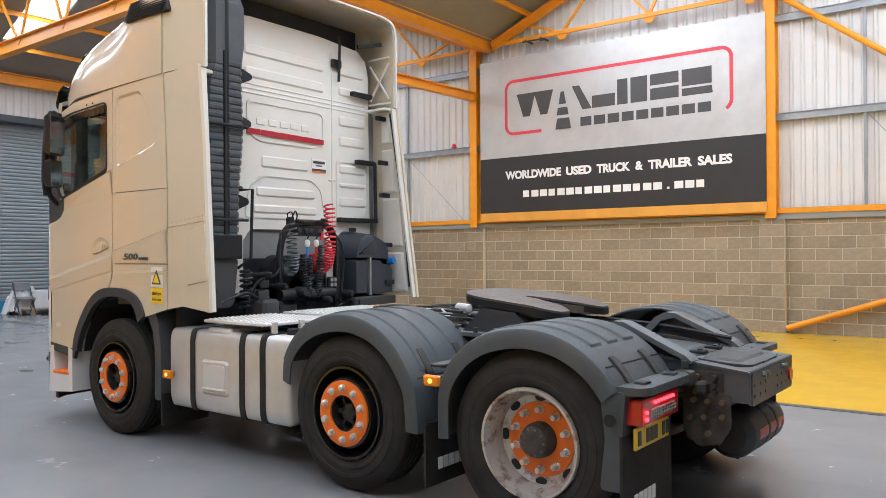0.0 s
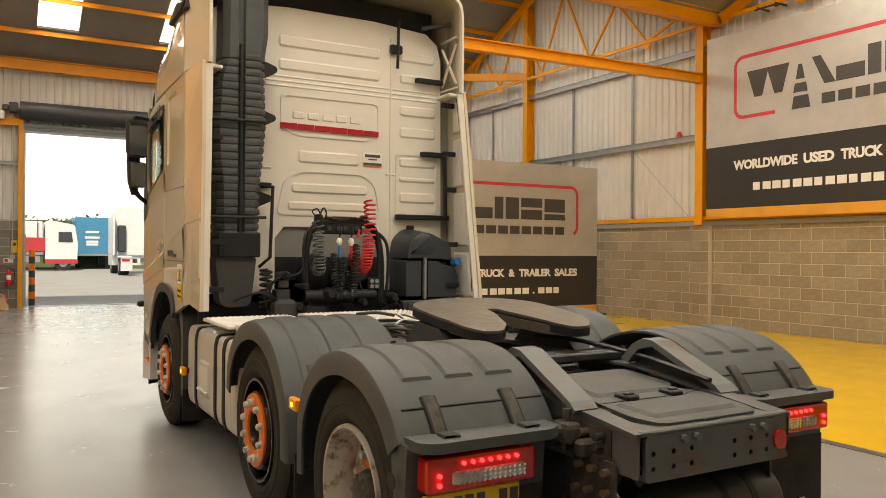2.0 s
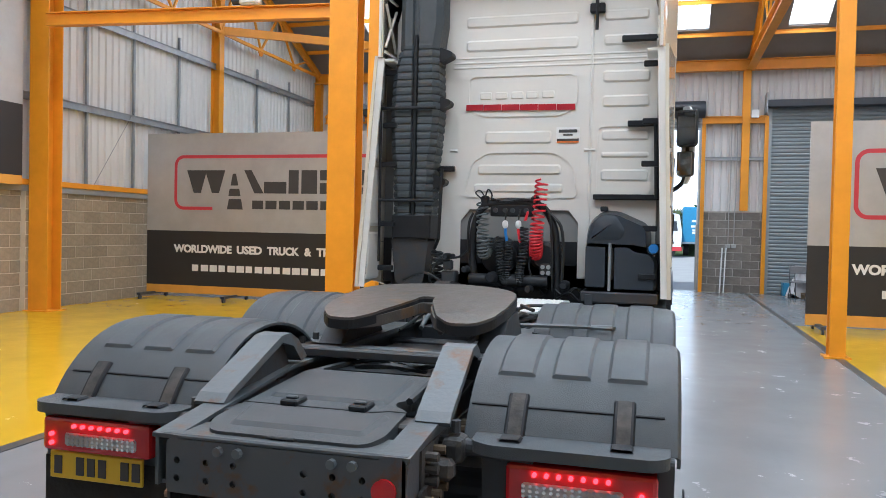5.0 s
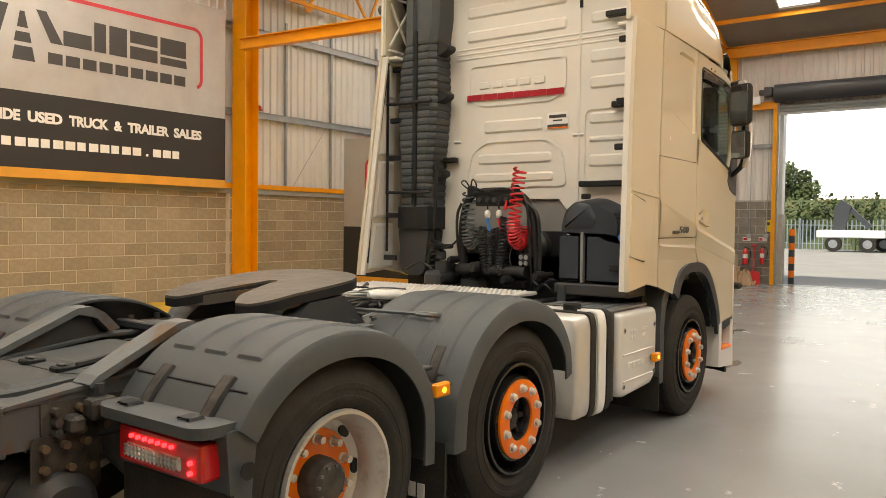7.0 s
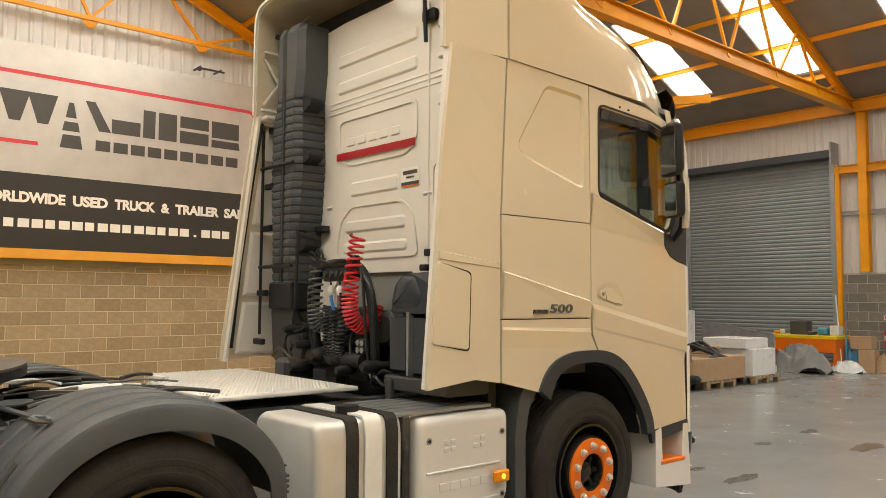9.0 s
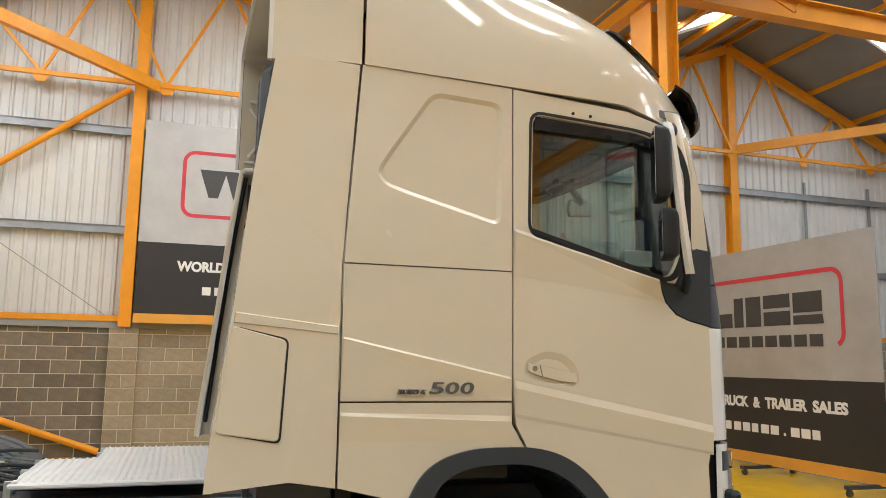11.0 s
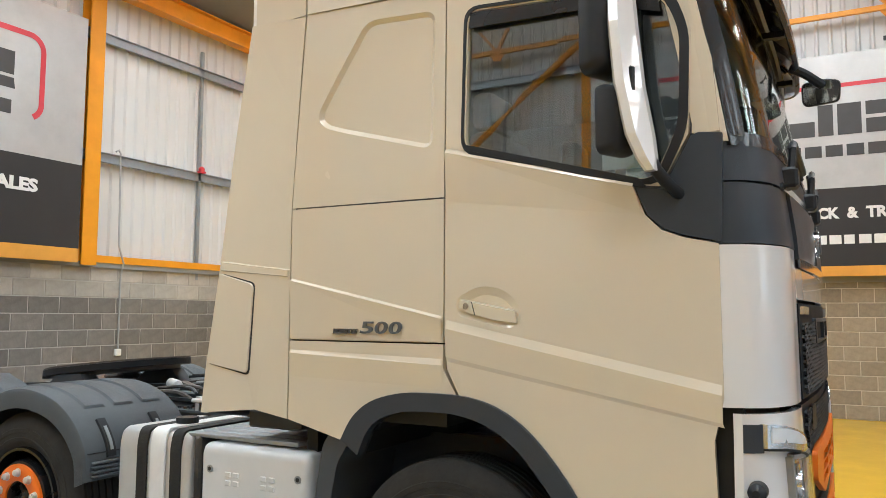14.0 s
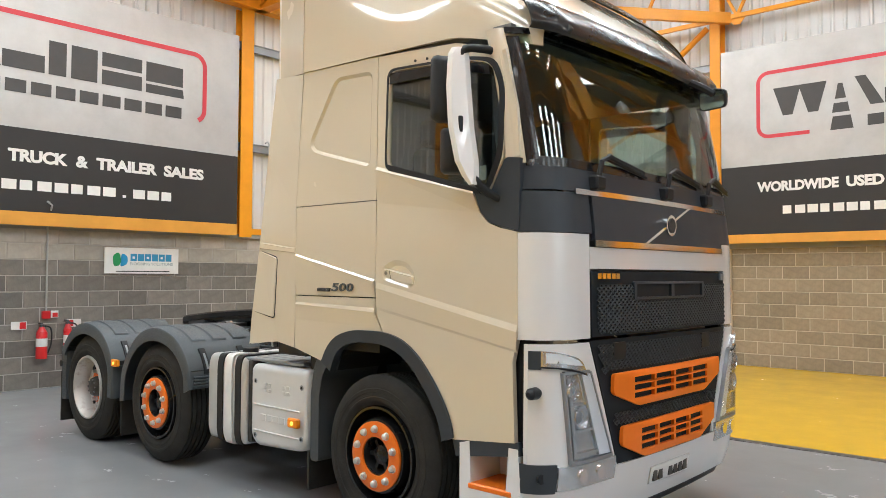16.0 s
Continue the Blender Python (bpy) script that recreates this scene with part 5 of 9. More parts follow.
# roof cap
def roof_row(y, n=36):
    top = None
    prof = ((2.98, 3.88), (3.4, 3.90), (3.8, 3.885), (4.2, 3.81), (4.5, 3.72), (4.75, 3.61), (4.95, 3.49), (5.12, 3.355), (5.25, 3.21), (5.34, 3.08))
    top = float(np.polyval(np.polyfit([p[0] for p in prof], [p[1] for p in prof], 5), y))
    zs = 3.0 if y < 3.45 else 2.99 - 0.03 * max(0, (y - 3.45) / 1.4) - 0.10 * max(0, (y - 4.85) / 0.5)
    hw = HW - (0.0 if y < 4.6 else 0.20 * ((y - 4.6) / 0.8) ** 2.2)
    f = min(1.0, max(0.0, (y - 3.3) / 1.1))
    nexp = 14.0 + (3.4 - 14.0) * (1 - (1 - f) ** 2)
    hw -= 0.105 * min(1.0, max(0.0, (3.47 - y) / 0.4))
    row = []
    for k in range(n + 1):
        a = math.pi * k / n
        c, sn = math.cos(a), math.sin(a)
        e = 2 / nexp
        row.append(Vector((hw * math.copysign(abs(c) ** e, c), y, zs + (top - zs) * abs(sn) ** e)))
    return row


sub("roof_cap", shell([roof_row(3.47 + (5.34 - 3.47) * i / 40, 48) for i in range(41)], 0.02), CREAM, None, "cream high roof cap", True)
fair = sub("roof_fairing", shell([roof_row(y) for y in (3.06, 3.08, 3.2, 3.33, 3.455)], 0.03), CREAM, None, "cream roof fairing open at the back", True)
sub("roof_rear_lip", shell([[v * 1 for v in roof_row(3.06)], [Vector((v.x * 0.98, 3.06, 3.0 + (v.z - 3.0) * 0.98)) for v in roof_row(3.06)]], 0.02), BACKWHITE, fair, "", True)
sub("roof_front", front_patch(2.93, 3.1, -1.12, 1.12, -0.06, 0.03, 30, 3), GLOSSBLACK, None, "", True)
sub("roof_sign_panel", shell([[v + Vector((0, 0.026, 0.030)) for v in roof_row(4.86 + 0.28 * i / 10, 48)[8:41]] for i in range(11)], 0.012), GLOSSBLACK, None, "gloss black panel on the roof front", True)
# Black sheet added inside the roof cap; its colour gives the shade there.
sub("roof_shade_panel", bx(-1.1, 1.1, 3.58, 3.60, 3.5, 3.84), PLASTIC)
for s in (-1, 1):
    for p0, p1 in (((3.12, 3.10), (3.38, 3.46)), ((3.12, 3.46), (3.38, 3.10)), ((3.12, 3.52), (3.40, 3.52)), ((3.10, 3.06), (3.40, 3.06))):
        sub("fairing_stiffener", bar(bmesh.new(), (s * 1.105, p0[0], p0[1]), (s * 1.105, p1[0], p1[1]), 0.02, 0.016), BACKWHITE, fair)
    sub("fairing_hinge", bar(bmesh.new(), (s * 0.84, 3.30, 3.60), (s * 1.10, 3.22, 3.66), 0.03, 0.035), PLASTIC, fair)
    sub("fairing_corner", box(bmesh.new(), min(s * 1.02, s * 1.125), max(s * 1.02, s * 1.125), 3.10, 3.36, 2.97, 3.0, 0.008), BACKWHITE, fair)
# side air inlet high on the left
al = sub("air_inlet", prism(bmesh.new(), round_poly([(3.36, 3.47), (3.42, 3.66), (3.98, 3.66), (4.0, 3.48)], 0.04), lambda u, v, w: Vector((-1.215 + (v - 3.47) * 0.32 - w, u, v)), 0.05), PLASTIC, None, "black slatted air inlet on the roof side")
for i in range(9):
    z = 3.485 + i * 0.019
    sub("inlet_slat", bx(-1.268 + (z - 3.47) * 0.32 - 0.012, -1.262 + (z - 3.47) * 0.32, 3.42, 3.95, z, z + 0.008), PLASTIC, al)

# cab back wall with pressed pads
WY = 3.405
back = sub("back_wall", prism(bmesh.new(), [(-0.5, 1.2), (-0.5, 1.66), (-0.42, 1.76), (0.42, 1.76), (0.5, 1.66), (0.5, 1.2), (1.12, 1.2), (1.10, 3.35), (1.06, 3.50), (0.94, 3.59), (0.4, 3.63), (-0.4, 3.63), (-0.94, 3.59), (-1.06, 3.50), (-1.10, 3.35), (-1.12, 1.2)], lambda u, v, w: Vector((u, WY + w, v)), 0.03), BACKWHITE, None, "matt white pressed steel back wall")
bpl = lambda u, v, w: Vector((u - 0.03, WY - w, v))
pads = [(-0.45, 0.50, 3.29, 3.39), (-0.45, 0.50, 3.09, 3.19), (-0.27, 0.30, 2.31, 2.42), (-0.33, 0.38, 2.05, 2.14), (-0.36, 0.40, 1.90, 1.98),
        (0.70, 1.06, 3.30, 3.39), (0.70, 1.06, 3.10, 3.19), (0.70, 1.08, 2.80, 2.90), (0.70, 1.08, 2.60, 2.70), (0.70, 1.08, 2.33, 2.42), (0.70, 1.08, 2.19, 2.24), (0.70, 1.08, 2.0, 2.10), (-0.58, -0.5, 2.24, 2.27), (0.56, 0.66, 2.24, 2.27)]
for x0, x1, z0, z1 in pads:
    sub("pressed_pad", emboss(bmesh.new(), round_poly([(x0, z0), (x1, z0), (x1, z1), (x0, z1)], 0.035), bpl, 0.012, 0.016), BACKWHITE, back)
for pts in ([(-0.43, 2.62), (-0.30, 2.54), (0.38, 2.54), (0.50, 2.62), (0.50, 2.90), (-0.43, 2.90)], [(-0.46, 1.86), (-0.40, 2.15), (-0.26, 2.25), (0.34, 2.25), (0.47, 2.15), (0.52, 1.86)], [(0.66, 1.86), (0.66, 2.47), (1.1, 2.47), (1.1, 2.3), (1.1, 1.9)]):
    o = round_poly(pts, 0.06, 5)
    cx, cz = sum(p[0] for p in o) / len(o), sum(p[1] for p in o) / len(o)
    i1 = [(cx + (p[0] - cx) * 0.955, cz + (p[1] - cz) * 0.90) for p in o]
    ring = bmesh.new()
    prism(ring, o, bpl, 0.010, [i1])
    sub("pressed_rib", ring, BACKWHITE, back)
for z in (2.95, 2.99, 3.03):
    sub("pressed_rib", emboss(bmesh.new(), [(-0.56, z), (1.1, z), (1.1, z + 0.018), (-0.56, z + 0.018)], bpl, 0.006, 0.006), BACKWHITE, back)
sub("pressed_rib", emboss(bmesh.new(), [(0.60, 1.3), (0.625, 1.3), (0.625, 3.5), (0.60, 3.5)], bpl, 0.008, 0.008), BACKWHITE, back)
for x in (-0.27, -0.135, 0.0, 0.125, 0.26):
    o = round_poly([(x - 0.052, 2.686), (x + 0.052, 2.686), (x + 0.052, 2.750), (x - 0.052, 2.750)], 0.016)
    sub("embossed_mark", emboss(bmesh.new(), o, bpl, 0.008, 0.008), BACKWHITE, back)
for i in range(6):
    x = -0.465 + i * 0.154
    sub("reflective_strip", bx(x, x + 0.149, WY - 0.017, WY - 0.012, 2.595 - i * 0.002, 2.645 - i * 0.002), REDTAPE, back, "dark red reflective tape")
sk = sub("dealer_sticker", bx(0.305, 0.495, WY - 0.005, WY - 0.001, 2.325, 2.445), STICKER, back, "white dealer sticker with a printed mark")
sub("printed_bar", bx(0.325, 0.475, WY - 0.008, WY - 0.005, 2.40, 2.425), BAN_INK, sk)
sub("printed_bar", bx(0.360, 0.440, WY - 0.008, WY - 0.005, 2.375, 2.386), BAN_INK, sk)
sub("printed_bar", bx(0.310, 0.490, WY - 0.008, WY - 0.005, 2.328, 2.35), BAN_INK, sk)
sub("printed_bar", bx(0.310, 0.490, WY - 0.009, WY - 0.006, 2.318, 2.327), ORANGE_TRIM, sk)
# inner faces of the fairings, ribbed
for s in (-1, 1):
    for z0, z1 in ((1.15, 1.55), (1.6, 2.1), (2.15, 2.6), (2.65, 2.95)):
        y0 = 2.93 + 0.11 * (z0 - 1.15)
        sub("fairing_rib", emboss(bmesh.new(), [(y0 + 0.04, z0), (3.3, z0), (3.3, z1), (y0 + 0.09, z1)], lambda u, v, w: fairing(s, -0.002 - w)(u, v, 0), 0.02, 0.03), BACKWHITE)
    sub("fairing_edge", prism(bmesh.new(), [(s * 1.17, 1.10), (s * 1.24, 1.10), (s * 1.175, 3.0), (s * 1.10, 3.0)], lambda u, v, w: Vector((u, 2.875 + w + 0.108 * (v - 1.1), v)), 0.02), BACKWHITE)
# gas struts and brackets on the back wall
for x in (-0.72, 0.62):
    rod = sub("fairing_rod", cyl(bmesh.new(), (x, WY - 0.06, 3.22), (x, WY - 0.08, 3.66), 0.014, 10), PLASTIC)
    sub("rod_clamp", bx(x - 0.06, x + 0.06, WY - 0.05, WY, 3.36, 3.44, 0.01), PLASTIC, rod)
for x0, x1, z in ((0.82, 1.10, 3.14), (0.88, 1.14, 2.46), (0.62, 1.17, 1.87), (-0.68, -0.55, 2.1)):
    sub("back_bracket", bx(x0, x1, WY - 0.07, WY - 0.01, z - 0.022, z + 0.022, 0.006), PLASTIC)
sub("support_rod", cyl(bmesh.new(), (1.12, WY - 0.08, 1.86), (1.10, WY - 0.09, 2.46), 0.018, 10), PLASTIC)

# ribbed air intake on the left of the back wall
def intake_sides(z):
    keys = ((1.5, -1.03, -0.70), (1.71, -1.035, -0.70), (2.11, -1.045, -0.69), (2.27, -1.065, -0.67), (2.58, -1.075, -0.645), (2.91, -1.055, -0.66), (3.1, -1.0, -0.66), (3.27, -1.0, -0.63), (3.9, -0.99, -0.63))
    for (a, l0, r0), (b, l1, r1) in zip(keys, keys[1:]):
        if z <= b:
            k = max(0.0, (z - a) / (b - a))
            return l0 + (l1 - l0) * k, r0 + (r1 - r0) * k
    return keys[-1][1:]


def intake_ring(z, g):
    x0, x1 = intake_sides(z)
    y0, y1 = 3.11 - g, 3.37
    c0, c1 = -0.885, -0.825
    return [Vector(p + (z,)) for p in ((x0 - g, y1), (x0 - g, y0 + 0.05), (x0 + 0.05, y0), (c0, y0), (c0 + 0.012, y0 + 0.03), (c1 - 0.012, y0 + 0.03), (c1, y0), (x1 - 0.05, y0), (x1 + g, y0 + 0.05), (x1 + g, y1))]


bm = bmesh.new()
rows = []
z = 1.53
while z < 3.09:
    for dz, g in ((0.0, -0.008), (0.006, 0.0), (0.030, 0.003), (0.050, 0.0), (0.056, -0.008)):
        rows.append(intake_ring(z + dz, g))
    z += 0.062
for z in (3.12, 3.3, 3.60, 3.66):
    rows.append(intake_ring(z, 0.0 if z < 3.62 else -0.03))
loft(bm, rows, True, True)
stk = sub("air_intake", bm, GUARD, None, "tall dark ribbed plastic air intake")
stk.location.y = 0.05
sub("intake_cable", tube(bmesh.new(), [(-0.855, 3.125, 1.56), (-0.855, 3.125, 3.2)], 0.016, 8), HOSE, stk)
for z in (1.82, 2.59):
    sub("intake_rod", cyl(bmesh.new(), (-1.15, 3.085, z), (-0.66, 3.085, z), 0.013, 8), PLASTIC, stk)
for z, x in ((3.04, -0.62), (2.64, -0.63), (1.98, -0.66)):
    sub("intake_clip", prism(bmesh.new(), round_poly([(x - 0.04, z - 0.07), (x + 0.07, z - 0.02), (x + 0.07, z + 0.02), (x - 0.04, z + 0.06)], 0.02), lambda u, v, w: Vector((u, 3.16 + w, v)), 0.12), PLASTIC, stk)
sub("intake_collar", bx(-1.035, -0.695, 3.105, 3.37, 1.50, 1.70, 0.01), PLASTIC, stk)
sub("intake_box", prism(bmesh.new(), round_poly([(-1.05, 1.50), (-0.72, 1.50), (-0.76, 1.14), (-0.80, 1.10), (-0.96, 1.10), (-1.01, 1.14)], 0.03), lambda u, v, w: Vector((u, 3.14 + w, v)), 0.22), CHASSIS, stk, "weathered grey filter box")
sub("intake_handle", tube(bmesh.new(), [(-0.66, 3.2, 2.08), (-0.60, 3.1, 2.08), (-0.62, 3.1, 1.5), (-0.68, 3.2, 1.42)], 0.014, 8), PLASTIC, stk)
sub("intake_post", tube(bmesh.new(), [(-1.14, 3.09, 1.3), (-1.15, 3.10, 2.9)], 0.012, 8), PLASTIC, stk)

# water tank on the right of the back wall
tk = sub("coolant_tank", emboss(bmesh.new(), round_poly([(0.572, 1.465), (0.575, 1.56), (0.605, 1.676), (0.706, 1.762), (0.835, 1.758), (0.93, 1.715), (1.045, 1.665), (1.085, 1.60), (1.088, 1.43), (0.98, 1.455)], 0.05, 5), lambda u, v, w: Vector((u, 3.40 - w, v)), 0.30, 0.035), DARKPANEL, None, "dark plastic reservoir with a blue cap", True)
sub("tank_crease", emboss(bmesh.new(), round_poly([(0.62, 1.52), (0.66, 1.67), (0.73, 1.725), (0.83, 1.715), (0.90, 1.60), (0.86, 1.52)], 0.03, 4), lambda u, v, w: Vector((u, 3.104 - w, v)), 0.022, 0.03), DARKPANEL, tk, "", True)
for _o in ([(0.573, 1.135), (0.768, 1.135), (0.768, 1.49), (0.573, 1.49)], [(0.797, 1.125), (1.135, 1.125), (1.14, 1.36), (1.09, 1.44), (0.97, 1.455), (0.93, 1.49), (0.797, 1.49)]):
    sub("tank_shell", emboss(bmesh.new(), round_poly(_o, 0.03, 4), lambda u, v, w: Vector((u, 3.39 - w, v)), 0.29, 0.022), DARKPANEL, tk, "", True)
sub("tank_strap", bx(0.772, 0.793, 3.085, 3.125, 1.13, 1.50), GREYSTEEL, tk)
cap = sub("tank_cap", cyl(bmesh.new(), (1.10, 3.14, 1.455), (1.11, 3.07, 1.468), 0.036, 18), BLUE, tk, "blue filler cap")
sub("cap_collar", cyl(bmesh.new(), (1.10, 3.20, 1.45), (1.10, 3.13, 1.456), 0.042, 18), PLASTIC, cap)
sub("tank_shelf", box(bx(0.56, 1.15, 3.08, 3.40, 1.035, 1.12, 0.01), 0.60, 0.66, 3.06, 3.09, 0.98, 1.10, 0.004), CHASSIS, tk)
sub("tank_tie", bx(0.69, 0.75, 3.24, 3.30, 1.75, 1.79, 0.008), PLASTIC, tk)

# engine bay, hose carrier and coiled hoses
sub("engine_cover", bx(-0.49, 0.49, 3.50, 3.9, 0.95, 1.70, 0.08, 2), GRILLE)
sub("bay_panel", bx(-1.12, 1.12, 3.42, 3.48, 0.85, 1.3), PLASTIC)
sub("engine_block", box(box(bx(-0.62, -0.44, 2.98, 3.25, 1.0, 1.16, 0.03), -0.36, -0.1, 3.12, 3.30, 0.95, 1.14, 0.05), 0.0, 0.3, 3.12, 3.30, 1.05, 1.16, 0.06), CHASSIS)
sub("gearbox", revolve(bmesh.new(), [(3.18, 0.01), (3.18, 0.06), (3.21, 0.15), (3.28, 0.17), (3.42, 0.19), (3.50, 0.19)], 22, 'Y', Matrix.Translation((-0.12, 0, 1.36))), PLASTIC, None, "", True)
sub("gearbox", revolve(bmesh.new(), [(3.18, 0.01), (3.18, 0.09), (3.21, 0.12), (3.50, 0.14)], 20, 'Y', Matrix.Translation((0.25, 0, 1.38))), CHASSIS, None, "", True)
carrier = sub("hose_carrier", tube(bmesh.new(), smooth_path([(-0.27, 3.02, 1.02), (-0.305, 3.0, 1.45), (-0.27, 2.99, 1.68), (-0.18, 2.98, 1.79), (0.02, 2.98, 1.815), (0.24, 2.98, 1.79), (0.345, 2.99, 1.66), (0.385, 3.0, 1.45), (0.40, 3.02, 1.02)], 6), 0.030, 10), PLASTIC, None, "black tubular hose carrier", True)
sub("coupling_rail", bx(-0.235, 0.25, 2.965, 2.985, 1.815, 1.832, 0.004), CHASSIS, carrier)
sub("coupling_box", bx(-0.155, 0.195, 2.96, 3.03, 1.695, 1.795, 0.012, 2), PLASTIC, carrier)
for x in (-0.20, 0.21):
    sub("carrier_bracket", bx(x - 0.035, x + 0.035, 2.95, 3.0, 1.77, 1.86, 0.012), PLASTIC, carrier)
for x in (-0.11, -0.03, 0.03, 0.14):
    sub("carrier_socket", cyl(bmesh.new(), (x, 2.962, 1.745), (x, 2.945, 1.745), 0.020, 12), CHASSIS, carrier)
for x, m_ in ((-0.025, BLUE), (0.082, HOSE_RED)):
    cp = sub("coupling", revolve(bmesh.new(), [(1.600, 0.010), (1.605, 0.017), (1.62, 0.024), (1.645, 0.024), (1.660, 0.016), (1.664, 0.005)], 14, 'Z', Matrix.Translation((x, 2.945, 0))), STICKER, carrier, "white hose coupling", True)
    sub("coupling_tail", tube(bmesh.new(), smooth_path([(x, 2.945, 1.60), (x + 0.003, 2.95, 1.56), (x + 0.014, 2.965, 1.49)], 4), 0.012, 8), m_, cp, "", True)
    sub("coupling_lead", tube(bmesh.new(), smooth_path([(x, 2.945, 1.67), (x + 0.01, 2.93, 1.72), (x + 0.015, 2.95, 1.755)], 4), 0.007, 6), HOSE, cp)
sub("coupling_flag", prism(bmesh.new(), [(0.125, 1.66), (0.150, 1.665), (0.165, 1.735), (0.150, 1.74)], lambda u, v, w: Vector((u, 2.935 + w, v)), 0.012), HOSE_RED, carrier, "small red cap")


def coil(name, pts, rad, turns, r, material, label, bunch=1.0):
    ax = smooth_path(pts, 12)
    n = turns * 12
    out = []
    for i in range(n + 1):
        f = (i / n) ** bunch * (len(ax) - 1)
        k = min(int(f), len(ax) - 2)
        p = ax[k].lerp(ax[k + 1], f - k)
        t = (ax[k + 1] - ax[k]).normalized()
        u = t.cross(Vector((1, 0.02, 0.01))).normalized()
        v = t.cross(u)
        a = 2 * math.pi * i / 12
        out.append(p + (u * math.cos(a) + v * math.sin(a)) * rad)
    ob = sub(name, tube(bmesh.new(), out, r, 6), material, None, label, True)
    return ob


coil("coiled_hose", [(0.26, 2.96, 1.985), (0.255, 2.95, 1.90), (0.25, 2.935, 1.78), (0.235, 2.925, 1.62), (0.227, 2.93, 1.52), (0.223, 2.96, 1.44), (0.213, 3.04, 1.40), (0.205, 3.12, 1.44), (0.20, 3.15, 1.53)], 0.048, 30, 0.0085, HOSE_RED, "red coiled air hose", 0.78)
coil("coiled_hose", [(-0.215, 2.95, 1.80), (-0.21, 2.94, 1.66), (-0.203, 2.935, 1.50), (-0.200, 2.95, 1.405), (-0.195, 3.02, 1.41), (-0.19, 3.05, 1.52)], 0.047, 21, 0.0075, HOSE_GREY, "dark grey coiled air hose", 0.82)
coil("coiled_hose", [(-0.071, 2.95, 1.53), (-0.065, 2.945, 1.36), (-0.045, 2.94, 1.20), (-0.025, 2.955, 1.165), (-0.006, 2.96, 1.20), (0.004, 2.955, 1.35), (0.012, 2.95, 1.50)], 0.026, 46, 0.0075, HOSE, "black coiled electric cable")
coil("coiled_hose", [(0.13, 2.95, 1.61), (0.125, 2.945, 1.42), (0.10, 2.94, 1.24), (0.095, 2.97, 1.165), (0.09, 3.02, 1.21), (0.088, 3.04, 1.38)], 0.030, 36, 0.0075, HOSE, "black coiled electric cable")
coil("coiled_hose", [(-0.62, 3.05, 1.40), (-0.62, 3.05, 1.08)], 0.045, 8, 0.012, HOSE, "black suspension gaiter")
for pts, r_ in (([(-0.22, 2.96, 1.83), (-0.27, 2.93, 1.88), (-0.23, 2.92, 1.90), (-0.19, 2.94, 1.84)], 0.006), ([(-0.20, 2.96, 1.84), (-0.17, 2.94, 1.91), (-0.14, 2.95, 1.87), (-0.15, 2.96, 1.82)], 0.007),
                ([(-0.15, 2.95, 1.84), (-0.02, 2.935, 1.815), (0.10, 2.94, 1.835), (0.20, 2.95, 1.82)], 0.007), ([(-0.30, 2.98, 1.72), (-0.33, 2.96, 1.62), (-0.33, 2.97, 1.40), (-0.29, 2.99, 1.15)], 0.012),
                ([(0.30, 2.97, 1.74), (0.42, 2.96, 1.62), (0.44, 2.97, 1.35), (0.42, 3.0, 1.05)], 0.014), ([(0.27, 2.96, 1.80), (0.33, 2.95, 1.70), (0.35, 2.96, 1.45), (0.36, 2.99, 1.10)], 0.010),
                ([(-0.55, 3.0, 1.05), (-0.62, 2.95, 1.22), (-0.56, 2.93, 1.33), (-0.40, 2.94, 1.36), (-0.33, 2.97, 1.42)], 0.009), ([(-0.58, 3.0, 1.03), (-0.66, 2.96, 1.18), (-0.60, 2.94, 1.30), (-0.50, 2.95, 1.33)], 0.007),
                ([(-0.9, 3.0, 1.15), (-0.7, 2.95, 1.22), (-0.55, 2.96, 1.15), (-0.4, 3.0, 1.05)], 0.012), ([(0.20, 3.0, 1.42), (0.17, 2.97, 1.30), (0.22, 2.96, 1.18), (0.30, 3.0, 1.08)], 0.008),
                ([(0.38, 2.98, 1.12), (0.46, 2.95, 1.08), (0.54, 2.97, 1.14), (0.60, 3.05, 1.08)], 0.010), ([(0.40, 2.98, 1.05), (0.50, 2.93, 1.10), (0.56, 2.96, 1.05), (0.62, 3.06, 1.02)], 0.012)):
    sub("cable", tube(bmesh.new(), smooth_path(pts, 6), r_, 6), HOSE, None, "", True)
for b_ in ((-0.56, -0.44, 2.96, 3.10, 1.14, 1.24), (-0.54, -0.46, 2.94, 3.0, 1.25, 1.33), (-0.47, -0.40, 2.99, 3.12, 1.04, 1.12)):
    sub("air_valve", bx(*b_, 0.012), CHASSIS)
sub("green_plug", revolve(bmesh.new(), [(0.0, 0.012), (0.02, 0.018), (0.035, 0.012), (0.04, 0.003)], 10, 'Y', Matrix.Translation((0.20, 2.95, 1.405))), LEAF, None, "small green plug", True)
wlp = sub("work_lamp", bx(0.255, 0.355, 2.955, 3.01, 1.225, 1.325, 0.015), PLASTIC, None, "small square work lamp")
for dx in (0.282, 0.328):
    for dz in (1.252, 1.298):
        sub("lamp_cell", cyl(bmesh.new(), (dx, 2.955, dz), (dx, 2.949, dz), 0.018, 12), GREYSTEEL, wlp)
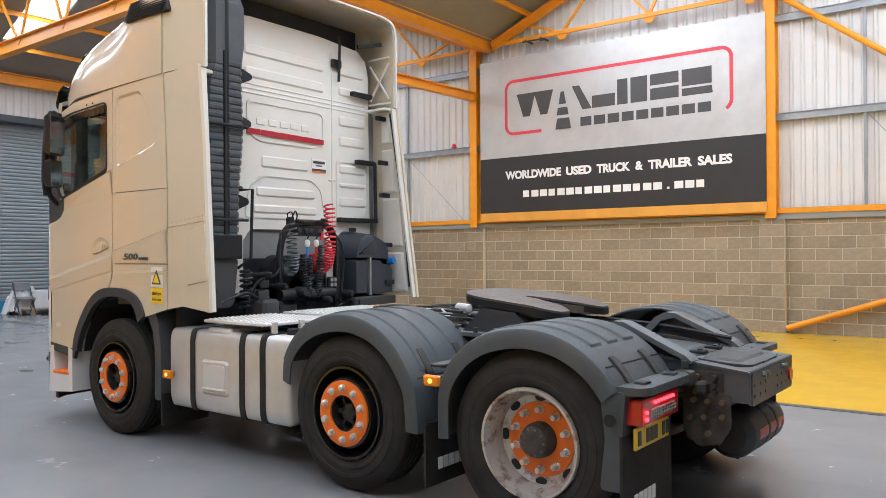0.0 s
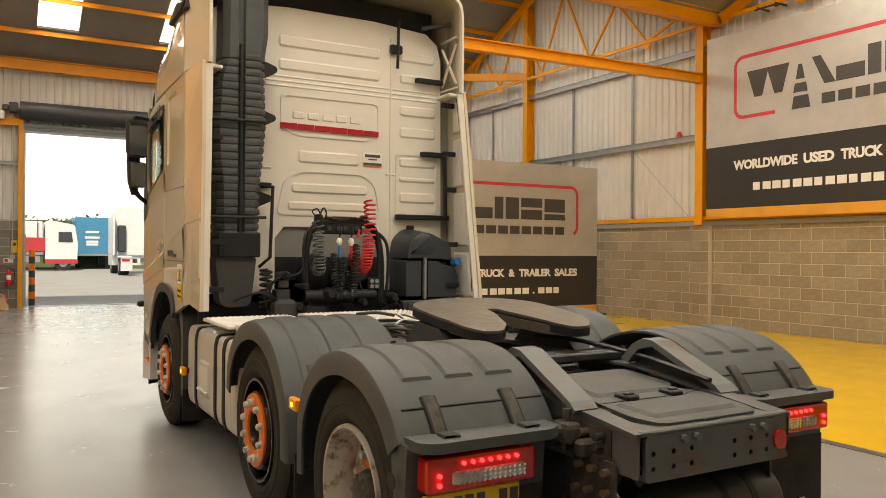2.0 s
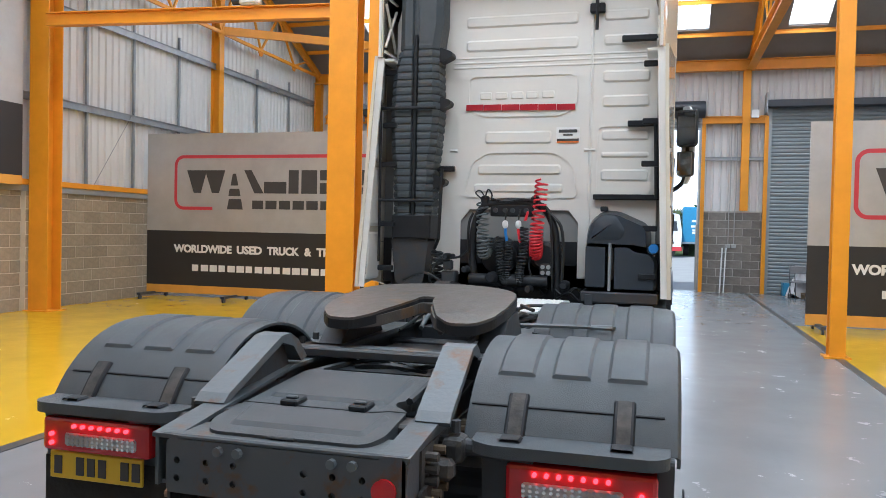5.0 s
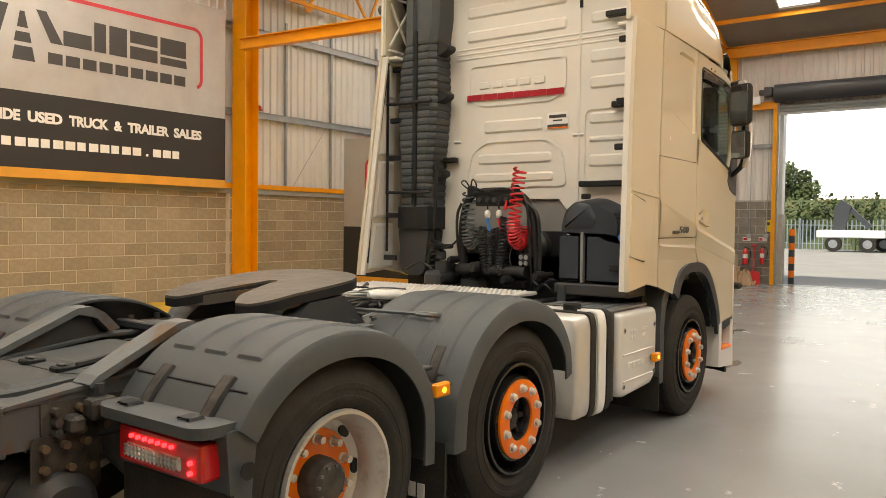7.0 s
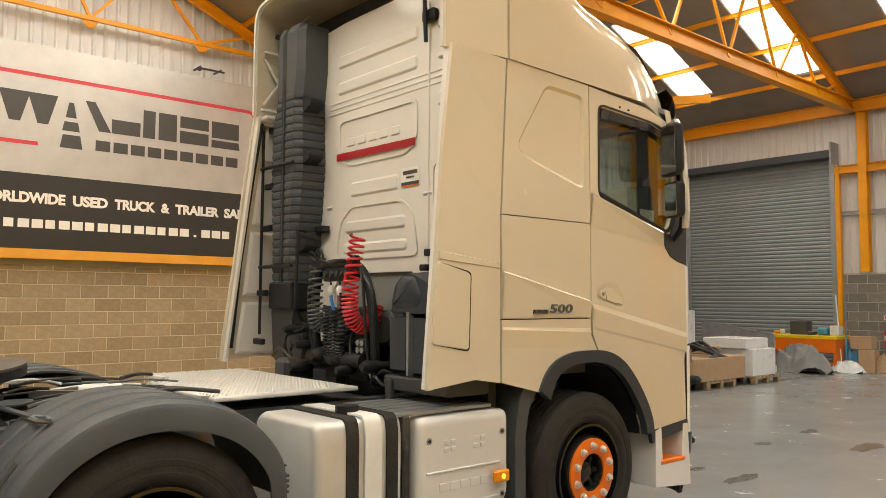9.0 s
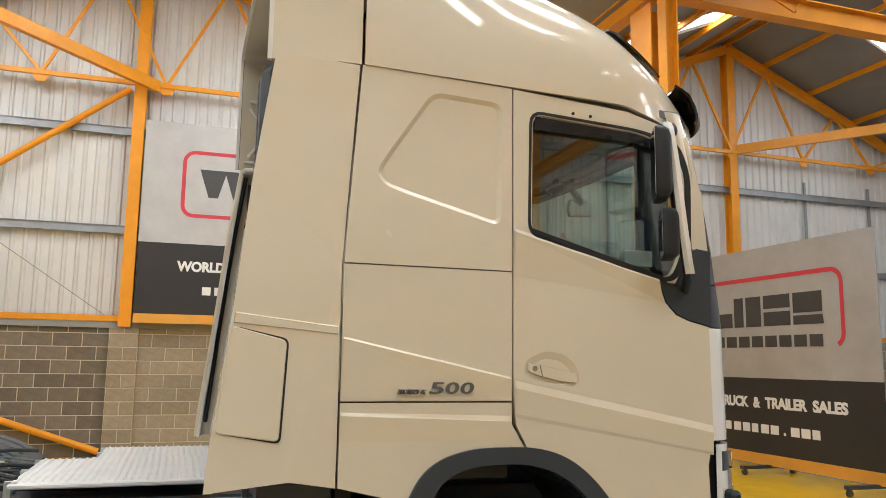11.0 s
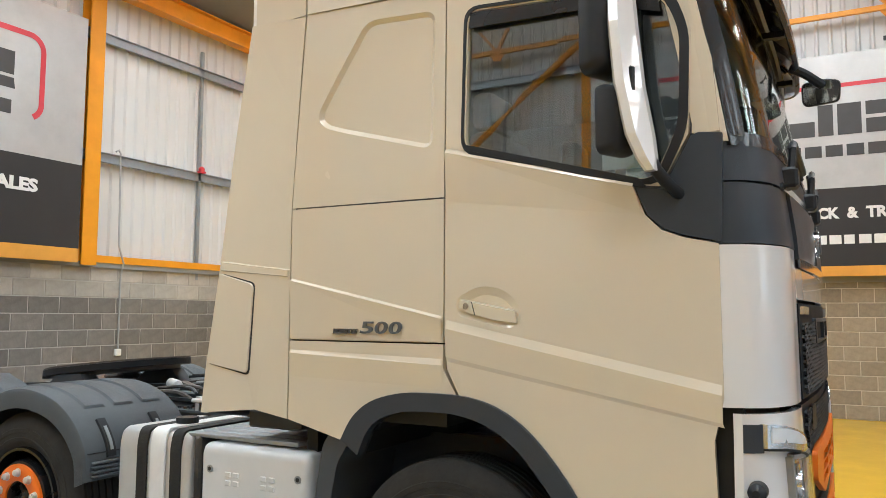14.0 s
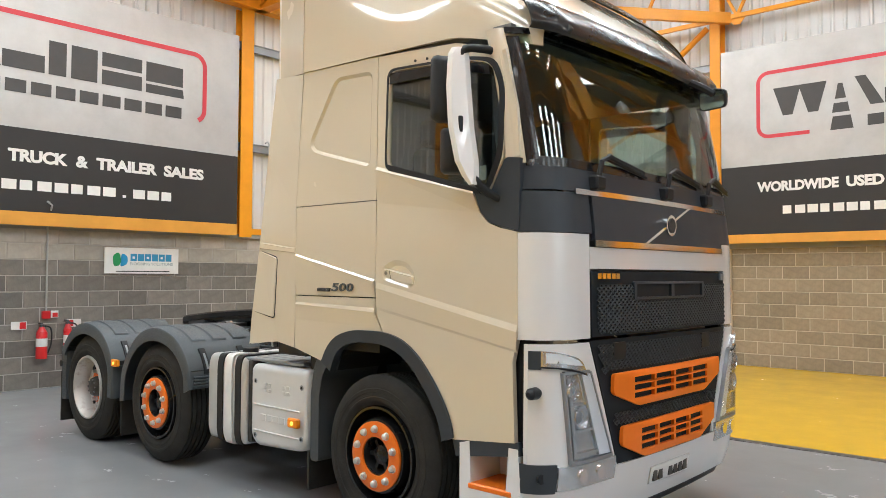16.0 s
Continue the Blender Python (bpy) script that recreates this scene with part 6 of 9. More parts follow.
for x, z, r in ((-0.42, 1.10, 0.04), (-0.36, 1.26, 0.03), (-0.14, 1.20, 0.05), (0.16, 1.12, 0.035), (0.44, 1.16, 0.04), (-0.52, 1.36, 0.03)):
    sub("fitting", revolve(bmesh.new(), [(3.0, 0.008), (3.0, r * 0.6), (3.03, r), (3.12, r), (3.15, r * 0.7), (3.26, r * 0.7)], 14, 'Y', Matrix.Translation((x, 0, z))), (PLASTIC, BRACKET)[int(abs(x) * 100) % 2], None, "", True)
sub("air_cylinder", cyl(bmesh.new(), (-0.34, 3.12, 1.18), (0.3, 3.12, 1.18), 0.05, 16), PLASTIC, None, "", True)

for o in list(truck.children):
    if o.name.split(".")[0] in ("hose_carrier", "coiled_hose", "cable", "work_lamp", "air_valve", "green_plug", "gearbox"):
        o.location = (-0.02, 0.14, 0.0)

# ---- truck: front end ----
sub("front_upper_panel", front_patch(2.06, 2.20, -1.2445, 1.2445, 0.0, 0.03, 44, 2), DARKPANEL, None, "slate plastic panel under the windscreen", True)
sub("front_dark_panel", front_patch(1.80, 2.05, -0.84, 0.84, 0.012, 0.03, 30, 3), DARKPANEL, None, "slate plastic hood panel", True)
for s in (-1, 1):
    sub("front_dark_corner", front_patch(1.835, 2.05, s * 0.85, s * 1.2445, 0.0, 0.03, 16, 3), DARKPANEL, None, "", True)
tr = sub("chrome_strip", front_patch(2.045, 2.075, -0.98, 0.98, 0.014, 0.012, 30, 1), CHROME, None, "thin chrome strip", True)
sub("chrome_strip", front_patch(1.765, 1.80, -0.84, 0.84, 0.016, 0.012, 30, 1), CHROME, None, "thin chrome strip", True)
em = sub("front_emblem", cyl(bmesh.new(), (0.0, fy_at(0, 1.92), 1.92), (0.0, fy_at(0, 1.92) + 0.03, 1.92), 0.065, 28), CHROME, None, "round chrome emblem on a diagonal bar")
sub("emblem_core", cyl(bmesh.new(), (0.0, fy_at(0, 1.92) + 0.02, 1.92), (0.0, fy_at(0, 1.92) + 0.034, 1.92), 0.046, 24), DARKPANEL, em)
sub("emblem_bar", prism(bmesh.new(), [(0.30, 1.80), (0.34, 1.80), (-0.28, 2.045), (-0.32, 2.045)], lambda u, v, w: Vector((u, fy_at(u, v) + 0.014 + w, v)), 0.01), CHROME, em)
# white surround
for s in (-1, 1):
    sub("front_corner_panel", front_patch(1.27, 1.83, s * 0.885, s * 1.2445, 0.002, 0.03, 18, 6), WHITE, None, "glossy white front corner panel", True)
    sub("headlamp_surround", front_patch(0.56, 1.25, (lambda z, s=s: s * (0.90 - 0.27 * (1.25 - z) / 0.7)), s * 1.2345, 0.004, 0.03, 18, 6), WHITE, None, "glossy white headlamp surround", True)
    fi = lambda z, k=0.0, s=s: s * (0.725 + 0.43 * (z - 0.63) - k)
    fo = lambda z, k=0.0, s=s: s * (1.06 + 0.11 * (z - 0.63) + k)
    hl = sub("headlamp", front_patch(0.635, 1.095, fi, fo, 0.012, 0.012, 16, 8), HEADLAMP, None, "clear headlamp with chrome reflectors", True)
    for e0, e1, z0, z1 in ((lambda z, s=s: s * (0.712 + 0.43 * (z - 0.63)), fi, 0.62, 1.10), (fo, lambda z, s=s: s * (1.07 + 0.11 * (z - 0.63)), 0.62, 1.10), (fi, fo, 0.62, 0.637), (fi, fo, 1.093, 1.108)):
        sub("lamp_rim", front_patch(z0, z1, e0, e1, 0.030, 0.026, 10, 6), GREYSTEEL, hl)
    for cx, cz, rr in ((1.050, 1.005, 0.050), (0.995, 0.862, 0.062)):
        yb = fy_at(cx, cz) + 0.002
        bw = sub("lamp_bowl", revolve(bmesh.new(), [(yb + 0.008, rr * 0.5), (yb + 0.012, rr * 0.8), (yb + 0.026, rr), (yb - 0.005, rr * 1.06)], 24, 'Y', Matrix.Translation((s * cx, 0, cz))), HEADLAMP, hl, "", True)
        sub("lamp_bulb", revolve(bmesh.new(), [(yb + 0.006, rr * 0.55), (yb + 0.016, rr * 0.35), (yb + 0.02, 0.004)], 16, 'Y', Matrix.Translation((s * cx, 0, cz))), GREYSTEEL, bw, "", True)
    sub("lamp_bezel", front_patch(0.645, 1.088, fi, lambda z, s=s: fi(z) + s * (0.075 + 0.06 * (1.09 - z)), 0.026, 0.012, 4, 8), DRL, hl, "satin silver inner bezel", True)
    for zb, hb_ in ((0.935, 0.006), (0.795, 0.006), (0.668, 0.010)):
        sub("lamp_fin", front_patch(zb - hb_, zb + hb_, lambda z, s=s: fi(z) + s * 0.11, lambda z, s=s: fo(z) - s * 0.012, 0.030, 0.02, 8, 1), CHROME, hl, "", True)
    sub("lamp_guide", front_patch(0.66, 1.075, lambda z, s=s: fo(z) - s * 0.030, lambda z, s=s: fo(z) - s * 0.012, 0.030, 0.016, 2, 6), CHROME, hl, "", True)
    sub("lamp_glass", front_patch(0.64, 1.09, fi, fo, 0.036, 0.004, 16, 8), LAMPGLASS, hl, "clear lamp cover", True).visible_shadow = False
    blade = [(1.205, 1.217), (1.15, 1.210), (1.09, 1.195), (1.03, 1.176), (0.99, 1.150), (0.968, 1.118), (0.957, 1.088), (1.01, 1.104), (1.07, 1.120), (1.14, 1.132), (1.205, 1.136)]
    dl = sub("running_lamp", front_poly([(s * a, b) for a, b in blade], 0.004, 0.024), HEADLAMP, hl, "clear angular running lamp", True)
    sub("lamp_strip", front_poly([(s * a, b) for a, b in ((1.195, 1.208), (1.14, 1.200), (1.08, 1.184), (1.025, 1.162), (0.995, 1.135), (1.05, 1.138), (1.12, 1.150), (1.195, 1.155))], 0.027, 0.004), DRL, dl)
    sub("lamp_rim", front_poly([(s * a, b) for a, b in ((0.957, 1.088), (1.01, 1.104), (1.07, 1.120), (1.14, 1.132), (1.205, 1.136), (1.205, 1.128), (1.14, 1.123), (1.07, 1.110), (1.01, 1.094), (0.955, 1.078))], 0.010, 0.022), PLASTIC, dl)
    sub("lamp_corner", front_patch(1.12, 1.215, s * 1.203, s * 1.236, 0.014, 0.02, 5, 2), DARKPANEL, hl)
    fg = sub("fog_lamp", front_patch(0.49, 0.615, s * 0.67, s * 1.135, 0.022, 0.02, 14, 3), HEADLAMP, None, "rectangular fog lamp", True)
    for cx in (0.98, 0.82):
        sub("lamp_bowl", cyl(bmesh.new(), (s * cx, fy_at(cx, 0.55) + 0.015, 0.555), (s * cx, fy_at(cx, 0.55) + 0.030, 0.555), 0.036, 20), CHROME, fg)
    sub("fog_block", front_patch(0.48, 0.63, s * 1.138, s * 1.2445, 0.018, 0.03, 8, 2), DARKPANEL, None, "", True)
    sub("tow_cover", cyl(bmesh.new(), (s * 1.20, fy_at(1.2, 0.57), 0.56), (s * 1.205, fy_at(1.2, 0.57) + 0.02, 0.56), 0.025, 14), PLASTIC)
    sub("camera_pod", revolve(bmesh.new(), [(0.0, 0.024), (0.02, 0.032), (0.07, 0.030), (0.09, 0.012)], 20, 'X', Matrix.Translation((s * 1.205, 5.40, 1.0)) @ (Matrix.Identity(4) if s > 0 else Matrix.Rotation(math.pi, 4, 'Z'))), PLASTIC, None, "small black sensor pod", True)
    sub("door_gap_trim", prism(bmesh.new(), [(5.27, 1.33), (5.34, 1.31), (5.36, 1.24), (5.36, 0.60), (5.25, 0.62), (5.25, 0.73), (5.25, 1.15)], side(s, -0.06), 0.04), PLASTIC)
bp = sub("bumper", front_patch(0.27, 0.555, -1.2445, 1.2445, 0.012, 0.04, 44, 5), WHITE, None, "glossy white bumper", True)
sub("bumper_skirt", front_patch(0.2, 0.27, -1.2, 1.2, -0.02, 0.04, 40, 1), PLASTIC, bp)
pl = sub("number_plate", front_patch(0.372, 0.475, -0.255, 0.255, 0.022, 0.008, 8, 1), PLATE_W, bp, "white number plate with dark bars")
for i in range(7):
    if i == 4:
        continue
    x = -0.225 + i * 0.066
    sub("plate_bar", bx(x, x + 0.048, fy_at(0, 0.42) + 0.01, fy_at(0, 0.42) + 0.026, 0.387, 0.46), BAN_INK, pl)
sub("front_band", front_patch(1.645, 1.762, -0.884, 0.884, 0.003, 0.03, 30, 2), WHITE, None, "glossy white panel over the grille", True)
# upper grille
ug = sub("upper_grille", front_patch(1.275, 1.63, -0.875, 0.875, 0.006, 0.03, 30, 4), GRILLE, None, "dark mesh upper grille", True)
lg = sub("lower_grille", front_patch(0.52, 1.255, lambda z: -(0.885 - 0.27 * (1.255 - z) / 0.7), lambda z: (0.885 - 0.27 * (1.255 - z) / 0.7), 0.0, 0.03, 30, 6), GRILLE, None, "dark mesh lower grille", True)


def lozenges(z0, z1, half, off, skip):
    """A lattice of lozenge holes with walls that run back."""
    vs, fs = [], []
    r = 0
    z = z0
    while z < z1:
        h = half(z)
        x = -h + (0.021 if r % 2 else 0.0)
        while x < h:
            if not skip(x, z):
                base = len(vs)
                for k, o in ((1.0, off), (0.70, off - 0.001), (0.62, off - 0.011)):
                    for dx, dz in ((-0.021, 0), (0, 0.0155), (0.021, 0), (0, -0.0155)):
                        xx, zz = x + dx * k, z + dz * k
                        vs.append((xx, fy_at(xx, zz) + o, zz))
                for a in (0, 4):
                    for k in range(4):
                        j = (k + 1) % 4
                        fs.append((base + a + k, base + a + j, base + a + 4 + j, base + a + 4 + k))
            x += 0.042
        z += 0.0155
        r += 1
    me = bpy.data.meshes.new("grille_mesh")
    me.from_pydata(vs, [], fs)
    me.materials.append(GRILLEWEB)
    return me


ORA1 = [(0.70, 1.065), (0.705, 0.955), (0.44, 0.865), (-0.44, 0.865), (-0.705, 0.955), (-0.70, 1.065)]
ORA2 = [(0.61, 0.765), (0.615, 0.66), (0.37, 0.565), (-0.37, 0.565), (-0.615, 0.66), (-0.61, 0.765)]
o = new("grille_mesh", lozenges(1.30, 1.56, lambda z: 0.84, 0.0185, lambda x, z: (abs(x) < 0.47 and z > 1.46)))
o.parent = ug
o["kind"] = "stuff"
o = new("grille_mesh", lozenges(0.60, 1.235, lambda z: 0.84 - 0.27 * (1.255 - z) / 0.7, 0.0125, lambda x, z: (abs(x) < 0.76 and 0.845 < z < 1.085) or (abs(x) < 0.67 and 0.545 < z < 0.785)))
o.parent = lg
o["kind"] = "stuff"
for x0, x1 in ((-0.44, -0.03), (0.03, 0.44)):
    sub("grille_slot", front_patch(1.485, 1.555, x0, x1, 0.008, 0.004, 8, 1), GRILLE, ug)
sub("slot_frame", prism(bmesh.new(), round_poly([(-0.47, 1.47), (0.47, 1.47), (0.47, 1.575), (-0.47, 1.575)], 0.015), lambda u, v, w: Vector((u, fy_at(u, v) + 0.006 + w, v)), 0.016, [[(-0.44, 1.485), (-0.02, 1.485), (-0.02, 1.56), (-0.44, 1.56)], [(0.02, 1.485), (0.44, 1.485), (0.44, 1.56), (0.02, 1.56)]]), DARKPANEL, ug)
for i in range(5):
    x = 0.84 - i * 0.05
    sub("grille_mark", bx(x - 0.04, x, fy_at(0.8, 1.6) + 0.004, fy_at(0.8, 1.6) + 0.02, 1.59, 1.62), CHROME, ug)
for i in range(2):
    x = -0.8 - i * 0.035
    sub("grille_mark", bx(x - 0.014, x + 0.014, fy_at(0.8, 1.6) - 0.004, fy_at(0.8, 1.6) + 0.02, 1.58, 1.625), GREYSTEEL, ug)
for pts, w0, w1, zs in ((ORA1, -0.50, 0.50, (0.90, 0.945, 0.99, 1.035)), (ORA2, -0.42, 0.42, (0.60, 0.645, 0.69, 0.735))):
    holes = []
    for z0, z1 in zip(zs, zs[1:]):
        n = 4
        for k in range(n):
            a = w0 + (w1 - w0) * k / n + 0.012
            b = w0 + (w1 - w0) * (k + 1) / n - 0.012
            holes.append([(a, z0 + 0.008), (b, z0 + 0.008), (b, z1 - 0.004), (a, z1 - 0.004)])
    og = sub("orange_grille", front_poly(round_poly(pts, 0.025), 0.008, 0.022, holes), ORANGE_TRIM, None, "orange slotted grille insert")
    sub("grille_void", front_poly([(w0, zs[0]), (w1, zs[0]), (w1, zs[-1]), (w0, zs[-1])], 0.010, 0.006), GRILLE, og)
for x in (0.62, -0.5):
    sub("grille_recess", front_patch(1.14, 1.235, x - 0.06, x + 0.06, 0.014, 0.01, 2, 1), PLASTIC, lg)

# ---- truck: chassis ----
for s in (-1, 1):
    yz = lambda u, v, w: Vector((s * 0.43 + s * w, u, v))
    r = sub("chassis_rail", prism(bmesh.new(), [(-0.84, 0.70), (5.2, 0.70), (5.2, 0.97), (0.0, 0.97), (-0.84, 0.872)], yz, 0.012), STEELGREY)
    sub("rail_flange", prism(bmesh.new(), [(5.2, 0.958), (5.2, 0.972), (0.0, 0.972), (-0.84, 0.874), (-0.84, 0.860), (0.0, 0.958)], lambda u, v, w: Vector((s * 0.355 + s * w, u, v)), 0.10), STEELGREY, r)
    sub("rail_flange", bx(min(s * 0.35, s * 0.43), max(s * 0.35, s * 0.43), -0.82, 5.2, 0.70, 0.712), STEELGREY, r)
    sub("rail_plate", bx(min(s * 0.436, s * 0.45), max(s * 0.436, s * 0.45), -0.70, 0.55, 0.72, 0.86), BRACKET, r)
    for i in range(12):
        for z in (0.75, 0.79, 0.83):
            y = -0.55 + i * 0.095
            sub("bolt", cyl(bmesh.new(), (s * 0.448, y - 0.1, z), (s * 0.492, y - 0.1, z), 0.017, 8), BOLT if i % 3 else BRACKET, r)
    hp = sub("hanger_plate", prism(bmesh.new(), round_poly([(-0.74, 0.74), (-0.48, 0.74), (-0.47, 0.52), (-0.56, 0.44), (-0.68, 0.46), (-0.74, 0.56)], 0.02), lambda u, v, w: Vector((s * 0.452 + s * w, u, v)), 0.012), BRACKET, r)
    for y, z in ((-0.70, 0.70), (-0.62, 0.70), (-0.54, 0.70), (-0.70, 0.62), (-0.60, 0.61), (-0.52, 0.60), (-0.62, 0.52)):
        sub("hanger_bolt", cyl(bmesh.new(), (s * 0.462, y, z), (s * 0.495, y, z), 0.016, 8), BOLT, hp)
    rp = sub("trailer_ramp", prism(bmesh.new(), [(0.10, 1.0), (0.02, 1.085), (-0.05, 1.12), (-0.12, 1.115), (-0.50, 0.945), (-0.535, 0.915), (-0.525, 0.900), (-0.49, 0.918), (-0.11, 1.085), (-0.02, 1.06), (0.05, 0.985)], lambda u, v, w: Vector((s * 0.345 + s * w - s * 0.05 * u, u, v)), 0.125), RUSTY, None, "worn grey steel trailer guide ramp")
    sub("ramp_bracket", bx(min(s * 0.42, s * 0.6), max(s * 0.42, s * 0.6), -0.02, 0.08, 0.9, 1.06, 0.01), CHASSIS, rp)
    sub("ramp_web", prism(bmesh.new(), [(0.02, 0.96), (-0.05, 1.10), (-0.11, 1.09), (-0.47, 0.93), (-0.43, 0.88)], lambda u, v, w: Vector((s * 0.385 + s * w - s * 0.05 * u, u, v)), 0.012), CHASSIS, rp)
    sub("lamp_bracket", cyl(bmesh.new(), (s * 0.44, -0.48, 0.83), (s * 0.78, -0.52, 0.83), 0.03, 12), CHASSIS)
    hc = sub("hinge_casting", bx(min(s * 0.47, s * 0.55), max(s * 0.47, s * 0.55), -0.56, -0.44, 0.78, 0.87, 0.025, 2), BRACKET)
    sub("casting_bolt", cyl(bmesh.new(), (s * 0.51, -0.5, 0.88), (s * 0.51, -0.5, 0.92), 0.018, 8), CHASSIS, hc)
    sub("casting_lug", bx(min(s * 0.44, s * 0.53), max(s * 0.44, s * 0.53), -0.62, -0.56, 0.74, 0.81, 0.015), BRACKET, hc)
tail = sub("tail_plate", prism(bmesh.new(), round_poly([(-0.40, 0.68), (0.44, 0.68), (0.45, 0.86), (-0.40, 0.86)], 0.02), lambda u, v, w: Vector((u, -0.84 + w, v)), 0.02, [[(x + 0.012 * math.cos(k), z + 0.012 * math.sin(k)) for k in (2 * math.pi * j / 8 for j in range(8))] for x in (-0.36, -0.25, -0.15, 0.1, 0.2, 0.3) for z in (0.73, 0.79)]), STEELGREY, None, "dark drilled tail cross plate")
sub("tail_flange", bx(-0.42, 0.45, -0.84, -0.66, 0.858, 0.878, 0.006), STEELGREY, tail)
sub("red_reflector", cyl(bmesh.new(), (0.375, -0.842, 0.765), (0.375, -0.855, 0.765), 0.04, 20), REDLENS, tail, "round red reflector")
for x in (-0.2, -0.13, 0.2, 0.27):
    sub("tail_bolt", cyl(bmesh.new(), (x, -0.84, 0.835), (x, -0.86, 0.835), 0.016, 8), RUSTY, tail)
for y in (-0.5, 0.25, 1.5, 2.3):
    sub("cross_member", bx(-0.42, 0.42, y - 0.06, y + 0.06, 0.74, 0.9, 0.01), CHASSIS)
lid = sub("battery_lid", prism(bmesh.new(), round_poly([(-0.27, -0.80), (0.29, -0.80), (0.325, -0.71), (0.315, -0.44), (0.25, -0.39), (0.24, -0.34), (0.30, -0.30), (0.29, 0.02), (-0.29, 0.02), (-0.31, -0.44), (-0.325, -0.68)], 0.05), lambda u, v, w: Vector((u, v, 0.844 + 0.085 * (v + 0.8) + w)), 0.045), LIDGREY, None, "dark plastic battery cover between the rails")
sub("lid_pad", emboss(bmesh.new(), round_poly([(-0.24, -0.73), (0.26, -0.73), (0.28, -0.51), (-0.27, -0.51)], 0.03), lambda u, v, w: Vector((u, v, 0.889 + 0.085 * (v + 0.8) + w)), 0.012, 0.02), LIDGREY, lid)
sub("lid_seam", prism(bmesh.new(), [(-0.32, -0.485), (0.20, -0.485), (0.25, -0.46), (0.315, -0.46), (0.315, -0.452), (0.245, -0.452), (0.195, -0.477), (-0.32, -0.477)], lambda u, v, w: Vector((u, v, 0.8892 + 0.085 * (v + 0.8) + w)), 0.002), PLASTIC, lid)
sub("lid_pad", emboss(bmesh.new(), round_poly([(-0.26, -0.40), (0.22, -0.40), (0.22, -0.04), (-0.26, -0.04)], 0.03), lambda u, v, w: Vector((u, v, 0.889 + 0.085 * (v + 0.8) + w)), 0.012, 0.02), LIDGREY, lid)
for x in (-0.13, 0.14):
    lt = sub("lid_latch", bx(x - 0.035, x + 0.035, -0.495, -0.40, 0.914, 0.938, 0.006), PLASTIC, lid)
    sub("latch_tab", bx(x - 0.024, x + 0.024, -0.47, -0.445, 0.938, 0.948, 0.004), LIDGREY, lt)
sub("lid_grip", bx(-0.05, 0.05, -0.808, -0.795, 0.880, 0.888, 0.003), PLASTIC, lid)
sub("rear_spring_beam", bx(-0.5, 0.5, 0.42, 0.5, 0.96, 1.0, 0.005), RUSTY)
sub("frame_well", bx(-0.34, 0.34, -0.7, 2.2, 0.66, 0.70), CHASSIS)
for pts in ([(-0.3, 0.1, 0.93), (-0.1, 0.3, 0.97), (0.1, 0.22, 0.95), (0.28, 0.4, 0.98)], [(-0.2, 0.35, 0.92), (0.05, 0.15, 0.97), (0.15, 0.3, 0.93), (0.0, 0.38, 0.95)], [(0.34, -0.5, 0.97), (0.36, 0.0, 1.03), (0.33, 0.45, 1.06), (0.3, 0.8, 1.05)],
            [(-0.3, 1.5, 1.0), (-0.35, 2.0, 1.02), (-0.2, 2.6, 1.03)], [(0.2, 1.4, 1.0), (0.4, 1.9, 1.03), (0.3, 2.4, 1.0)], [(-0.55, -0.1, 0.8), (-0.56, 0.3, 0.7), (-0.5, 0.7, 0.9)]):
    sub("brake_pipe", tube(bmesh.new(), smooth_path(pts, 6), 0.014, 6), HOSE, None, "", True)
# pipes, valves and a ratchet bar lying between the rails ahead of the coupling
for k, (x, y0, y1, z) in enumerate(((-0.30, 1.25, 2.0, 1.03), (-0.18, 1.3, 2.02, 1.045), (-0.05, 1.25, 1.98, 1.03), (0.10, 1.28, 2.0, 1.05), (0.24, 1.3, 2.02, 1.035), (0.36, 1.25, 1.95, 1.05))):
    sub("air_pipe", tube(bmesh.new(), smooth_path([(x, y0, z - 0.05), (x + 0.03 * (-1) ** k, y0 + 0.25, z), (x - 0.02, y0 + 0.5, z + 0.01), (x + 0.01, y1, z - 0.05)], 5), 0.011 + 0.003 * (k % 3), 7), (HOSE, RUSTY, GREASE)[k % 3], None, "", True)
for x, y in ((-0.38, 1.6), (0.02, 1.72), (0.30, 1.52)):
    sub("valve", box(bx(x - 0.05, x + 0.05, y - 0.06, y + 0.06, 0.96, 1.06, 0.015), x - 0.025, x + 0.025, y - 0.10, y + 0.10, 0.99, 1.03, 0.008), CHASSIS)
for s in (-1, 1):
    for i in range(10):
        sub("rail_bolt", cyl(bmesh.new(), (s * 0.39, 1.56 + i * 0.05, 0.97), (s * 0.39, 1.56 + i * 0.05, 0.985), 0.012, 6), RUSTY)
_r = random.Random(31)
for k in range(16):
    x, y, a = _r.uniform(-0.40, 0.42), _r.uniform(1.30, 1.90), _r.uniform(-0.9, 0.9)
    d = Vector((math.sin(a), math.cos(a), 0)) * _r.uniform(0.14, 0.30)
    z = 1.035 + 0.006 * k
    sub("loose_rod", tube(bmesh.new(), smooth_path([Vector((x, y, z)) - d, Vector((x + _r.uniform(-0.04, 0.04), y, z + 0.012)), Vector((x, y, z - 0.004)) + d], 4), _r.choice((0.006, 0.008, 0.011)), 7), (BRACKET, RUSTY, HOSE, PAINTSILVER, CHASSIS)[k % 5], None, "", True)
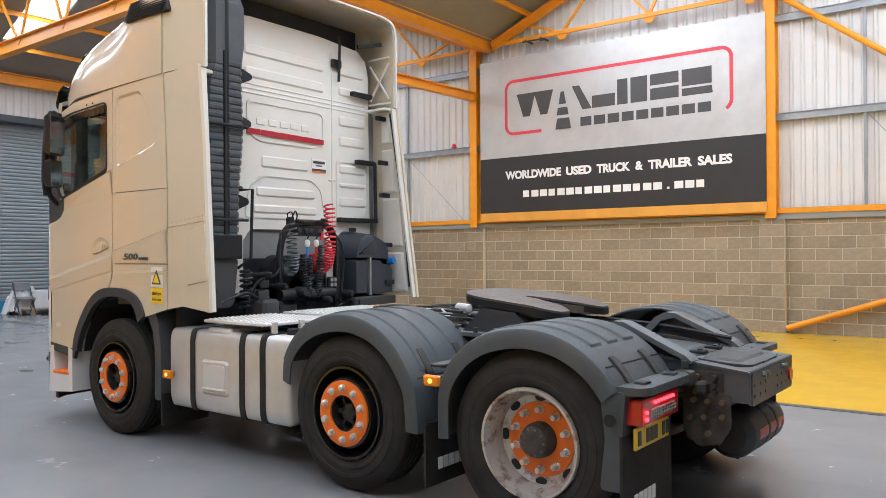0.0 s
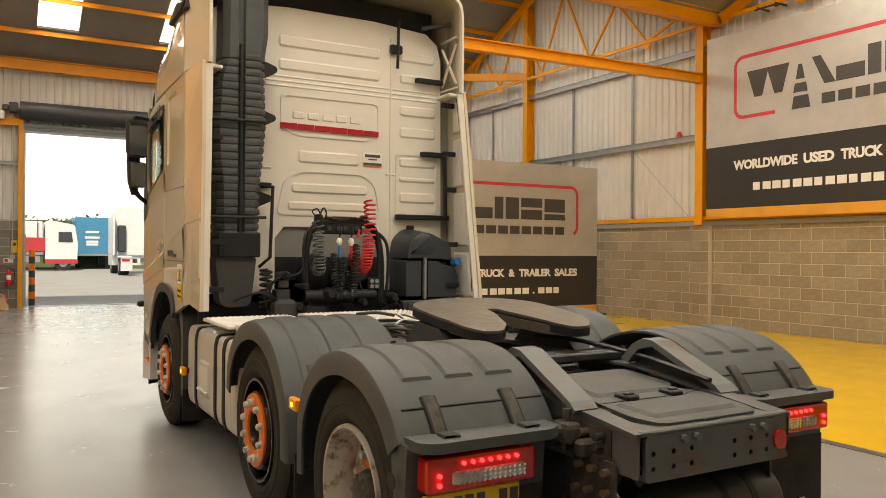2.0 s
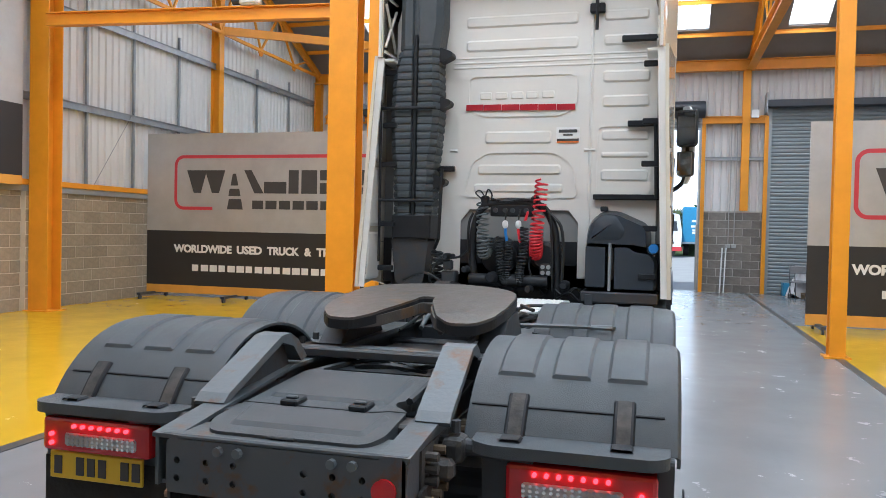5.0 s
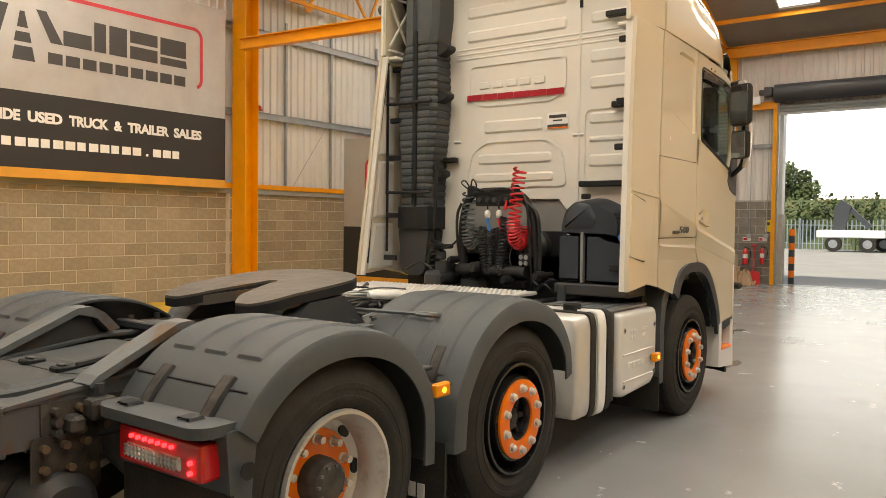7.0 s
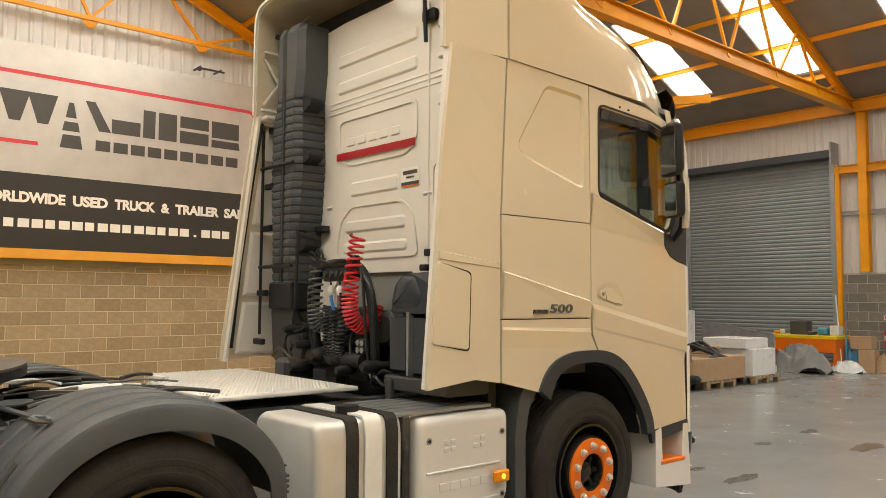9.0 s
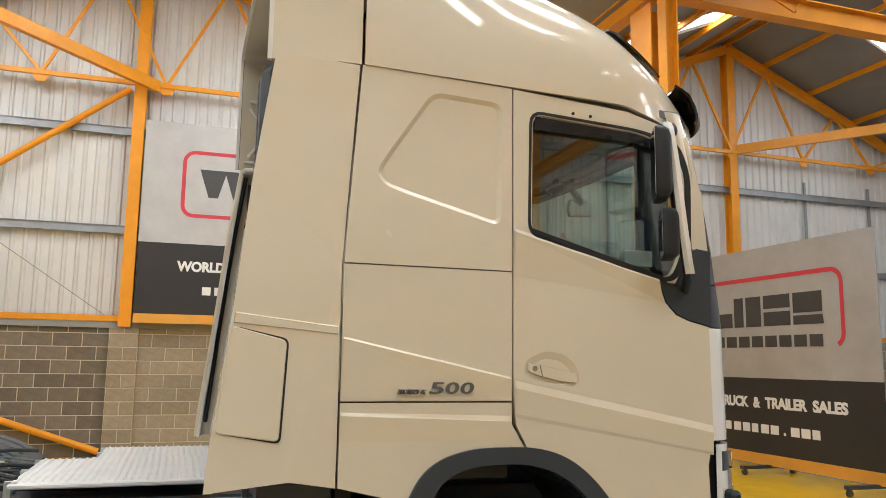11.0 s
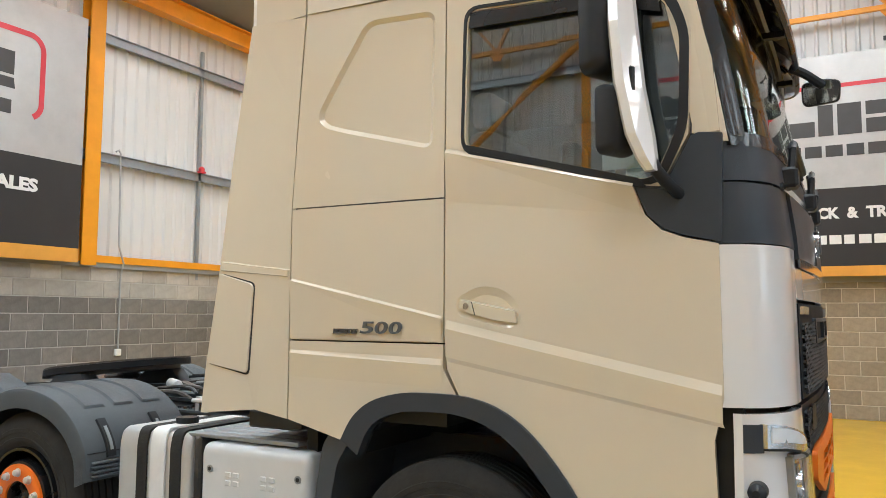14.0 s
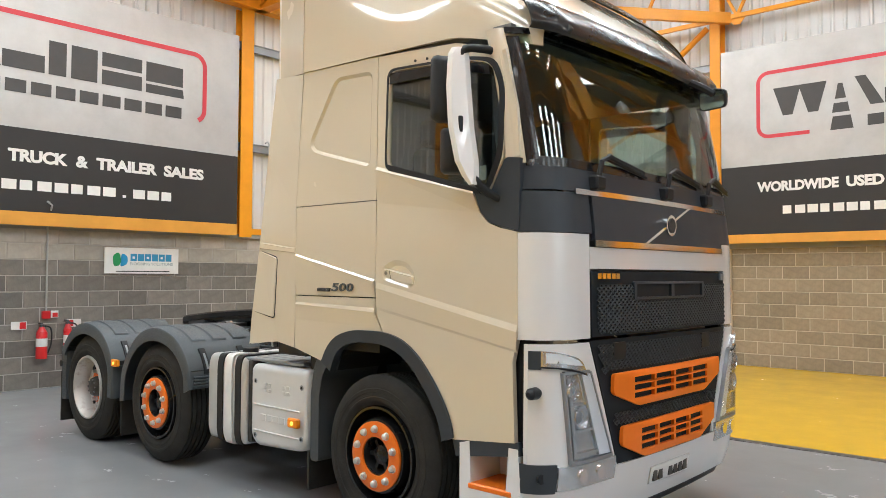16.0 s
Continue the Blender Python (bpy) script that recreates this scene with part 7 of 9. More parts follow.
sub("white_canister", revolve(bmesh.new(), [(-0.11, 0.01), (-0.105, 0.04), (-0.09, 0.05), (0.09, 0.05), (0.105, 0.04), (0.11, 0.012), (0.15, 0.010), (0.155, 0.003)], 18, 'X', Matrix.Translation((0.20, 1.55, 1.10)) @ pose(0, 0, 0, 0, 0, 60) @ Matrix.Diagonal((1.0, 0.7, 0.7, 1))), PAINTSILVER, None, "white cylinder lying across the frame", True)
sub("ratchet_bar", bar(bmesh.new(), (-0.1, 1.32, 1.075), (0.28, 1.9, 1.07), 0.05, 0.03), GREASE)
# fifth wheel
def fifth_outline():
    o = []
    for k in range(13):
        a = radians(180 - 180 * k / 12)
        o.append((0.455 * math.cos(a) * (1.0 if abs(math.cos(a)) < 0.99 else 1), 0.87 + 0.36 * abs(math.sin(a)) ** 0.75))
    o += [(0.455, 0.62), (0.43, 0.47), (0.36, 0.37), (0.24, 0.36), (0.15, 0.46), (0.05, 0.74), (0.04, 0.84), (-0.04, 0.84), (-0.05, 0.74), (-0.15, 0.46), (-0.24, 0.36), (-0.36, 0.37), (-0.43, 0.47), (-0.455, 0.62)]
    return round_poly(o, 0.035, 3)


TILT = 0.11
fw = sub("fifth_wheel", prism(bmesh.new(), fifth_outline(), lambda u, v, w: Vector((u, v, 1.185 + TILT * (v - 0.6) - 0.12 * max(0, 0.55 - v) + w)), 0.012), GREASE, None, "worn greasy fifth wheel coupling plate")
sub("plate_rim", prism(bmesh.new(), [(p[0] * 1.008, 0.75 + (p[1] - 0.75) * 1.006) for p in fifth_outline()], lambda u, v, w: Vector((u, v, 1.140 + TILT * (v - 0.6) - 0.12 * max(0, 0.55 - v) + w)), 0.044), PLASTIC, fw, "black greasy rim")
sub("fifth_skirt", prism(bmesh.new(), [(p[0] * 0.90, 0.62 + (p[1] - 0.62) * 0.86) for p in fifth_outline()], lambda u, v, w: Vector((u, v, 1.115 + TILT * (v - 0.6) + w)), 0.052), GREASE, fw)
for s in (-1, 1):
    sub("fifth_pedestal", prism(bmesh.new(), [(0.48, 1.0), (1.08, 1.0), (0.92, 1.16), (0.66, 1.14)], lambda u, v, w: Vector((s * 0.34 + s * w, u, v)), 0.12), CHASSIS, fw)
    sub("mount_plate", bx(min(s * 0.3, s * 0.56), max(s * 0.3, s * 0.56), 0.22, 1.5, 0.975, 1.0), RUSTY, fw)
    for i in range(8):
        y = 0.28 + i * 0.16
        sub("mount_bolt", cyl(bmesh.new(), (s * 0.53, y, 1.0), (s * 0.53, y, 1.035), 0.017, 8), CHASSIS, fw)
sub("mount_beam", bx(-0.55, 0.55, 0.2, 0.26, 0.98, 1.02, 0.006), CHASSIS, fw)
sub("release_handle", tube(bmesh.new(), [(0.3, 1.06, 1.07), (0.80, 1.10, 1.075), (0.84, 1.075, 1.075), (0.93, 1.08, 1.075), (0.945, 1.12, 1.075), (0.86, 1.135, 1.075), (0.82, 1.105, 1.075)], 0.012, 6), RUSTY, fw)
sub("suspension_box", box(bx(-0.34, 0.34, 0.35, 1.3, 0.6, 0.9), -0.3, 0.3, 1.7, 3.2, 0.6, 0.95), CHASSIS)


# tread plate decks, with raised studs
def deck(x0, x1, y0, y1, z, label):
    d = sub("deck_plate", bx(x0, x1, y0, y1, z, z + 0.025, 0.006), TREAD, None, label)
    vs, fs = [], []
    y = y0 + 0.03
    r = 0
    while y < y1 - 0.03:
        x = x0 + 0.03 + (0.02 if r % 2 else 0)
        while x < x1 - 0.03:
            b = len(vs)
            for dx, dy in ((-0.012, -0.008), (0.012, -0.008), (0.012, 0.008), (-0.012, 0.008)):
                vs.append((x + dx, y + dy, z + 0.025))
            for dx, dy in ((-0.006, -0.004), (0.006, -0.004), (0.006, 0.004), (-0.006, 0.004)):
                vs.append((x + dx, y + dy, z + 0.034))
            for k in range(4):
                fs.append((b + k, b + (k + 1) % 4, b + 4 + (k + 1) % 4, b + 4 + k))
            fs.append((b + 4, b + 5, b + 6, b + 7))
            x += 0.042
        y += 0.036
        r += 1
    me = bpy.data.meshes.new("deck_studs")
    me.from_pydata(vs, [], fs)
    me.materials.append(TREAD)
    o = new("deck_studs", me)
    o.parent = d
    o["kind"] = "stuff"
    for x in (x0 + 0.08, (x0 + x1) / 2, x1 - 0.08):
        sub("deck_clamp", bx(x - 0.02, x + 0.02, y0 - 0.02, y0 + 0.01, z - 0.06, z + 0.03), ALLOY, d)
    return d


deck(-0.46, 0.50, 2.02, 2.94, 1.03, "pale aluminium tread plate deck behind the cab")
deck(-1.18, -0.50, 2.3, 3.02, 1.015, "pale aluminium tread plate over the tank")
for i in range(6):
    sub("walk_rail", bx(0.62 + i * 0.095, 0.69 + i * 0.095, 2.62, 3.4, 0.965, 0.985, 0.004), GREYSTEEL)

# tanks and side boxes
def d_tank(s, y0, y1, x_in, x_out, z0, z1, name, label):
    prof = round_poly([(x_in, z0), (x_out - 0.02, z0), (x_out, z0 + 0.08), (x_out, z1 - 0.08), (x_out - 0.02, z1), (x_in, z1)], 0.11, 6)
    bm = bmesh.new()
    rows = []
    for y, k in ((y0, 0.90), (y0 + 0.012, 0.96), (y0 + 0.04, 1.0), (y1 - 0.04, 1.0), (y1 - 0.012, 0.96), (y1, 0.90)):
        cx, cz = (x_in + x_out) / 2, (z0 + z1) / 2
        rows.append([Vector((s * (cx + (a - cx) * k), y, cz + (b - cz) * k)) for a, b in prof])
    loft(bm, rows, True, True)
    return sub(name, bm, ALLOY, None, label, True)


def strap(s, y, x_in, x_out, z0, z1, parent, w=0.055):
    prof = round_poly([(x_in, z0), (x_out - 0.02, z0), (x_out, z0 + 0.08), (x_out, z1 - 0.08), (x_out - 0.02, z1), (x_in, z1)], 0.11, 6)
    cx, cz = (x_in + x_out) / 2, (z0 + z1) / 2
    ring = [Vector((s * (cx + (a - cx) * 1.03), 0, cz + (b - cz) * 1.03)) for a, b in prof]
    inn = [Vector((s * a, 0, b)) for a, b in prof]
    bm = bmesh.new()
    loft(bm, [[p + Vector((0, y - w / 2, 0)) for p in inn], [p + Vector((0, y - w / 2, 0)) for p in ring], [p + Vector((0, y + w / 2, 0)) for p in ring], [p + Vector((0, y + w / 2, 0)) for p in inn]], True)
    return sub("tank_strap", bm, RUBBER, parent, "black tank strap", True)


TL = d_tank(-1, 2.03, 3.46, 0.56, 1.20, 0.33, 0.955, "fuel_tank", "brushed aluminium fuel tank with black straps")
for y in (3.13, 2.53, 2.30):
    strap(-1, y, 0.56, 1.20, 0.33, 0.955, TL)
rec = emboss(bmesh.new(), round_poly([(2.68, 0.47), (3.02, 0.47), (3.02, 0.74), (2.68, 0.74)], 0.05), lambda u, v, w: Vector((-1.198 - w, u, v)), 0.016, 0.02)
sub("tank_step_frame", rec, ALLOY, TL)
sub("tank_step_pocket", prism(bmesh.new(), round_poly([(2.72, 0.53), (2.98, 0.53), (2.98, 0.70), (2.72, 0.70)], 0.03), lambda u, v, w: Vector((-1.214 - w, u, v)), 0.003), PAINTSILVER, TL)
sub("tank_step_lip", bx(-1.235, -1.2, 2.72, 2.98, 0.505, 0.53, 0.008), ALLOY, TL)
sub("filler_cap", cyl(bmesh.new(), (-1.0, 2.18, 0.95), (-1.0, 2.18, 0.995), 0.06, 20), PLASTIC, TL)
sub("step_pad", emboss(bmesh.new(), round_poly([(-1.18, 2.7), (-0.85, 2.7), (-0.85, 3.0), (-1.18, 3.0)], 0.04), lambda u, v, w: Vector((u, v, 0.95 + w)), 0.025, 0.02), ALLOY, TL)
TR = d_tank(1, 2.22, 2.74, 0.56, 1.20, 0.33, 0.985, "fuel_tank", "brushed aluminium fuel tank with black straps")
for y in (2.42, 2.66):
    strap(1, y, 0.56, 1.20, 0.33, 0.985, TR, 0.07)
strap(1, 2.54, 0.555, 1.205, 0.325, 0.99, TR, 0.10).data.materials[0] = STICKER
sub("filler_cap", cyl(bmesh.new(), (1.0, 2.52, 0.98), (1.0, 2.52, 1.03), 0.06, 20), PLASTIC, TR)
sub("end_strap", bx(0.6, 1.18, 2.755, 2.80, 0.36, 0.97, 0.01), BRACKET, TR, "dirty steel end strap")
_o = round_poly([(2.83, 0.952), (3.50, 0.952), (3.50, 0.46), (3.42, 0.385), (2.90, 0.36), (2.83, 0.42)], 0.05, 5)
_rows = [[Vector((x, 3.165 + (u - 3.165) * (1 - i / 0.335), 0.64 + (v - 0.64) * (1 - i / 0.28))) for u, v in _o] for x, i in ((0.60, 0.0), (1.165, 0.0), (1.185, 0.004), (1.200, 0.014), (1.208, 0.028), (1.210, 0.045))]
bxr = sub("side_locker", loft(bmesh.new(), _rows, True, True), PAINTSILVER, None, "silver painted side cover with rounded edges", True)
for y, z in ((2.90, 0.83), (3.44, 0.83), (2.90, 0.44), (3.44, 0.48)):
    lb = sub("locker_bolt", cyl(bmesh.new(), (1.20, y, z), (1.213, y, z), 0.019, 12), GREYSTEEL, bxr)
    sub("bolt_socket", cyl(bmesh.new(), (1.212, y, z), (1.2145, y, z), 0.010, 10), PLASTIC, lb)
sub("locker_rib", bx(1.205, 1.217, 2.88, 3.42, 0.655, 0.668, 0.003), PAINTSILVER, bxr)
sub("locker_rib", bx(1.205, 1.217, 2.88, 3.42, 0.47, 0.482, 0.003), PAINTSILVER, bxr)
for y0 in (3.0, 3.05, 3.22, 3.27):
    for z in (0.76, 0.80):
        sub("locker_dimple", bx(1.206, 1.215, y0, y0 + 0.035, z, z + 0.025, 0.003), PAINTSILVER, bxr)
for i in range(5):
    sub("embossed_mark", bx(1.206, 1.214, 2.97 + i * 0.075, 3.03 + i * 0.075, 0.555, 0.60, 0.002), PAINTSILVER, bxr)

# ---- truck: mudguards ----
def guard(s, yc, rear, first):
    """A quarter-width mudguard: curved top with raised pads, outer lip."""
    x_in, x_out = 0.52, 1.255
    prof = [(0.60, 0.46), (0.60, 0.71), (0.56, 0.84), (0.47, 0.965), (0.34, 1.06), (0.18, 1.115), (0.0, 1.135), (-0.18, 1.11), (-0.33, 1.045), (-0.45, 0.95), (-0.53, 0.845)]
    if not rear:
        prof = [(p[0], p[1] + 0.02) for p in prof] + [(-0.60, 0.74), (-0.62, 0.6), (-0.63, 0.46)]
        prof[0], prof[1] = (0.585, 0.68), (0.58, 0.76)
    pts = [Vector((0, p[0], p[1])) for p in prof]
    path = smooth_path(pts, 3)
    bm = bmesh.new()
    cx, cz = yc, 0.5
    outer = [Vector((s * x_out, p.y, p.z)) for p in path]
    rows = [[Vector((s * x_in, p.y, p.z)) for p in path], [Vector((s * (x_out - 0.05), p.y, p.z)) for p in path], [Vector((s * (x_out - 0.012), p.y * 0.985, 0.5 + (p.z - 0.5) * 0.985)) for p in path], [Vector((s * x_out, p.y * 0.96, 0.5 + (p.z - 0.5) * 0.955)) for p in path], [Vector((s * x_out, p.y * 0.85, 0.5 + (p.z - 0.5) * 0.82)) for p in path]]
    loft(bm, rows)
    bmesh.ops.solidify(bm, geom=bm.faces[:], thickness=0.012)
    bmesh.ops.recalc_face_normals(bm, faces=bm.faces)
    bmesh.ops.translate(bm, vec=(0, yc, 0), verts=bm.verts)
    g = sub("mudguard", bm, GUARD, None, "dark grey plastic mudguard with raised pads", True)
    # raised pads that follow the curve
    n = len(path)
    for xa, xb in ((0.60, 0.74), (0.80, 0.94), (1.00, 1.14)):
        sel = path[11:int(n * 0.82)]
        b2 = bmesh.new()
        r = []
        for i, p in enumerate(sel):
            d = Vector((0, p.y, p.z - 0.5)).normalized()
            lift = 0.011
            if i == 0:
                r.append([Vector((s * x, p.y + 0.012, p.z - 0.008)) + d * 0.001 for x in (xa, xa + 0.02, xb - 0.02, xb)])
            r.append([Vector((s * xa, p.y, p.z)) + d * 0.001, Vector((s * (xa + 0.012), p.y, p.z)) + d * lift, Vector((s * (xb - 0.012), p.y, p.z)) + d * lift, Vector((s * xb, p.y, p.z)) + d * 0.001])
        e, d = sel[-1], Vector((0, sel[-1].y, sel[-1].z - 0.5)).normalized()
        r.append([Vector((s * x, e.y - 0.010, e.z - 0.008)) + d * 0.001 for x in (xa, xa + 0.02, xb - 0.02, xb)])
        loft(b2, r)
        bmesh.ops.translate(b2, vec=(0, yc, 0), verts=b2.verts)
        sub("guard_pad", b2, GUARD, g, "", True)
    sp = path[int(n * (0.90 if rear else 0.80))]
    ds = Vector((0, sp.y, sp.z - 0.5)).normalized() * 0.001
    sub("guard_seam", tube(bmesh.new(), [Vector((s * 0.53, sp.y + yc, sp.z)) + ds, Vector((s * 1.20, sp.y + yc, sp.z)) + ds], 0.005, 6), PLASTIC, g)
    # slotted straps over the joint at the front
    for xa, xb in ((0.70, 0.76), (1.06, 1.12)):
        b2, b3 = bmesh.new(), bmesh.new()
        sel = path[4:10]
        lay = lambda a, b, h: [[Vector((s * a, p.y + yc, p.z)) + e * 0.001, Vector((s * (a + 0.004), p.y + yc, p.z)) + e * h, Vector((s * (b - 0.004), p.y + yc, p.z)) + e * h, Vector((s * b, p.y + yc, p.z)) + e * 0.001] for p, e in ((p, Vector((0, p.y, p.z - 0.5)).normalized()) for p in sel)]
        loft(b2, lay(xa, xb, 0.014))
        loft(b3, lay(xa + 0.017, xb - 0.017, 0.018)[1:-1])
        st_ = sub("guard_strap", b2, PLASTIC, g, "", True)
        sub("strap_inlay", b3, GREYSTEEL, st_, "", True)
    fp = path[5]
    sub("guard_seam", tube(bmesh.new(), [Vector((s * 0.53, fp.y + yc + 0.001, fp.z)), Vector((s * 1.235, fp.y + yc + 0.001, fp.z))], 0.004, 6), PLASTIC, g)
    if not rear:
        for k in range(4):
            sub("guard_louvre", bx(min(s * 0.94, s * 1.22), max(s * 0.94, s * 1.22), yc + 0.575, yc + 0.603, 0.695 + k * 0.024, 0.709 + k * 0.024, 0.004), GUARD, g)
    # straps at the back
    sel = path[int(n * 0.85):] if rear else path[int(n * 0.70):int(n * 0.86)]
    for xa, xb in ((0.66, 0.735), (1.03, 1.105)):
        b2 = bmesh.new()
        r = []
        for p in sel:
            d = Vector((0, p.y, p.z - 0.5)).normalized()
            r.append([Vector((s * xa, p.y, p.z)) + d * 0.002, Vector((s * (xa + 0.006), p.y, p.z)) + d * 0.012, Vector((s * (xb - 0.006), p.y, p.z)) + d * 0.012, Vector((s * xb, p.y, p.z)) + d * 0.002])
        if rear:
            for dy, z in ((-0.56, 0.868), (-0.62, 0.866)):
                r.append([Vector((s * xa, dy, z)), Vector((s * (xa + 0.006), dy, z + 0.01)), Vector((s * (xb - 0.006), dy, z + 0.01)), Vector((s * xb, dy, z))])
        loft(b2, r)
        bmesh.ops.translate(b2, vec=(0, yc, 0), verts=b2.verts)
        st_ = sub("guard_strap", b2, PLASTIC, g, "", True)
        b3 = bmesh.new()
        loft(b3, [[Vector((s * (xa + 0.014), p.y + yc, p.z)) + d * 0.0135, Vector((s * (xb - 0.014), p.y + yc, p.z)) + d * 0.0135] for p, d in ((p, Vector((0, p.y, p.z - 0.5)).normalized()) for p in sel)])
        sub("strap_inlay", b3, BRACKET, st_, "worn brown strap face", True)
    if rear:
        sub("lamp_shelf", prism(bmesh.new(), round_poly([(s * 0.56, -0.34), (s * 1.22, -0.34), (s * 1.22, -0.53), (s * 1.17, -0.575), (s * 0.64, -0.575), (s * 0.57, -0.53)], 0.03), lambda u, v, w: Vector((u, v, 0.825 + w)), 0.04), GUARD, g)
        sub("guard_tail", prism(bmesh.new(), round_poly([(-0.33, 0.84), (-0.47, 0.84), (-0.45, 0.60), (-0.45, 0.34), (-0.33, 0.34), (-0.36, 0.6)], 0.03), side(s, -0.62), 0.64), GUARD, g)
        lm = sub("rear_lamp", bx(min(s * 0.69, s * 1.185), max(s * 0.69, s * 1.185), -0.535, -0.435, 0.665, 0.80, 0.016, 2), REDLENS, None, "red rear lamp cluster with clear lower band")
        sub("clear_lens", bx(min(s * 0.745, s * 1.08), max(s * 0.745, s * 1.08), -0.543, -0.525, 0.69, 0.745, 0.01), CLEARLENS, lm)
        for i in range(14):
            for k in range(3):
                x = 0.755 + i * 0.023
                sub("lens_cell", cyl(bmesh.new(), (s * x, -0.547, 0.70 + k * 0.017), (s * x, -0.543, 0.70 + k * 0.017), 0.0065, 6), CHROME if i < 9 else GREYSTEEL, lm)
        for i in range(7):
            x = 0.79 + i * 0.04
            sub("lit_led", cyl(bmesh.new(), (s * x, -0.547, 0.772), (s * x, -0.535, 0.772), 0.008, 8), LED_RED, lm)
        for z in (0.70, 0.735):
            sub("lit_led", cyl(bmesh.new(), (s * 1.135, -0.547, z), (s * 1.135, -0.535, z), 0.009, 8), LED_RED, lm)
        fl = sub("mudflap", bx(min(s * 0.60, s * 1.24), max(s * 0.60, s * 1.24), -0.455, -0.44, 0.12, 0.62), RUBBER, None, "black rubber mudflap with a pale mark")
        for i in range(5):
            x = 0.84 + i * 0.055
            sub("flap_mark", bx(min(s * x, s * (x + 0.042)), max(s * x, s * (x + 0.042)), -0.46, -0.455, 0.23, 0.30), STICKER, fl)
        if s < 0:
            npl = sub("number_plate", bx(-1.18, -0.745, -0.500, -0.485, 0.545, 0.655, 0.004), PLATE_Y, None, "yellow number plate with dark bars")
            for i in range(8):
                if i in (1, 5):
                    continue
                x = -1.155 + i * 0.052
                sub("plate_bar", bx(x, x + 0.036, -0.504, -0.499, 0.565, 0.637), BAN_INK, npl)
        sub("guard_hole", cyl(bmesh.new(), (s * 1.262, -0.40, 0.70), (s * 1.268, -0.40, 0.70), 0.032, 16), PLASTIC, g)
    else:
        mf = sub("mudflap", bx(min(s * 0.62, s * 1.22), max(s * 0.62, s * 1.22), yc - 0.66, yc - 0.645, 0.14, 0.52), RUBBER, None, "black rubber mudflap with a pale mark")
        for i in range(5):
            x = 0.84 + i * 0.055
            sub("flap_mark", bx(min(s * x, s * (x + 0.042)), max(s * x, s * (x + 0.042)), yc - 0.667, yc - 0.66, 0.23, 0.30), STICKER, mf)
        sub("guard_bracket", bx(min(s * 0.6, s * 1.1), max(s * 0.6, s * 1.1), yc - 0.70, yc - 0.60, 0.845, 0.865, 0.006), CHASSIS, g)
    return g


for s in (-1, 1):
    guard(s, 0.10, True, True)
    guard(s, 1.465, False, False)
    for y, z in ((0.735, 0.79), (3.40, 0.59)):
        mk = sub("side_marker", bx(min(s * 1.225, s * 1.262), max(s * 1.225, s * 1.262), y - 0.055, y + 0.055, z - 0.032, z + 0.032, 0.008), AMBER, None, "amber side marker lamp, lit")
        sub("marker_diode", cyl(bmesh.new(), (s * 1.258, y, z), (s * 1.266, y, z), 0.014, 8), AMBER_LIT, mk)
        sub("marker_arm", bx(min(s * 0.9, s * 1.23), max(s * 0.9, s * 1.23), y - 0.02, y + 0.02, z - 0.02, z + 0.02), PLASTIC, mk)
at = sub("air_tank", revolve(bmesh.new(), [(-0.24, 0.03), (-0.235, 0.10), (-0.20, 0.138), (-0.18, 0.144), (0.42, 0.144), (0.44, 0.138), (0.475, 0.10), (0.48, 0.03)], 30, 'X', Matrix.Translation((0.06, -0.64, 0.455))), CHASSIS, None, "dark air tank with short red reflective strips", True)
for x0, x1 in ((-0.06, 0.12), (0.17, 0.29), (0.34, 0.46)):
    _a = [radians(d) for d in (168, 176, 184, 192)]
    sub("red_strip", loft(bmesh.new(), [[Vector((x, -0.64 + 0.1465 * math.cos(a), 0.455 + 0.1465 * math.sin(a))) for a in _a] for x in (x0, x1)]), REDTAPE, at, "red reflective strip")
for x in (0.125, 0.295):
    sub("tank_band", cyl(bmesh.new(), (x, -0.64, 0.455), (x + 0.035, -0.64, 0.455), 0.1475, 30), PLASTIC, at, "black strap round the tank")
for x in (0.0, 0.36):
    sub("tank_bracket", bx(x, x + 0.05, -0.68, -0.58, 0.62, 0.78), RUSTY, at)
sub("valve_block", box(bx(-0.46, -0.36, -0.60, -0.48, 0.46, 0.58, 0.02), -0.43, -0.37, -0.57, -0.51, 0.58, 0.74, 0.01), BRACKET)
for y, z in ((0.10, 0.5), (1.465, 0.52), (4.215, 0.5)):
    sub("axle", cyl(bmesh.new(), (-1.0, y, z), (1.0, y, z), 0.075, 14), CHASSIS)
sub("differential", revolve(bmesh.new(), [(-0.25, 0.1), (-0.18, 0.2), (0.0, 0.24), (0.18, 0.2), (0.25, 0.1)], 20, 'X', Matrix.Translation((0, 0.10, 0.5))), CHASSIS)


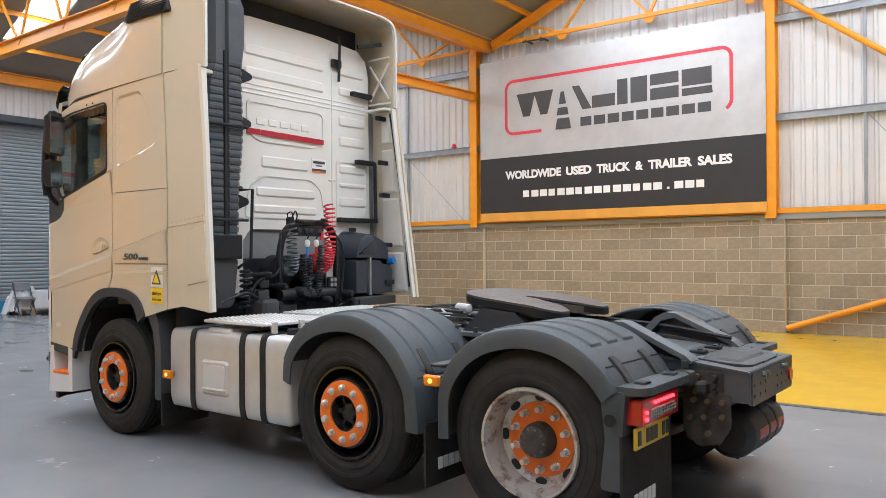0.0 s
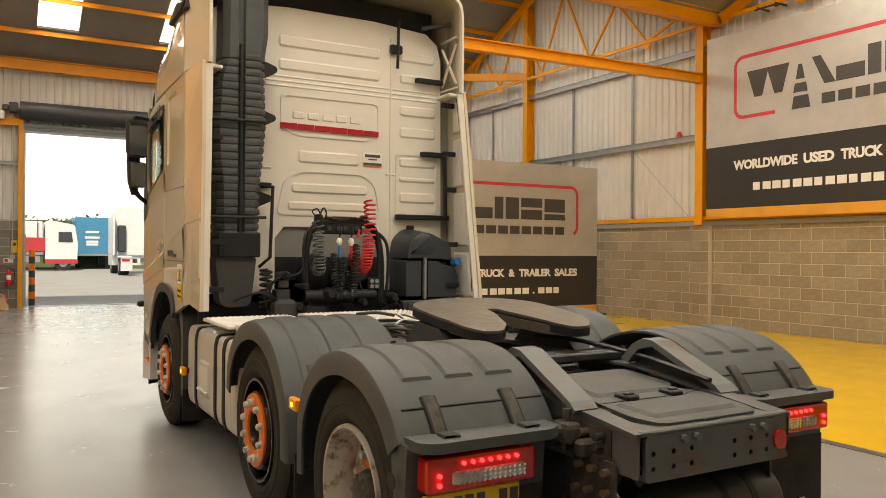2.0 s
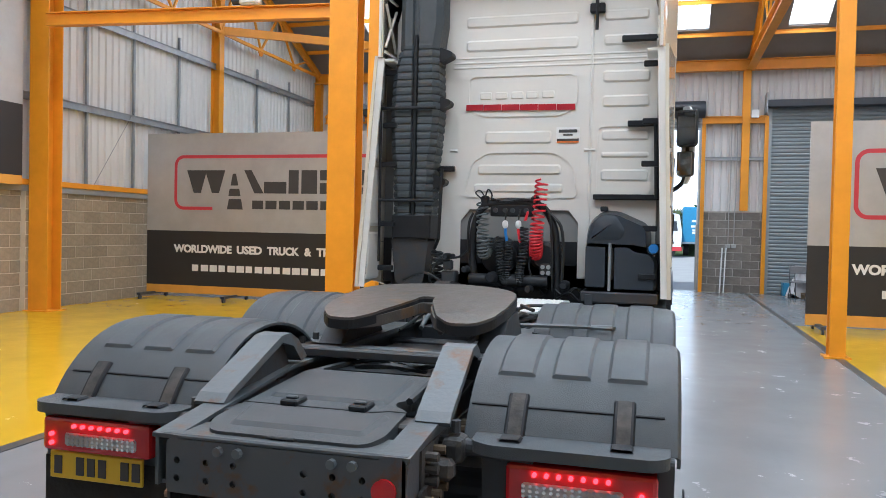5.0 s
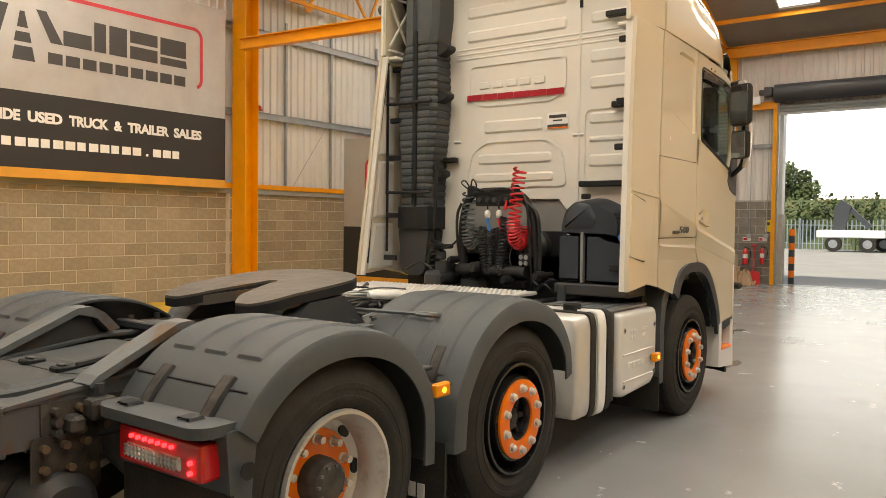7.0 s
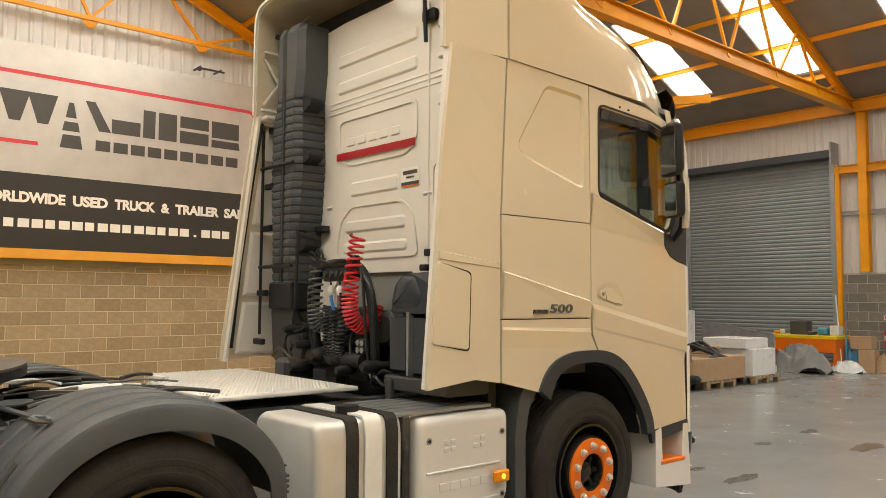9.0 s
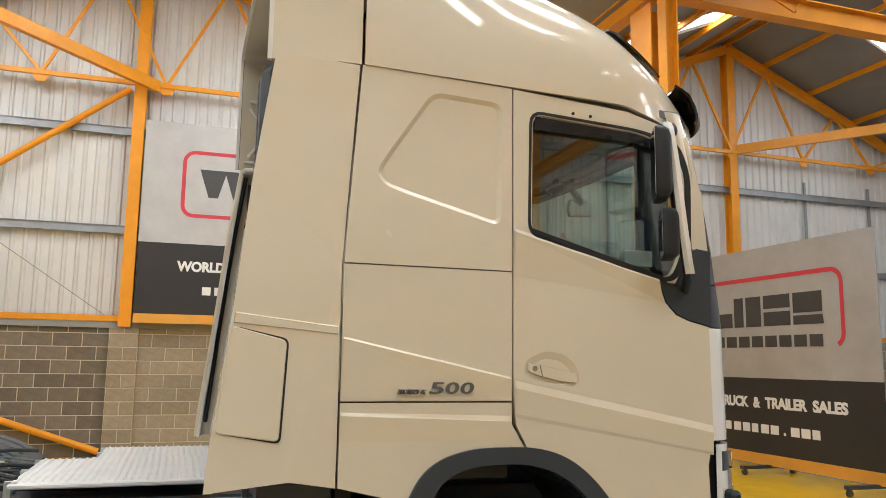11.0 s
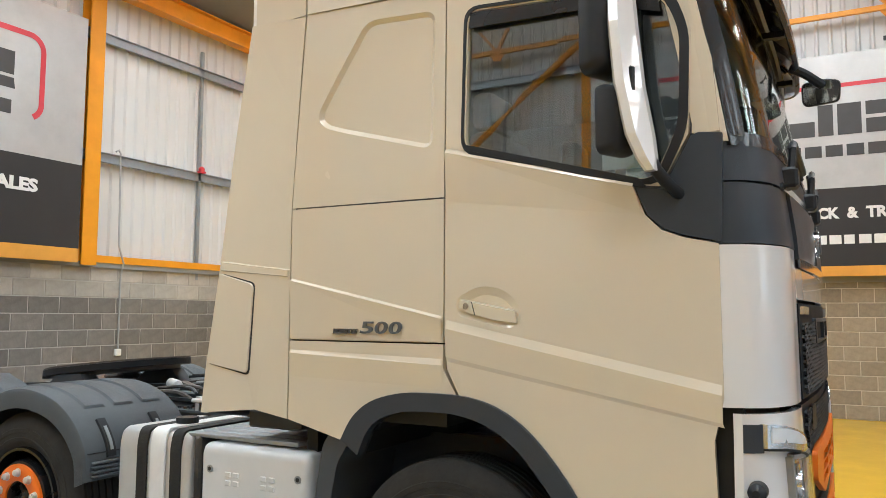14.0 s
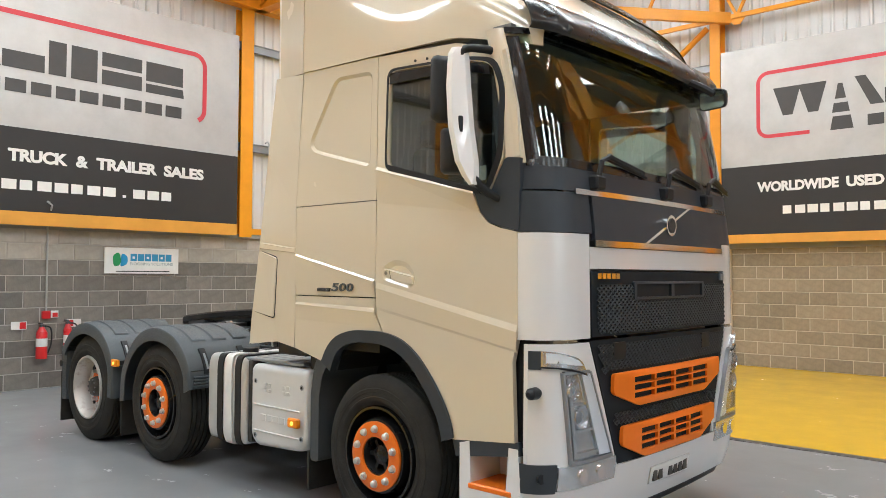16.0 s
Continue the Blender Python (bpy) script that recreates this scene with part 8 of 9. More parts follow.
# ---- truck: wheels ----
def tyre_mesh(R, W, x0):
    prof = [(x0 + 0.03, 0.30), (x0 + 0.005, 0.33), (x0 + 0.002, 0.345), (x0 - 0.004, 0.348), (x0 - 0.004, 0.358), (x0, 0.361), (x0, 0.385), (x0 - 0.004, 0.388), (x0 - 0.004, 0.41), (x0 + 0.002, 0.413), (x0 + 0.008, 0.44), (x0 + 0.03, 0.48), (x0 + 0.045, R - 0.004)]
    n = 5
    a, b = x0 + 0.05, x0 + W - 0.05
    for k in range(n):
        u = a + (b - a) * k / n
        v = a + (b - a) * (k + 1) / n
        prof += [(u + 0.006, R), (v - 0.006, R), (v - 0.004, R - 0.014), (v + 0.004, R - 0.014)]
    prof += [(x0 + W - 0.045, R - 0.004), (x0 + W - 0.03, 0.48), (x0 + W - 0.008, 0.44), (x0 + W - 0.002, 0.413), (x0 + W + 0.003, 0.41), (x0 + W + 0.003, 0.388), (x0 + W, 0.385), (x0 + W, 0.361), (x0 + W + 0.003, 0.358), (x0 + W + 0.003, 0.348), (x0 + W - 0.005, 0.33), (x0 + W - 0.03, 0.30)]
    bm = bmesh.new()
    revolve(bm, prof, 64, 'X')
    return bm


def wheel(s, y, z, R, drive=False, single_x=None):
    """Built with its outer side towards +X, then turned for the left side. The rim is the wheel's own mesh."""
    m = Matrix.Translation((s * 1.225, y, z)) @ (Matrix.Identity(4) if s > 0 else Matrix.Rotation(math.pi, 4, 'Z'))
    bm = bmesh.new()
    if not drive:
        revolve(bm, [(-0.30, 0.30), (-0.30, 0.27), (-0.16, 0.265), (-0.10, 0.24), (-0.03, 0.235), (0.0, 0.225), (0.005, 0.20), (0.005, 0.11), (-0.02, 0.10), (-0.10, 0.095), (-0.10, 0.03)], 48, 'X')
        bm2 = bmesh.new()
        revolve(bm, [(-0.03, 0.305), (0.0, 0.30), (0.0, 0.285), (-0.05, 0.275), (-0.16, 0.268)], 48, 'X')
        bm2.free()
        w = sub("wheel", bm, GLOSSBLACK, None, "truck wheel with a gloss black rim and an orange nut ring", True)
        rr = revolve(bmesh.new(), [(0.004, 0.118), (0.018, 0.118), (0.02, 0.122), (0.02, 0.206), (0.017, 0.212), (0.004, 0.212)], 48, 'X')
        ring = sub("nut_ring", rr, ORANGE, w, "orange ring of wheel nuts", True)
        for k in range(10):
            a = 2 * math.pi * (k + 0.5) / 10
            b = revolve(bmesh.new(), [(0.016, 0.025), (0.024, 0.025), (0.026, 0.020), (0.042, 0.019), (0.048, 0.013), (0.050, 0.004)], 12, 'X', Matrix.Translation((0, 0.166 * math.cos(a), 0.166 * math.sin(a))))
            sub("wheel_nut", b, NUT, w, "", True)
        hub = revolve(bmesh.new(), [(-0.10, 0.09), (-0.06, 0.07), (-0.03, 0.06), (-0.02, 0.03), (-0.018, 0.004)], 12, 'X')
        sub("hub", hub, GLOSSBLACK, w)
        for k in range(6):
            a = 2 * math.pi * k / 6
            sub("hub_rib", box(bmesh.new(), -0.1, -0.03, 0.05, 0.098, -0.012, 0.012, 0, 1, Matrix.Rotation(a, 4, 'X')), PLASTIC, w)
        x0 = -0.315
        W = 0.315
    else:
        revolve(bm, [(-0.02, 0.305), (0.0, 0.30), (0.0, 0.285), (-0.03, 0.275), (-0.06, 0.255), (-0.14, 0.25), (-0.15, 0.235), (-0.165, 0.16), (-0.165, 0.10)], 48, 'X')
        w = sub("wheel", bm, RIMSILVER if s > 0 else RIMWORN, None, "twin drive wheel with a %s silver rim and an orange disc" % ("clean" if s > 0 else "rust-marked"), True)
        rr = revolve(bmesh.new(), [(-0.16, 0.085), (-0.148, 0.09), (-0.148, 0.205), (-0.16, 0.207)], 48, 'X')
        ring = sub("nut_ring", rr, ORANGE, w, "orange wheel disc", True)
        for k in range(10):
            a = 2 * math.pi * (k + 0.5) / 10
            b = revolve(bmesh.new(), [(-0.15, 0.024), (-0.14, 0.024), (-0.136, 0.018), (-0.10, 0.016), (-0.095, 0.006)], 8, 'X', Matrix.Translation((0, 0.166 * math.cos(a), 0.166 * math.sin(a))))
            sub("wheel_nut", b, NUT, w, "", True)
        for k in range(8):
            a = 2 * math.pi * k / 8
            c = Vector((-0.1475, 0.232 * math.cos(a), 0.232 * math.sin(a)))
            m2 = Matrix.Translation(c) @ Matrix.Rotation(a, 4, 'X') @ Matrix.Diagonal((1, 0.62, 1, 1))
            b = bmesh.new()
            bmesh.ops.create_cone(b, cap_ends=True, segments=18, radius1=0.034, radius2=0.034, depth=0.012, matrix=m2 @ Matrix.Rotation(math.pi / 2, 4, 'Y'))
            sub("rim_hole", b, PLASTIC, w)
        hub = revolve(bmesh.new(), [(-0.165, 0.10), (-0.10, 0.098), (-0.06, 0.085), (-0.045, 0.06), (-0.04, 0.004)], 24, 'X')
        hb = sub("hub", hub, BRACKET, w, "rusty brown wheel hub", True)
        for k in range(10):
            a = 2 * math.pi * k / 10
            sub("hub_bolt", cyl(bmesh.new(), (-0.07, 0.072 * math.cos(a), 0.072 * math.sin(a)), (-0.045, 0.072 * math.cos(a), 0.072 * math.sin(a)), 0.008, 6), RUSTY, w)
        x0, W = -0.29, 0.29
        sub("tyre", tyre_mesh(R, 0.29, -0.63), RUBBER, w, "inner twin tyre", True)
        sub("inner_rim", revolve(bmesh.new(), [(-0.34, 0.30), (-0.34, 0.26), (-0.62, 0.26), (-0.62, 0.30)], 32, 'X'), RIMSILVER, w)
    sub("tyre", tyre_mesh(R, W, x0), RUBBER, w, "worn black tyre", True)
    w.matrix_basis = m
    return w


for s in (-1, 1):
    wheel(s, 0.10, 0.505, 0.507, True)
    wheel(s, 1.465, 0.51, 0.50)
    wheel(s, 4.215, 0.495, 0.495)

# ---- things in the hall ----
def extinguisher(x, y, z, turn=0.0, big=True):
    t = thing("fire_extinguisher", "red fire extinguisher hung on the block wall", "fire extinguisher", "fire extinguishers", at=(x, y, z))
    t.scale = (0.86, 0.86, 0.86)
    t.rotation_euler = (0, 0, turn)
    r = 0.085 if big else 0.065
    part("cylinder", revolve(bmesh.new(), [(0.0, 0.02), (0.005, r), (0.42, r), (0.48, r * 0.6), (0.52, 0.03)], 24, 'Z'), EXT_RED, t, "", True)
    part("label_band", cyl(bmesh.new(), (0, 0, 0.2), (0, 0, 0.33), r + 0.001, 24), STICKER, t)
    part("valve", bx(-0.03, 0.03, -0.03, 0.03, 0.5, 0.56, 0.008), BOXDARK, t)
    part("lever", bx(-0.02, 0.02, 0.0, 0.12, 0.56, 0.58, 0.004), BOXDARK, t)
    part("hose", tube(bmesh.new(), smooth_path([(0.03, 0, 0.53), (0.14, 0.0, 0.48), (0.15, 0.0, 0.25), (0.10, 0.0, 0.08)], 6), 0.013, 6), HOSE, t)
    return t


def small_sign(name, label, pts, bars):
    t = thing(name, label, "sign")
    p0, p1, z0, z1, place, m = pts
    part("board", prism(bmesh.new(), [(p0, z0), (p1, z0), (p1, z1), (p0, z1)], place, 0.006), m, t)
    for a, b, c, d, mm in bars:
        part("printed_bar", prism(bmesh.new(), [(a, c), (b, c), (b, d), (a, d)], lambda u, v, w: place(u, v, w + 0.006), 0.002), mm, t)
    return t


south = lambda u, v, w: Vector((u, YB + 0.02 + w, v))
north = lambda u, v, w: Vector((u, YF - 0.02 - w, v))
extinguisher(0.25, YB + 0.11, 0.42, math.pi)
extinguisher(-0.10, YB + 0.11, 0.45, math.pi, False)
small_sign("safety_sign", "small red and white extinguisher sign", (0.42, 0.62, 0.83, 0.94, south, STICKER), [(0.43, 0.51, 0.84, 0.93, EXT_RED)])
small_sign("safety_sign", "small red and white extinguisher sign", (-0.32, -0.12, 0.84, 0.95, south, STICKER), [(-0.21, -0.13, 0.85, 0.94, EXT_RED)])
small_sign("safety_sign", "small white fire point notice", (0.0, 0.1, 0.98, 1.08, south, STICKER), [(0.01, 0.08, 0.99, 1.05, EXT_RED)])
t = thing("call_point", "red fire alarm call point fed by a steel conduit", "call point", at=(0.17, YB, 0))
part("box", bx(-0.055, 0.055, 0.0, 0.06, 0.97, 1.08, 0.01), EXT_RED, t)
part("conduit", tube(bmesh.new(), [(0, 0.03, 1.08), (0, 0.03, 2.1), (0.02, 0.06, 2.3), (0.03, 0.24, 2.55), (0.1, 0.26, 2.6)], 0.014, 8), PIPE, t)
t = thing("conduit_drop", "grey steel conduit with a switch box on the wall", "conduit", at=(-3.58, YB, 0))
part("conduit", tube(bmesh.new(), [(-0.04, 0.03, 1.06), (-0.04, 0.03, 2.1), (-0.05, 0.07, 2.3), (0.06, 0.09, 2.55), (0.09, 0.09, 3.88), (0.12, 0.09, 3.93), (0.17, 0.09, 3.90)], 0.014, 8), PIPE, t)
part("switch_box", bx(-0.09, 0.01, 0.0, 0.05, 0.97, 1.07, 0.008), STICKER, t)
for x, y, z in ((XL + 0.06, 8.98, 3.92), (XR - 0.06, 9.36, 4.13)):
    t = thing("alarm_beacon", "small red alarm beacon on the cladding rail", "beacon", at=(x, y, z))
    part("dome", revolve(bmesh.new(), [(0.0, 0.05), (0.05, 0.05), (0.08, 0.02)], 16, 'Z'), EXT_RED, t, "", True)
    part("base", bx(-0.05, 0.05, -0.05, 0.05, -0.03, 0.0), EXT_RED, t)
t = thing("alarm_beacon", "small red alarm beacon on the cladding rail", "beacon", at=(-5.09, YB + 0.06, 3.89))
part("dome", revolve(bmesh.new(), [(0.0, 0.05), (0.05, 0.05), (0.08, 0.02)], 16, 'Z'), EXT_RED, t, "", True)
part("base", bx(-0.05, 0.05, -0.05, 0.05, -0.03, 0.0), EXT_RED, t)

# flooring firm's board on the south wall
t = thing("wall_sign", "white flooring firm sign with a green and blue mark", "sign")
part("board", prism(bmesh.new(), [(-0.64, 1.61), (-1.83, 1.61), (-1.83, 2.0), (-0.64, 2.0)], south, 0.012), STICKER, t)
sgn = lambda u, v, w: south(u, v, 0.012 + w)
part("green_leaf", prism(bmesh.new(), round_poly([(-0.78, 1.72), (-0.76, 1.88), (-0.86, 1.94), (-0.90, 1.80), (-0.86, 1.72)], 0.05), sgn, 0.002), mat("sign_green", (0.03, 0.30, 0.10), 0.4), t)
part("blue_leaf", prism(bmesh.new(), round_poly([(-0.88, 1.70), (-0.90, 1.92), (-0.99, 1.88), (-1.0, 1.76)], 0.05), sgn, 0.003), mat("sign_blue", (0.04, 0.32, 0.62), 0.4), t)
SIGNB = mat("sign_teal", (0.05, 0.30, 0.55), 0.4)
for i in range(6):
    u = -1.04 - i * 0.114
    hole = [[(u - 0.03, 1.835), (u - 0.07, 1.835), (u - 0.07, 1.87), (u - 0.03, 1.87)]] if i % 2 == 0 else []
    part("mark_block", prism(bmesh.new(), [(u, 1.80), (u - 0.10, 1.80), (u - 0.10, 1.91), (u, 1.91)], sgn, 0.002, hole), SIGNB, t)
m = Matrix.Translation(south(-1.38, 1.755, 0.016)) @ Matrix(((-1, 0, 0), (0, 0, 1), (0, 1, 0))).to_4x4()
text_part("sign_text", "FLOORING SOLUTIONS", 0.06, m, mat("sign_grey", (0.28, 0.36, 0.38), 0.5), t, 0.001, width=0.70)
part("printed_bar", prism(bmesh.new(), [(-0.82, 1.635), (-1.68, 1.635), (-1.68, 1.65), (-0.82, 1.65)], sgn, 0.002), BAN_INK, t)

# tools and clutter by the north wall
def crate(name, label, cat, x0, x1, y0, y1, z0, z1, material, bevel=0.01):
    t = thing(name, label, cat, at=((x0 + x1) / 2, (y0 + y1) / 2, z0))
    a, b, h = (x1 - x0) / 2, (y1 - y0) / 2, z1 - z0
    part("carton", bx(-a, a, -b, b, 0, h, bevel), material, t)
    part("tape", bx(-a * 0.98, a * 0.98, -0.03, 0.03, h, h + 0.002), CARD, t)
    return t


def pallet(x, y, turn, label="worn wooden pallet on the floor"):
    t = thing("pallet", label, "pallet", "pallets", at=(x, y, 0.0))
    t.rotation_euler = (0, 0, turn)
    for i in range(7):
        part("top_board", bx(-0.6, 0.6, -0.5 + i * 0.15, -0.4 + i * 0.15, 0.122, 0.144), WOOD, t)
    for xx in (-0.55, 0.0, 0.55):
        part("bearer", bx(xx - 0.05, xx + 0.05, -0.5, 0.5, 0.1, 0.122), WOOD, t)
        for yy in (-0.45, 0.0, 0.45):
            part("foot_block", bx(xx - 0.05, xx + 0.05, yy - 0.05, yy + 0.05, 0.0, 0.1), WOOD, t)
    return t


pallet(-3.70, 13.55, 0.0)
pallet(-3.62, 15.12, 0.0)
crate("cardboard_box", "long brown cardboard box on a pallet", "box", -4.25, -3.1, 12.6, 14.4, 0.145, 0.56, CARD)
crate("cardboard_box", "white carton stack wrapped on a pallet", "box", -4.0, -3.1, 14.68, 15.6, 0.145, 0.66, WRAP)
crate("cardboard_box", "flat white carton on the stack", "box", -4.1, -3.2, 14.6, 15.5, 0.665, 0.86, WRAP)
crate("cardboard_box", "flat brown carton on the long box", "box", -4.2, -3.6, 13.95, 14.4, 0.565, 0.72, CARD)
crate("white_panel_box", "tall white wrapped panel standing up", "panel", -6.1, -5.85, 16.8, 17.2, 0.0, 1.36, WRAP)
t = thing("dividing_screen", "grey office dividing screen on edge", "screen", at=(-4.95, 17.5, 0))
part("fabric", prism(bmesh.new(), round_poly([(-0.9, 0.15), (0.9, 0.15), (0.9, 0.85), (0.2, 0.95), (-0.3, 1.05), (-0.9, 1.1)], 0.05), lambda u, v, w: Vector((u, w, v)), 0.04), TARP, t)
part("edge_strip", bx(-0.92, 0.92, -0.005, 0.045, 0.0, 0.15), STICKER, t)
t = thing("bumper_parts", "heap of black plastic vehicle parts on a cardboard box", "vehicle parts", at=(-3.5, 13.5, 0.565))
for k in range(7):
    a = k * 0.9
    part("trim_piece", tube(bmesh.new(), smooth_path([(-0.5 + 0.05 * k, 0.3 * math.sin(a), 0.02), (-0.1, 0.25 * math.cos(a), 0.12 + 0.02 * k), (0.25, 0.2 * math.sin(a + 1), 0.10), (0.36, 0.3 * math.cos(a + 2), -0.03)], 5), 0.035, 6), PLASTIC, t, "", True)
t = thing("workbench", "orange steel workbench with tools on top", "workbench", at=(-4.05, 19.1, 0))
part("top", bx(-0.85, 0.85, -0.4, 0.4, 0.72, 0.8, 0.01), PLATE_Y, t, "yellow bench top")
part("apron", bx(-0.83, 0.83, -0.39, -0.36, 0.42, 0.72), ORANGE, t)
for x in (-0.8, 0.8):
    part("side_panel", bx(x - 0.03, x + 0.03, -0.38, 0.38, 0.0, 0.72), ORANGE, t)
part("shelf", bx(-0.8, 0.8, -0.36, 0.36, 0.15, 0.18), ORANGE, t)
crate("tool_case", "printed tool box on the bench", "box", -4.4, -4.0, 19.0, 19.3, 0.805, 1.12, BAN_INK)
crate("tool_case", "blue and black power tool on the bench", "tool", -3.75, -3.5, 18.95, 19.2, 0.805, 0.98, LORRY_BLUE, 0.04)
crate("paint_tin", "small grey tin on the bench", "tin", -4.65, -4.53, 18.95, 19.07, 0.805, 0.92, PAINTSILVER, 0.03)
crate("tool_case", "flat black tool tray on the bench", "tool", -3.95, -3.8, 18.9, 19.1, 0.805, 0.88, BOXDARK)
crate("paint_tin", "small amber tin on the bench", "tin", -4.8, -4.7, 19.0, 19.1, 0.805, 0.89, AMBER, 0.02)
crate("cardboard_box", "white carton low on a pallet", "box", -4.5, -4.05, 14.7, 15.5, 0.145, 0.5, WRAP)
crate("tool_case", "white carton on the bench", "box", -3.45, -3.25, 18.95, 19.2, 0.805, 1.03, WRAP)


def heap(name, label, cat, x, y, rx, ry, h, material, seed):
    t = thing(name, label, cat, at=(x, y, 0))
    bm = bmesh.new()
    bmesh.ops.create_grid(bm, x_segments=40, y_segments=40, size=1.0)
    rnd = random.Random(seed)
    ox = rnd.uniform(0, 50)
    for v in bm.verts:
        r = min(1.0, math.hypot(v.co.x, v.co.y))
        fold = abs(noise.noise(Vector((v.co.x * 2.6 + ox, v.co.y * 1.7, 0.0))))
        crease = abs(noise.noise(Vector((v.co.x * 6.0 + ox, v.co.y * 4.0, 7.0))))
        edge = 1.0 + 0.22 * noise.noise(Vector((math.atan2(v.co.y, v.co.x) * 1.4 + ox, 4.0, 1.0)))
        z = h * max(0.0, 1 - (r / edge) ** 3.0) * (1.12 - 0.75 * fold - 0.35 * crease)
        v.co = Vector((v.co.x * rx * edge, v.co.y * ry * edge, max(z, 0.006 + 0.02 * crease)))
    part("cloth", bm, material, t, "", True)
    return t


heap("tarpaulin", "grey tarpaulin heaped on the floor", "tarpaulin", -3.75, 18.05, 0.72, 0.42, 0.60, TARP, 3)
heap("rubble_sack", "pale woven sack slumped on the floor", "sack", -2.42, 19.35, 0.22, 0.22, 0.42, CARD, 5)
heap("plastic_bag", "white and blue plastic bag on the floor", "bag", -3.0, 18.75, 0.36, 0.26, 0.26, WRAP, 8)
heap("plastic_bag", "white plastic bag on the floor", "bag", -4.6, 18.2, 0.35, 0.3, 0.32, WRAP, 9)
crate("cardboard_box", "open brown cardboard box on the floor", "box", -2.9, -2.55, 19.1, 19.4, 0.0, 0.5, CARD)
crate("cardboard_box", "brown carton lying on another box", "box", -3.1, -2.62, 19.15, 19.45, 0.505, 0.80, CARD)
heap("plastic_bag", "crumpled blue plastic sheet on the floor", "bag", -3.15, 19.25, 0.25, 0.2, 0.62, LORRY_BLUE, 21)
for i, (x, lean) in enumerate(((-3.15, 0.18), (-3.06, 0.1))):
    t = thing("broom", "blue and white broom leaning by the wall", "broom", "brooms", at=(x, 18.85, 0))
    part("handle", cyl(bmesh.new(), (0.0, 0, 0.05), (-lean * 1.6, 0.45, 1.75), 0.014, 8), LORRY_BLUE if i else STICKER, t)
    part("head", bx(-0.14, 0.14, -0.04, 0.04, 0.0, 0.09, 0.01), STICKER, t)
t = thing("red_shovel", "red plastic shovel standing against the block pier", "shovel", at=(-2.4, 20.0, 0))
part("blade", prism(bmesh.new(), round_poly([(-0.2, 0.0), (0.2, 0.0), (0.17, 0.34), (-0.17, 0.34)], 0.04), lambda u, v, w: Vector((u, 0.02 + w + v * 0.2, v)), 0.02), EXT_RED, t)
part("shaft", cyl(bmesh.new(), (0, 0.09, 0.3), (0, 0.17, 1.05), 0.02, 8), EXT_RED, t)
part("grip", bx(-0.09, 0.09, 0.15, 0.19, 1.03, 1.07), EXT_RED, t)
extinguisher(-2.62, YF - 0.11, 0.52)
extinguisher(-2.18, YF - 0.11, 0.55, 0.0, False)
small_sign("safety_sign", "yellow electrical notice on the block pier", (-2.13, -1.99, 1.42, 1.74, north, SIGN_Y), [(-2.11, -2.01, 1.6, 1.68, BAN_INK)])
small_sign("safety_sign", "small white fire point notice", (-2.72, -2.5, 1.16, 1.27, north, STICKER), [(-2.7, -2.6, 1.18, 1.25, EXT_RED)])
small_sign("safety_sign", "small white fire point notice", (-2.3, -2.08, 1.16, 1.27, north, STICKER), [(-2.28, -2.2, 1.18, 1.25, EXT_RED)])
for x in (-2.55, -2.1, 2.95, 3.1):
    t = thing("conduit_drop", "thin grey conduit down the pier", "conduit", "conduits", at=(x, YF, 0))
    part("conduit", tube(bmesh.new(), [(0, -0.04, 1.35), (0, -0.04, 2.2), (0.02, -0.06, 2.5), (0.02, -0.08, 4.7)], 0.014, 6), PIPE, t)
    part("switch_box", bx(-0.06, 0.06, -0.08, -0.01, 1.25, 1.36, 0.01), PIPE, t)
for x in (-2.4, 3.55):
    t = thing("door_control_box", "small white shutter control box on the orange beam", "control box", at=(x, YF - 0.16, 4.95))
    part("box", bx(-0.1, 0.1, -0.06, 0.03, -0.1, 0.12, 0.01), STICKER, t)
for x in (2.75, 2.85):
    t = thing("white_pole", "white pole leaning against the block pier", "pole", "poles", at=(x, 20.0, 0))
    part("pole", cyl(bmesh.new(), (0, 0, 0.0), (0.05, 0.17, 1.25), 0.02, 8), STICKER, t)
for k, (x, y) in enumerate(((4.55, 18.6), (4.75, 19.1))):
    t = thing("folding_chair", "black metal folding chair with a padded seat", "chair", "folding chairs", at=(x, y, 0))
    for sx in (-0.2, 0.2):
        part("leg", cyl(bmesh.new(), (sx, -0.2, 0.0), (sx, 0.2, 0.85), 0.011, 6), BOXDARK, t)
        part("leg", cyl(bmesh.new(), (sx, 0.2, 0.0), (sx, -0.15, 0.45), 0.011, 6), BOXDARK, t)
    part("seat", bx(-0.2, 0.2, -0.2, 0.18, 0.43, 0.46, 0.01), TARP, t)
    part("backrest", bx(-0.2, 0.2, 0.13, 0.2, 0.65, 0.85, 0.01), TARP, t)
heap("plastic_bag", "clear plastic sheeting bundled by the shutter", "bag", 4.9, 19.5, 0.5, 0.4, 0.75, WRAP, 12)
pallet(5.3, 19.2, 0.1)
crate("cardboard_box", "white cartons on a pallet by the shutter", "box", 4.95, 5.6, 19.0, 19.5, 0.145, 0.62, WRAP)
crate("plastic_crate", "blue plastic crate on the floor", "crate", 4.35, 4.75, 19.75, 20.1, 0.0, 0.35, LORRY_BLUE)

